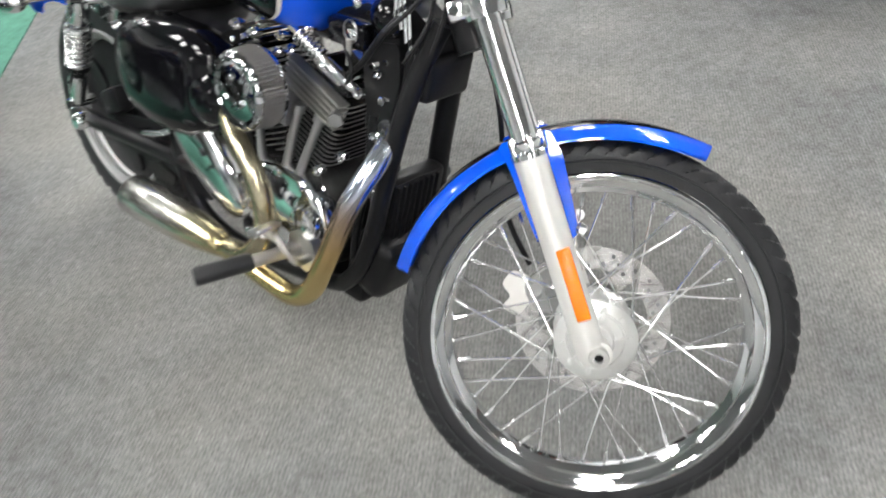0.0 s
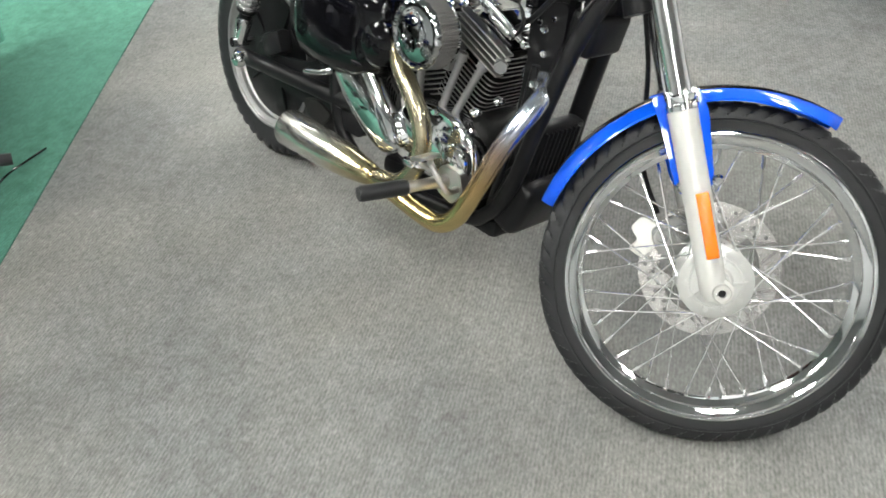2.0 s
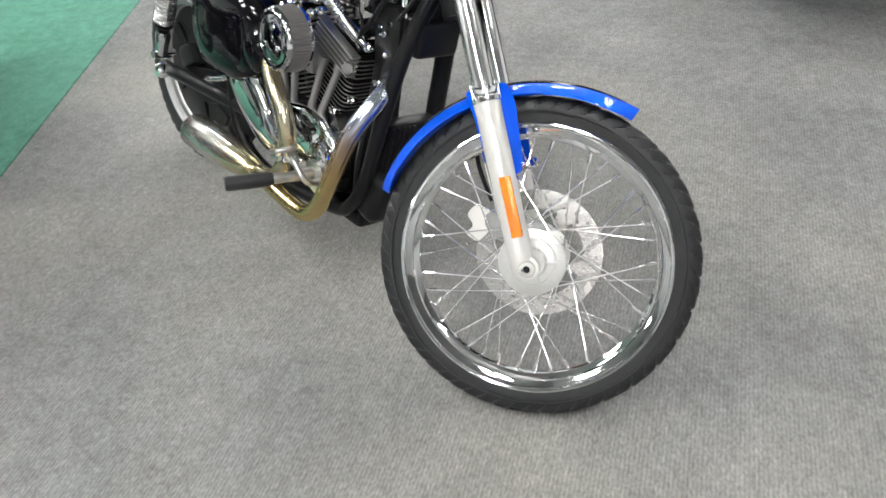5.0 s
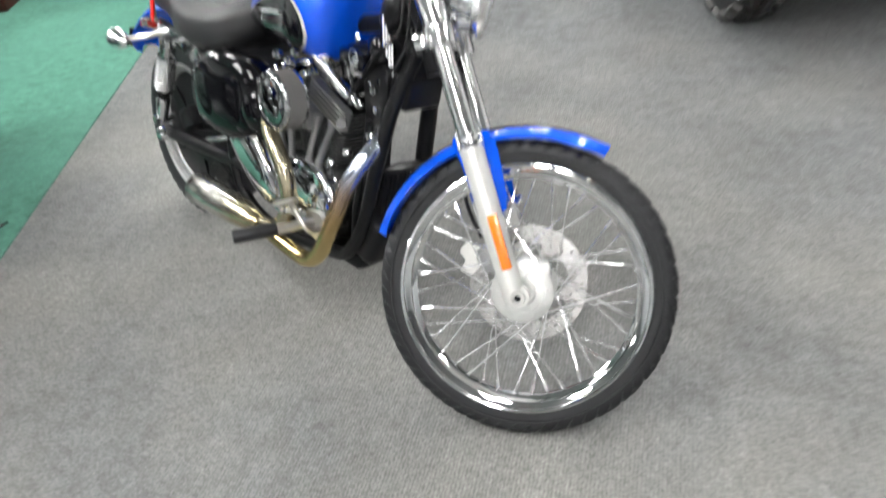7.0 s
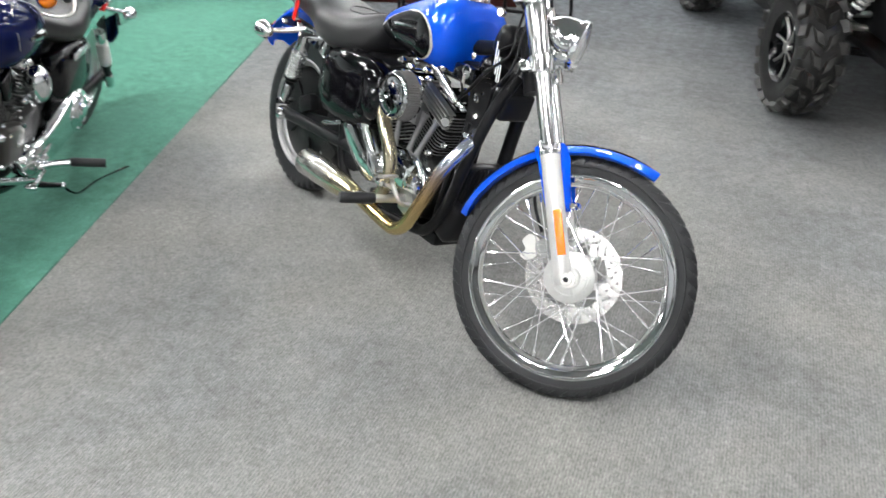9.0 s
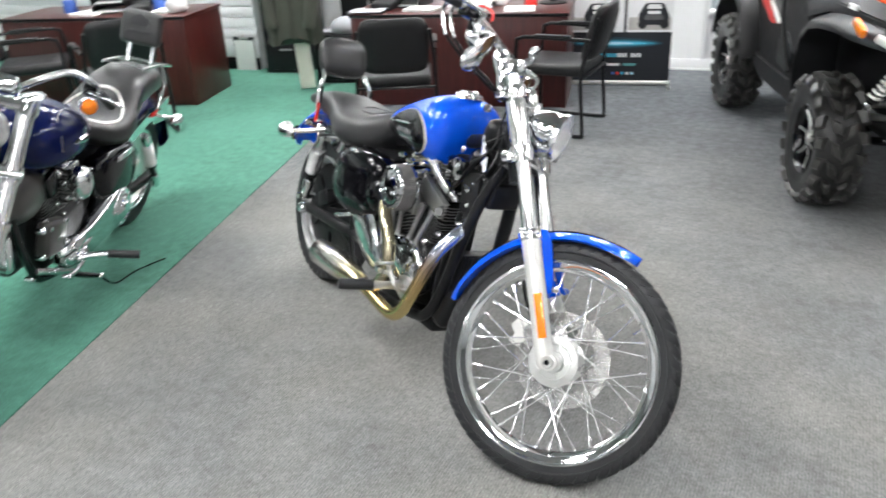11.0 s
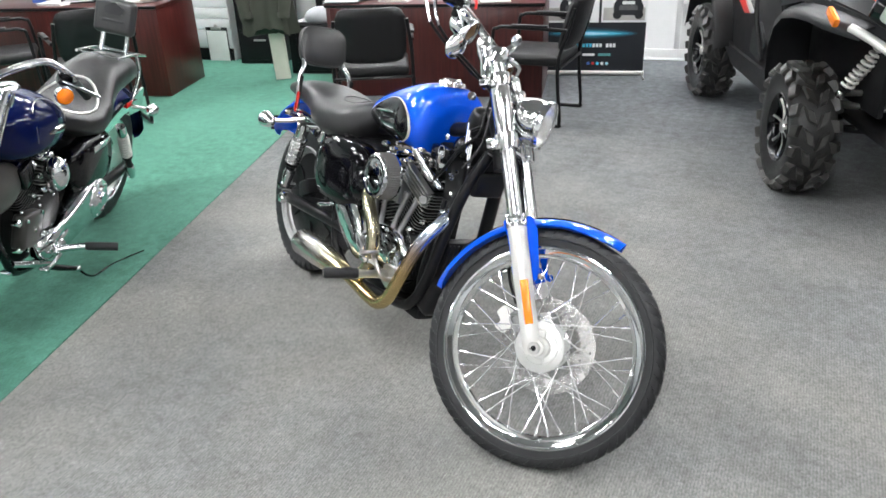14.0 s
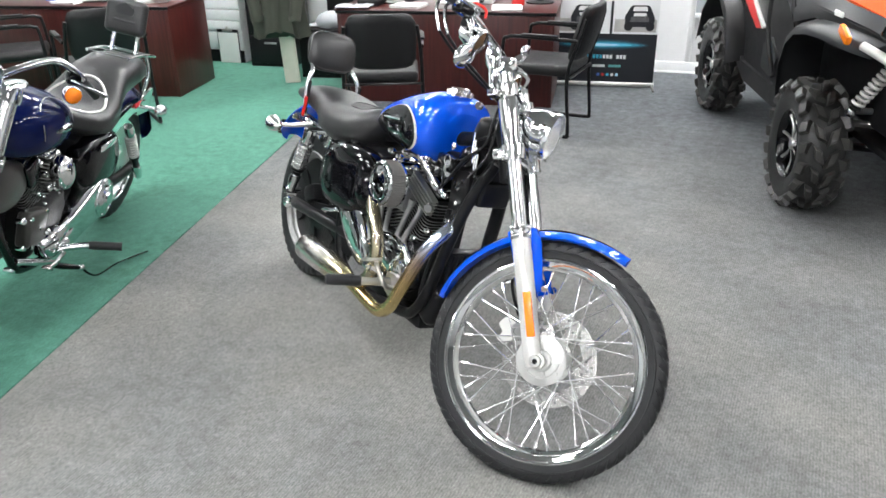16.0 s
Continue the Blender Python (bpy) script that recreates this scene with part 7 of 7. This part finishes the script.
telephone(on_desk(W0, 0.28, 0.30, 0, 25))
telephone(on_desk(E0, -0.62, 0.30, 0, -15))
bag = Geo().ball((0, 0, 0.055), (0.09, 0.08, 0.07), 24, 14)
bag.v = [tuple(Vector(p) * (1 + 0.10 * noise.noise(Vector(p) * 30))) for p in bag.v]
solid("plastic_bag", bag, surface("pale_crumpled_plastic", (0.70, 0.66, 0.66), 0.25, bump=0.1), "crumpled pale plastic bag on the desk", "bag", m=on_desk(W0, 0.66, 0.22))
for x, y, m, lab in ((0.40, 0.42, BLUE_PRINT, "small blue box on the desk"), (0.52, 0.36, RED, "small red box on the desk"), (-0.35, 0.3, BLUE_PRINT, "blue folder box on the desk")):
    solid("box", Geo().box((0, 0, 0.05), (0.09, 0.07, 0.10), 0.004), m, lab, "box", m=on_desk(W0 if x != 0.52 else E0, x, y, 0, 15))
rag = Geo().grid([[(x * 0.02, y * 0.02, 0.012 + 0.02 * abs(noise.noise(Vector((x * 0.23, y * 0.27, 1.0)))) + 0.0) for x in range(-7, 8)] for y in range(-5, 6)])
rag.add([(x, y, 0.0) for x, y, z in rag.v], [tuple(reversed(f)) for f in rag.f])
solid("folded_cloth", rag, GREY_CLOTH, "crumpled grey cloth on the desk", "cloth", m=on_desk(E0, -0.72, 0.10))

def office_chair(m):
    """Black swivel chair: five-star base, gas post, seat and a tall rounded back. It faces -y."""
    c = thing("office_chair", m, "black high-backed swivel chair behind a desk", "chair")
    for k in range(5):
        a = 2 * math.pi * k / 5
        d = Vector((math.cos(a), math.sin(a), 0))
        leg = part("leg", Geo().tube([d * 0.03 + Vector((0, 0, 0.10)), d * 0.30 + Vector((0, 0, 0.065))], [0.024, 0.016], 10), BLACK_PLASTIC, c)
        part("castor", Geo().ball(d * 0.30 + Vector((0, 0, 0.028)), (0.028, 0.028, 0.028), 14, 10), BLACK_PLASTIC, leg)
    part("post", Geo().tube([(0, 0, 0.08), (0, 0, 0.44)], 0.026, 14), STEEL, c)
    part("seat", Geo().box((0, 0, 0.48), (0.50, 0.50, 0.09), 0.04, None, 4), CLOTH, c, sharp=60)
    rows = []
    for z, w, t in ((0.54, 0.16, 0.02), (0.58, 0.21, 0.04), (0.75, 0.24, 0.05), (0.95, 0.235, 0.045), (1.06, 0.20, 0.035), (1.11, 0.13, 0.02)):
        rows.append([(x * w, 0.25 + 0.08 * (z - 0.54) + dy * t - 0.04 * x * x, z) for x, dy in ((-1, 0), (-0.9, 0.7), (-0.5, 1), (0, 1), (0.5, 1), (0.9, 0.7), (1, 0), (0.9, -0.7), (0.5, -1), (0, -1), (-0.5, -1), (-0.9, -0.7))])
    part("backrest", Geo().rings(rows), CLOTH, c, sharp=60)
    return c


office_chair(pose(-4.60, 4.22, 0.008, 0, 0, 12))


def desk_organiser(m):
    """Stacked black letter trays."""
    o = thing("letter_tray", m, "stack of black plastic letter trays with papers", "letter tray")
    for k in range(3):
        z = 0.07 * k
        tray = Geo().box((0, 0, z + 0.006), (0.26, 0.34, 0.008), 0.002)
        for sx in (-1, 1):
            tray.box((sx * 0.128, 0, z + 0.032), (0.006, 0.34, 0.052), 0.002)
        tray.box((0, 0.168, z + 0.032), (0.26, 0.006, 0.052), 0.002)
        t = part("tray", tray, BLACK_PLASTIC, o)
        part("paper", Geo().box((0.004, -0.01, z + 0.018), (0.21, 0.29, 0.012)), PAPER, t)
    return o


desk_organiser(on_desk(W0, 0.02, 0.34, 0, 18))
desk_organiser(on_desk(E0, -0.46, 0.46, 0, -8))

# low black cabinet with a cap, tall black cabinet, jacket on a stand
cab = thing("cabinet", pose(-2.70, 4.70, 0.008, 0, 0, 8), "low black metal cabinet with two drawers", "cabinet")
part("body", Geo().box((0, 0, 0.21), (0.60, 0.50, 0.42), 0.008), SATIN_BLACK, cab)
for z in (0.115, 0.31):
    dw = part("drawer", Geo().box((0, -0.256, z), (0.46, 0.014, 0.175), 0.005), SATIN_BLACK, cab)
    part("handle", Geo().box((0, -0.268, z + 0.05), (0.12, 0.012, 0.018), 0.004), CAST, dw)
hat = Geo().ball((0, 0, 0.04), (0.145, 0.12, 0.095), 28, 14)
hat.v = [(x, y, max(z, 0.0)) for x, y, z in hat.v]
hat.ball((0.13, -0.02, 0.014), (0.09, 0.085, 0.012), 18, 8)
solid("cap", hat, GREY_CLOTH, "light grey cloth cap on the low cabinet", "cap", m=pose(-2.72, 4.60, 0.429, 0, 0, 200))
back = thing("cabinet", pose(-2.62, 5.14, 0.008, 0, 0, 4), "plain black steel cupboard behind the low cabinet", "cabinet")
part("body", Geo().box((0, 0, 0.56), (0.62, 0.40, 1.12), 0.008), SATIN_BLACK, back)
for s in (-1, 1):
    dw = part("door", Geo().box((s * 0.152, -0.206, 0.57), (0.296, 0.014, 1.06), 0.004), SATIN_BLACK, back)
    part("handle", Geo().box((s * 0.03, -0.218, 0.62), (0.014, 0.014, 0.12), 0.004), CAST, dw)
tall = thing("cabinet", pose(-3.46, 4.98, 0.008, 0, 0, 6), "tall black filing cabinet with a white label", "cabinet")
part("body", Geo().box((0, 0, 0.58), (0.44, 0.46, 1.16), 0.008), SATIN_BLACK, tall)
for z in (0.16, 0.44, 0.72, 1.0):
    dw = part("drawer", Geo().box((0, -0.236, z), (0.40, 0.014, 0.255), 0.005), SATIN_BLACK, tall)
    part("handle", Geo().box((0, -0.248, z + 0.06), (0.12, 0.012, 0.018), 0.004), CAST, dw)
part("label", Geo().box((-0.12, -0.245, 0.735), (0.10, 0.004, 0.055)), PAPER, tall)
stand2 = thing("coat_stand", pose(-2.95, 4.22, 0.008, 0, 0, 14), "cream board coat stand", "coat stand")
part("post", Geo().box((-0.045, 0, 0.79), (0.13, 0.03, 1.58), 0.004, Matrix.Rotation(radians(-3), 4, "Y")), CREAM, stand2)
part("peg", Geo().tube([(0, -0.01, 1.45), (0, -0.06, 1.48)], 0.010, 8), CREAM, stand2)
jk = []
for k in range(15):
    t = k / 14
    z = 1.46 - 1.02 * t
    w = lerp([(0, 0.06), (0.08, 0.17), (0.3, 0.205), (1, 0.215)], t)
    d = lerp([(0, 0.03), (0.15, 0.07), (1, 0.085)], t)
    ring = []
    for j in range(72):
        a = 2 * math.pi * j / 72
        f = 1 + 0.16 * math.sin(7 * a + 2.2 * t) * t + 0.10 * math.sin(13 * a - 3 * t) * t + 0.22 * noise.noise(Vector((4 * math.cos(a), 4 * math.sin(a), 5 * t)))
        ring.append((w * math.cos(a) * f, d * math.sin(a) * f - 0.055, z + (0.035 * math.sin(3 * a) + 0.03 * noise.noise(Vector((5 * math.cos(a), 5 * math.sin(a), 9.0)))) * t))
    jk.append(ring)
jacket = thing("jacket", pose(-2.97, 4.15, 0.0, 0, 0, 12), "olive drab jacket hanging from the coat stand", "jacket")
part("body", Geo().rings(jk), OLIVE, jacket, sharp=80)
for s in (-1, 1):
    sl = [(s * 0.16, -0.05, 1.36), (s * 0.20, -0.08, 1.15), (s * 0.205, -0.11, 0.90), (s * 0.17, -0.14, 0.66), (s * 0.155, -0.145, 0.58)]
    part("sleeve", Geo().tube(sl, [0.055, 0.065, 0.062, 0.05, 0.045], 16, 5), OLIVE, jacket, sharp=80)
    part("cuff", Geo().lathe([(0.046, 0), (0.05, 0.004), (0.05, 0.05), (0.044, 0.054), (0.038, 0.0)], (s * 0.155, -0.145, 0.56), (0, 0, 1), 18, closed=True), OLIVE, jacket)
part("collar", Geo().tube([(-0.09, -0.10, 1.43), (0, -0.03, 1.47), (0.09, -0.10, 1.43)], 0.025, 10), OLIVE, jacket)

# clipboard hanging on the wall boards
clip = thing("clipboard", pose(-3.945, SLAT_Y - 0.022, 0.055), "clipboard with a white sheet hanging on the wall", "clipboard")
part("board", Geo().box((0, 0, 0.10), (0.23, 0.006, 0.33), 0.002), DARK_GREY_PLASTIC, clip)
part("sheet", Geo().box((0, -0.005, 0.09), (0.215, 0.002, 0.29)), PAPER, clip)
part("clamp", Geo().box((0, -0.008, 0.255), (0.11, 0.014, 0.022), 0.005).ball((0, -0.006, 0.275), (0.022, 0.008, 0.020), 14, 8), STEEL, clip)

# roll-up banner by the back wall
FADED_GREY = surface("faded_grey_print", (0.10, 0.10, 0.105), 0.5, vary=0.5, scale=30)
ban = thing("banner", pose(-0.36, 4.75, 0, 0, 0, 6), "tall roll-up banner with vehicle pictures above a black foot", "banner")
part("base", Geo().box((0, 0.02, 0.022), (0.86, 0.07, 0.035), 0.012, None, 3), SILVER, ban, "silver banner base")
part("foot", Geo().tube([(0.42, -0.16, 0.006), (0.41, 0.0, 0.018), (0.40, 0.16, 0.006)], 0.008, 8), STEEL, ban)
part("print_dark", Geo().box((0, 0, 0.235), (0.84, 0.004, 0.395)), BANNER_DARK, ban, "black print")
part("print_sky", Geo().box((0, 0, 1.22), (0.84, 0.004, 1.57)), BANNER_SKY, ban, "pale landscape print")
for x, w in ((-0.26, 0.30), (0.05, 0.02), (0.24, 0.33)):
    part("print_ground", Geo().box((x, -0.0035, 0.50 if w > 0.1 else 0.56), (w, 0.003, 0.10 if w > 0.1 else 0.26)), BANNER_GROUND if w > 0.1 else BANNER_DARK, ban)
for x in (-0.16, 0.27):
    v = part("printed_vehicle", Geo().plate(rounded([(x - 0.11, 0.49), (x + 0.11, 0.49), (x + 0.12, 0.56), (x + 0.07, 0.66), (x - 0.07, 0.66), (x - 0.12, 0.57)], 0.02), -0.0065, -0.0055), BANNER_DARK, ban, "printed dark off-road vehicle")
    part("printed_lamp_bar", Geo().plate(rounded([(x - 0.05, 0.575), (x + 0.05, 0.575), (x + 0.05, 0.60), (x - 0.05, 0.60)], 0.008), -0.0085, -0.0075), WHITE_PRINT, v)
    part("printed_hood", Geo().plate(rounded([(x - 0.075, 0.53), (x + 0.075, 0.53), (x + 0.07, 0.57), (x - 0.07, 0.57)], 0.012), -0.0085, -0.0075), FADED_GREY, v)
    part("printed_screen", Geo().plate(rounded([(x - 0.06, 0.615), (x + 0.06, 0.615), (x + 0.05, 0.65), (x - 0.05, 0.65)], 0.01), -0.0085, -0.0075), WHITE_PRINT, v)
    for s in (-1, 1):
        part("printed_wheel", Geo().lathe([(0, 0), (0.035, 0), (0.035, 0.001), (0, 0.001)], (x + s * 0.085, -0.0075, 0.495), (0, -1, 0), 20), RUBBER, v)
GLOW = [surface("streak_print", c, 0.5) for c in ((0.010, 0.035, 0.055), (0.016, 0.10, 0.15), (0.03, 0.24, 0.35), (0.10, 0.50, 0.68), (0.45, 0.75, 0.88))]
fl = ban
for j, (rx, rz) in enumerate(((0.38, 0.050), (0.35, 0.036), (0.31, 0.025), (0.25, 0.017), (0.15, 0.010))):
    ov = [(rx * math.cos(2 * math.pi * k / 36) - 0.02, 0.345 + rz * math.sin(2 * math.pi * k / 36) * (1 - 0.35 * abs(math.cos(2 * math.pi * k / 36)))) for k in range(36)]
    ob = part("streak" if j else "flare", Geo().plate(ov, -0.0046 - 0.0012 * j, -0.0036 - 0.0012 * j), GLOW[j], fl, "" if j else "cyan light streak print")
    fl = fl if j else ob
for k in range(13):
    if k != 9:
        part("lettering_bar", Geo().box((-0.155 + 0.0275 * k, -0.004, 0.248), (0.021, 0.003, 0.030)), CYAN if k < 6 else WHITE_PRINT, ban)
for x, m in ((-0.03, WHITE_PRINT), (0.10, TEAL)):
    part("lettering_bar", Geo().box((x, -0.004, 0.172), (0.10, 0.003, 0.020)), m, ban)
for k, m in enumerate((BLUE_PRINT, RED, CYAN, WHITE_PRINT, PALE_CYAN)):
    part("print_dot", Geo().lathe([(0, 0), (0.013, 0), (0.013, 0.002), (0, 0.002)], (-0.03 + 0.038 * k, -0.003, 0.10), (0, -1, 0), 16), m, ban)
g = Geo().tube([(0, -0.005, 2.01), (0, 0.02, 2.015)], 0.01, 8).box((0, 0, 2.01), (0.86, 0.02, 0.025), 0.006)
part("top_rail", g, SILVER, ban)
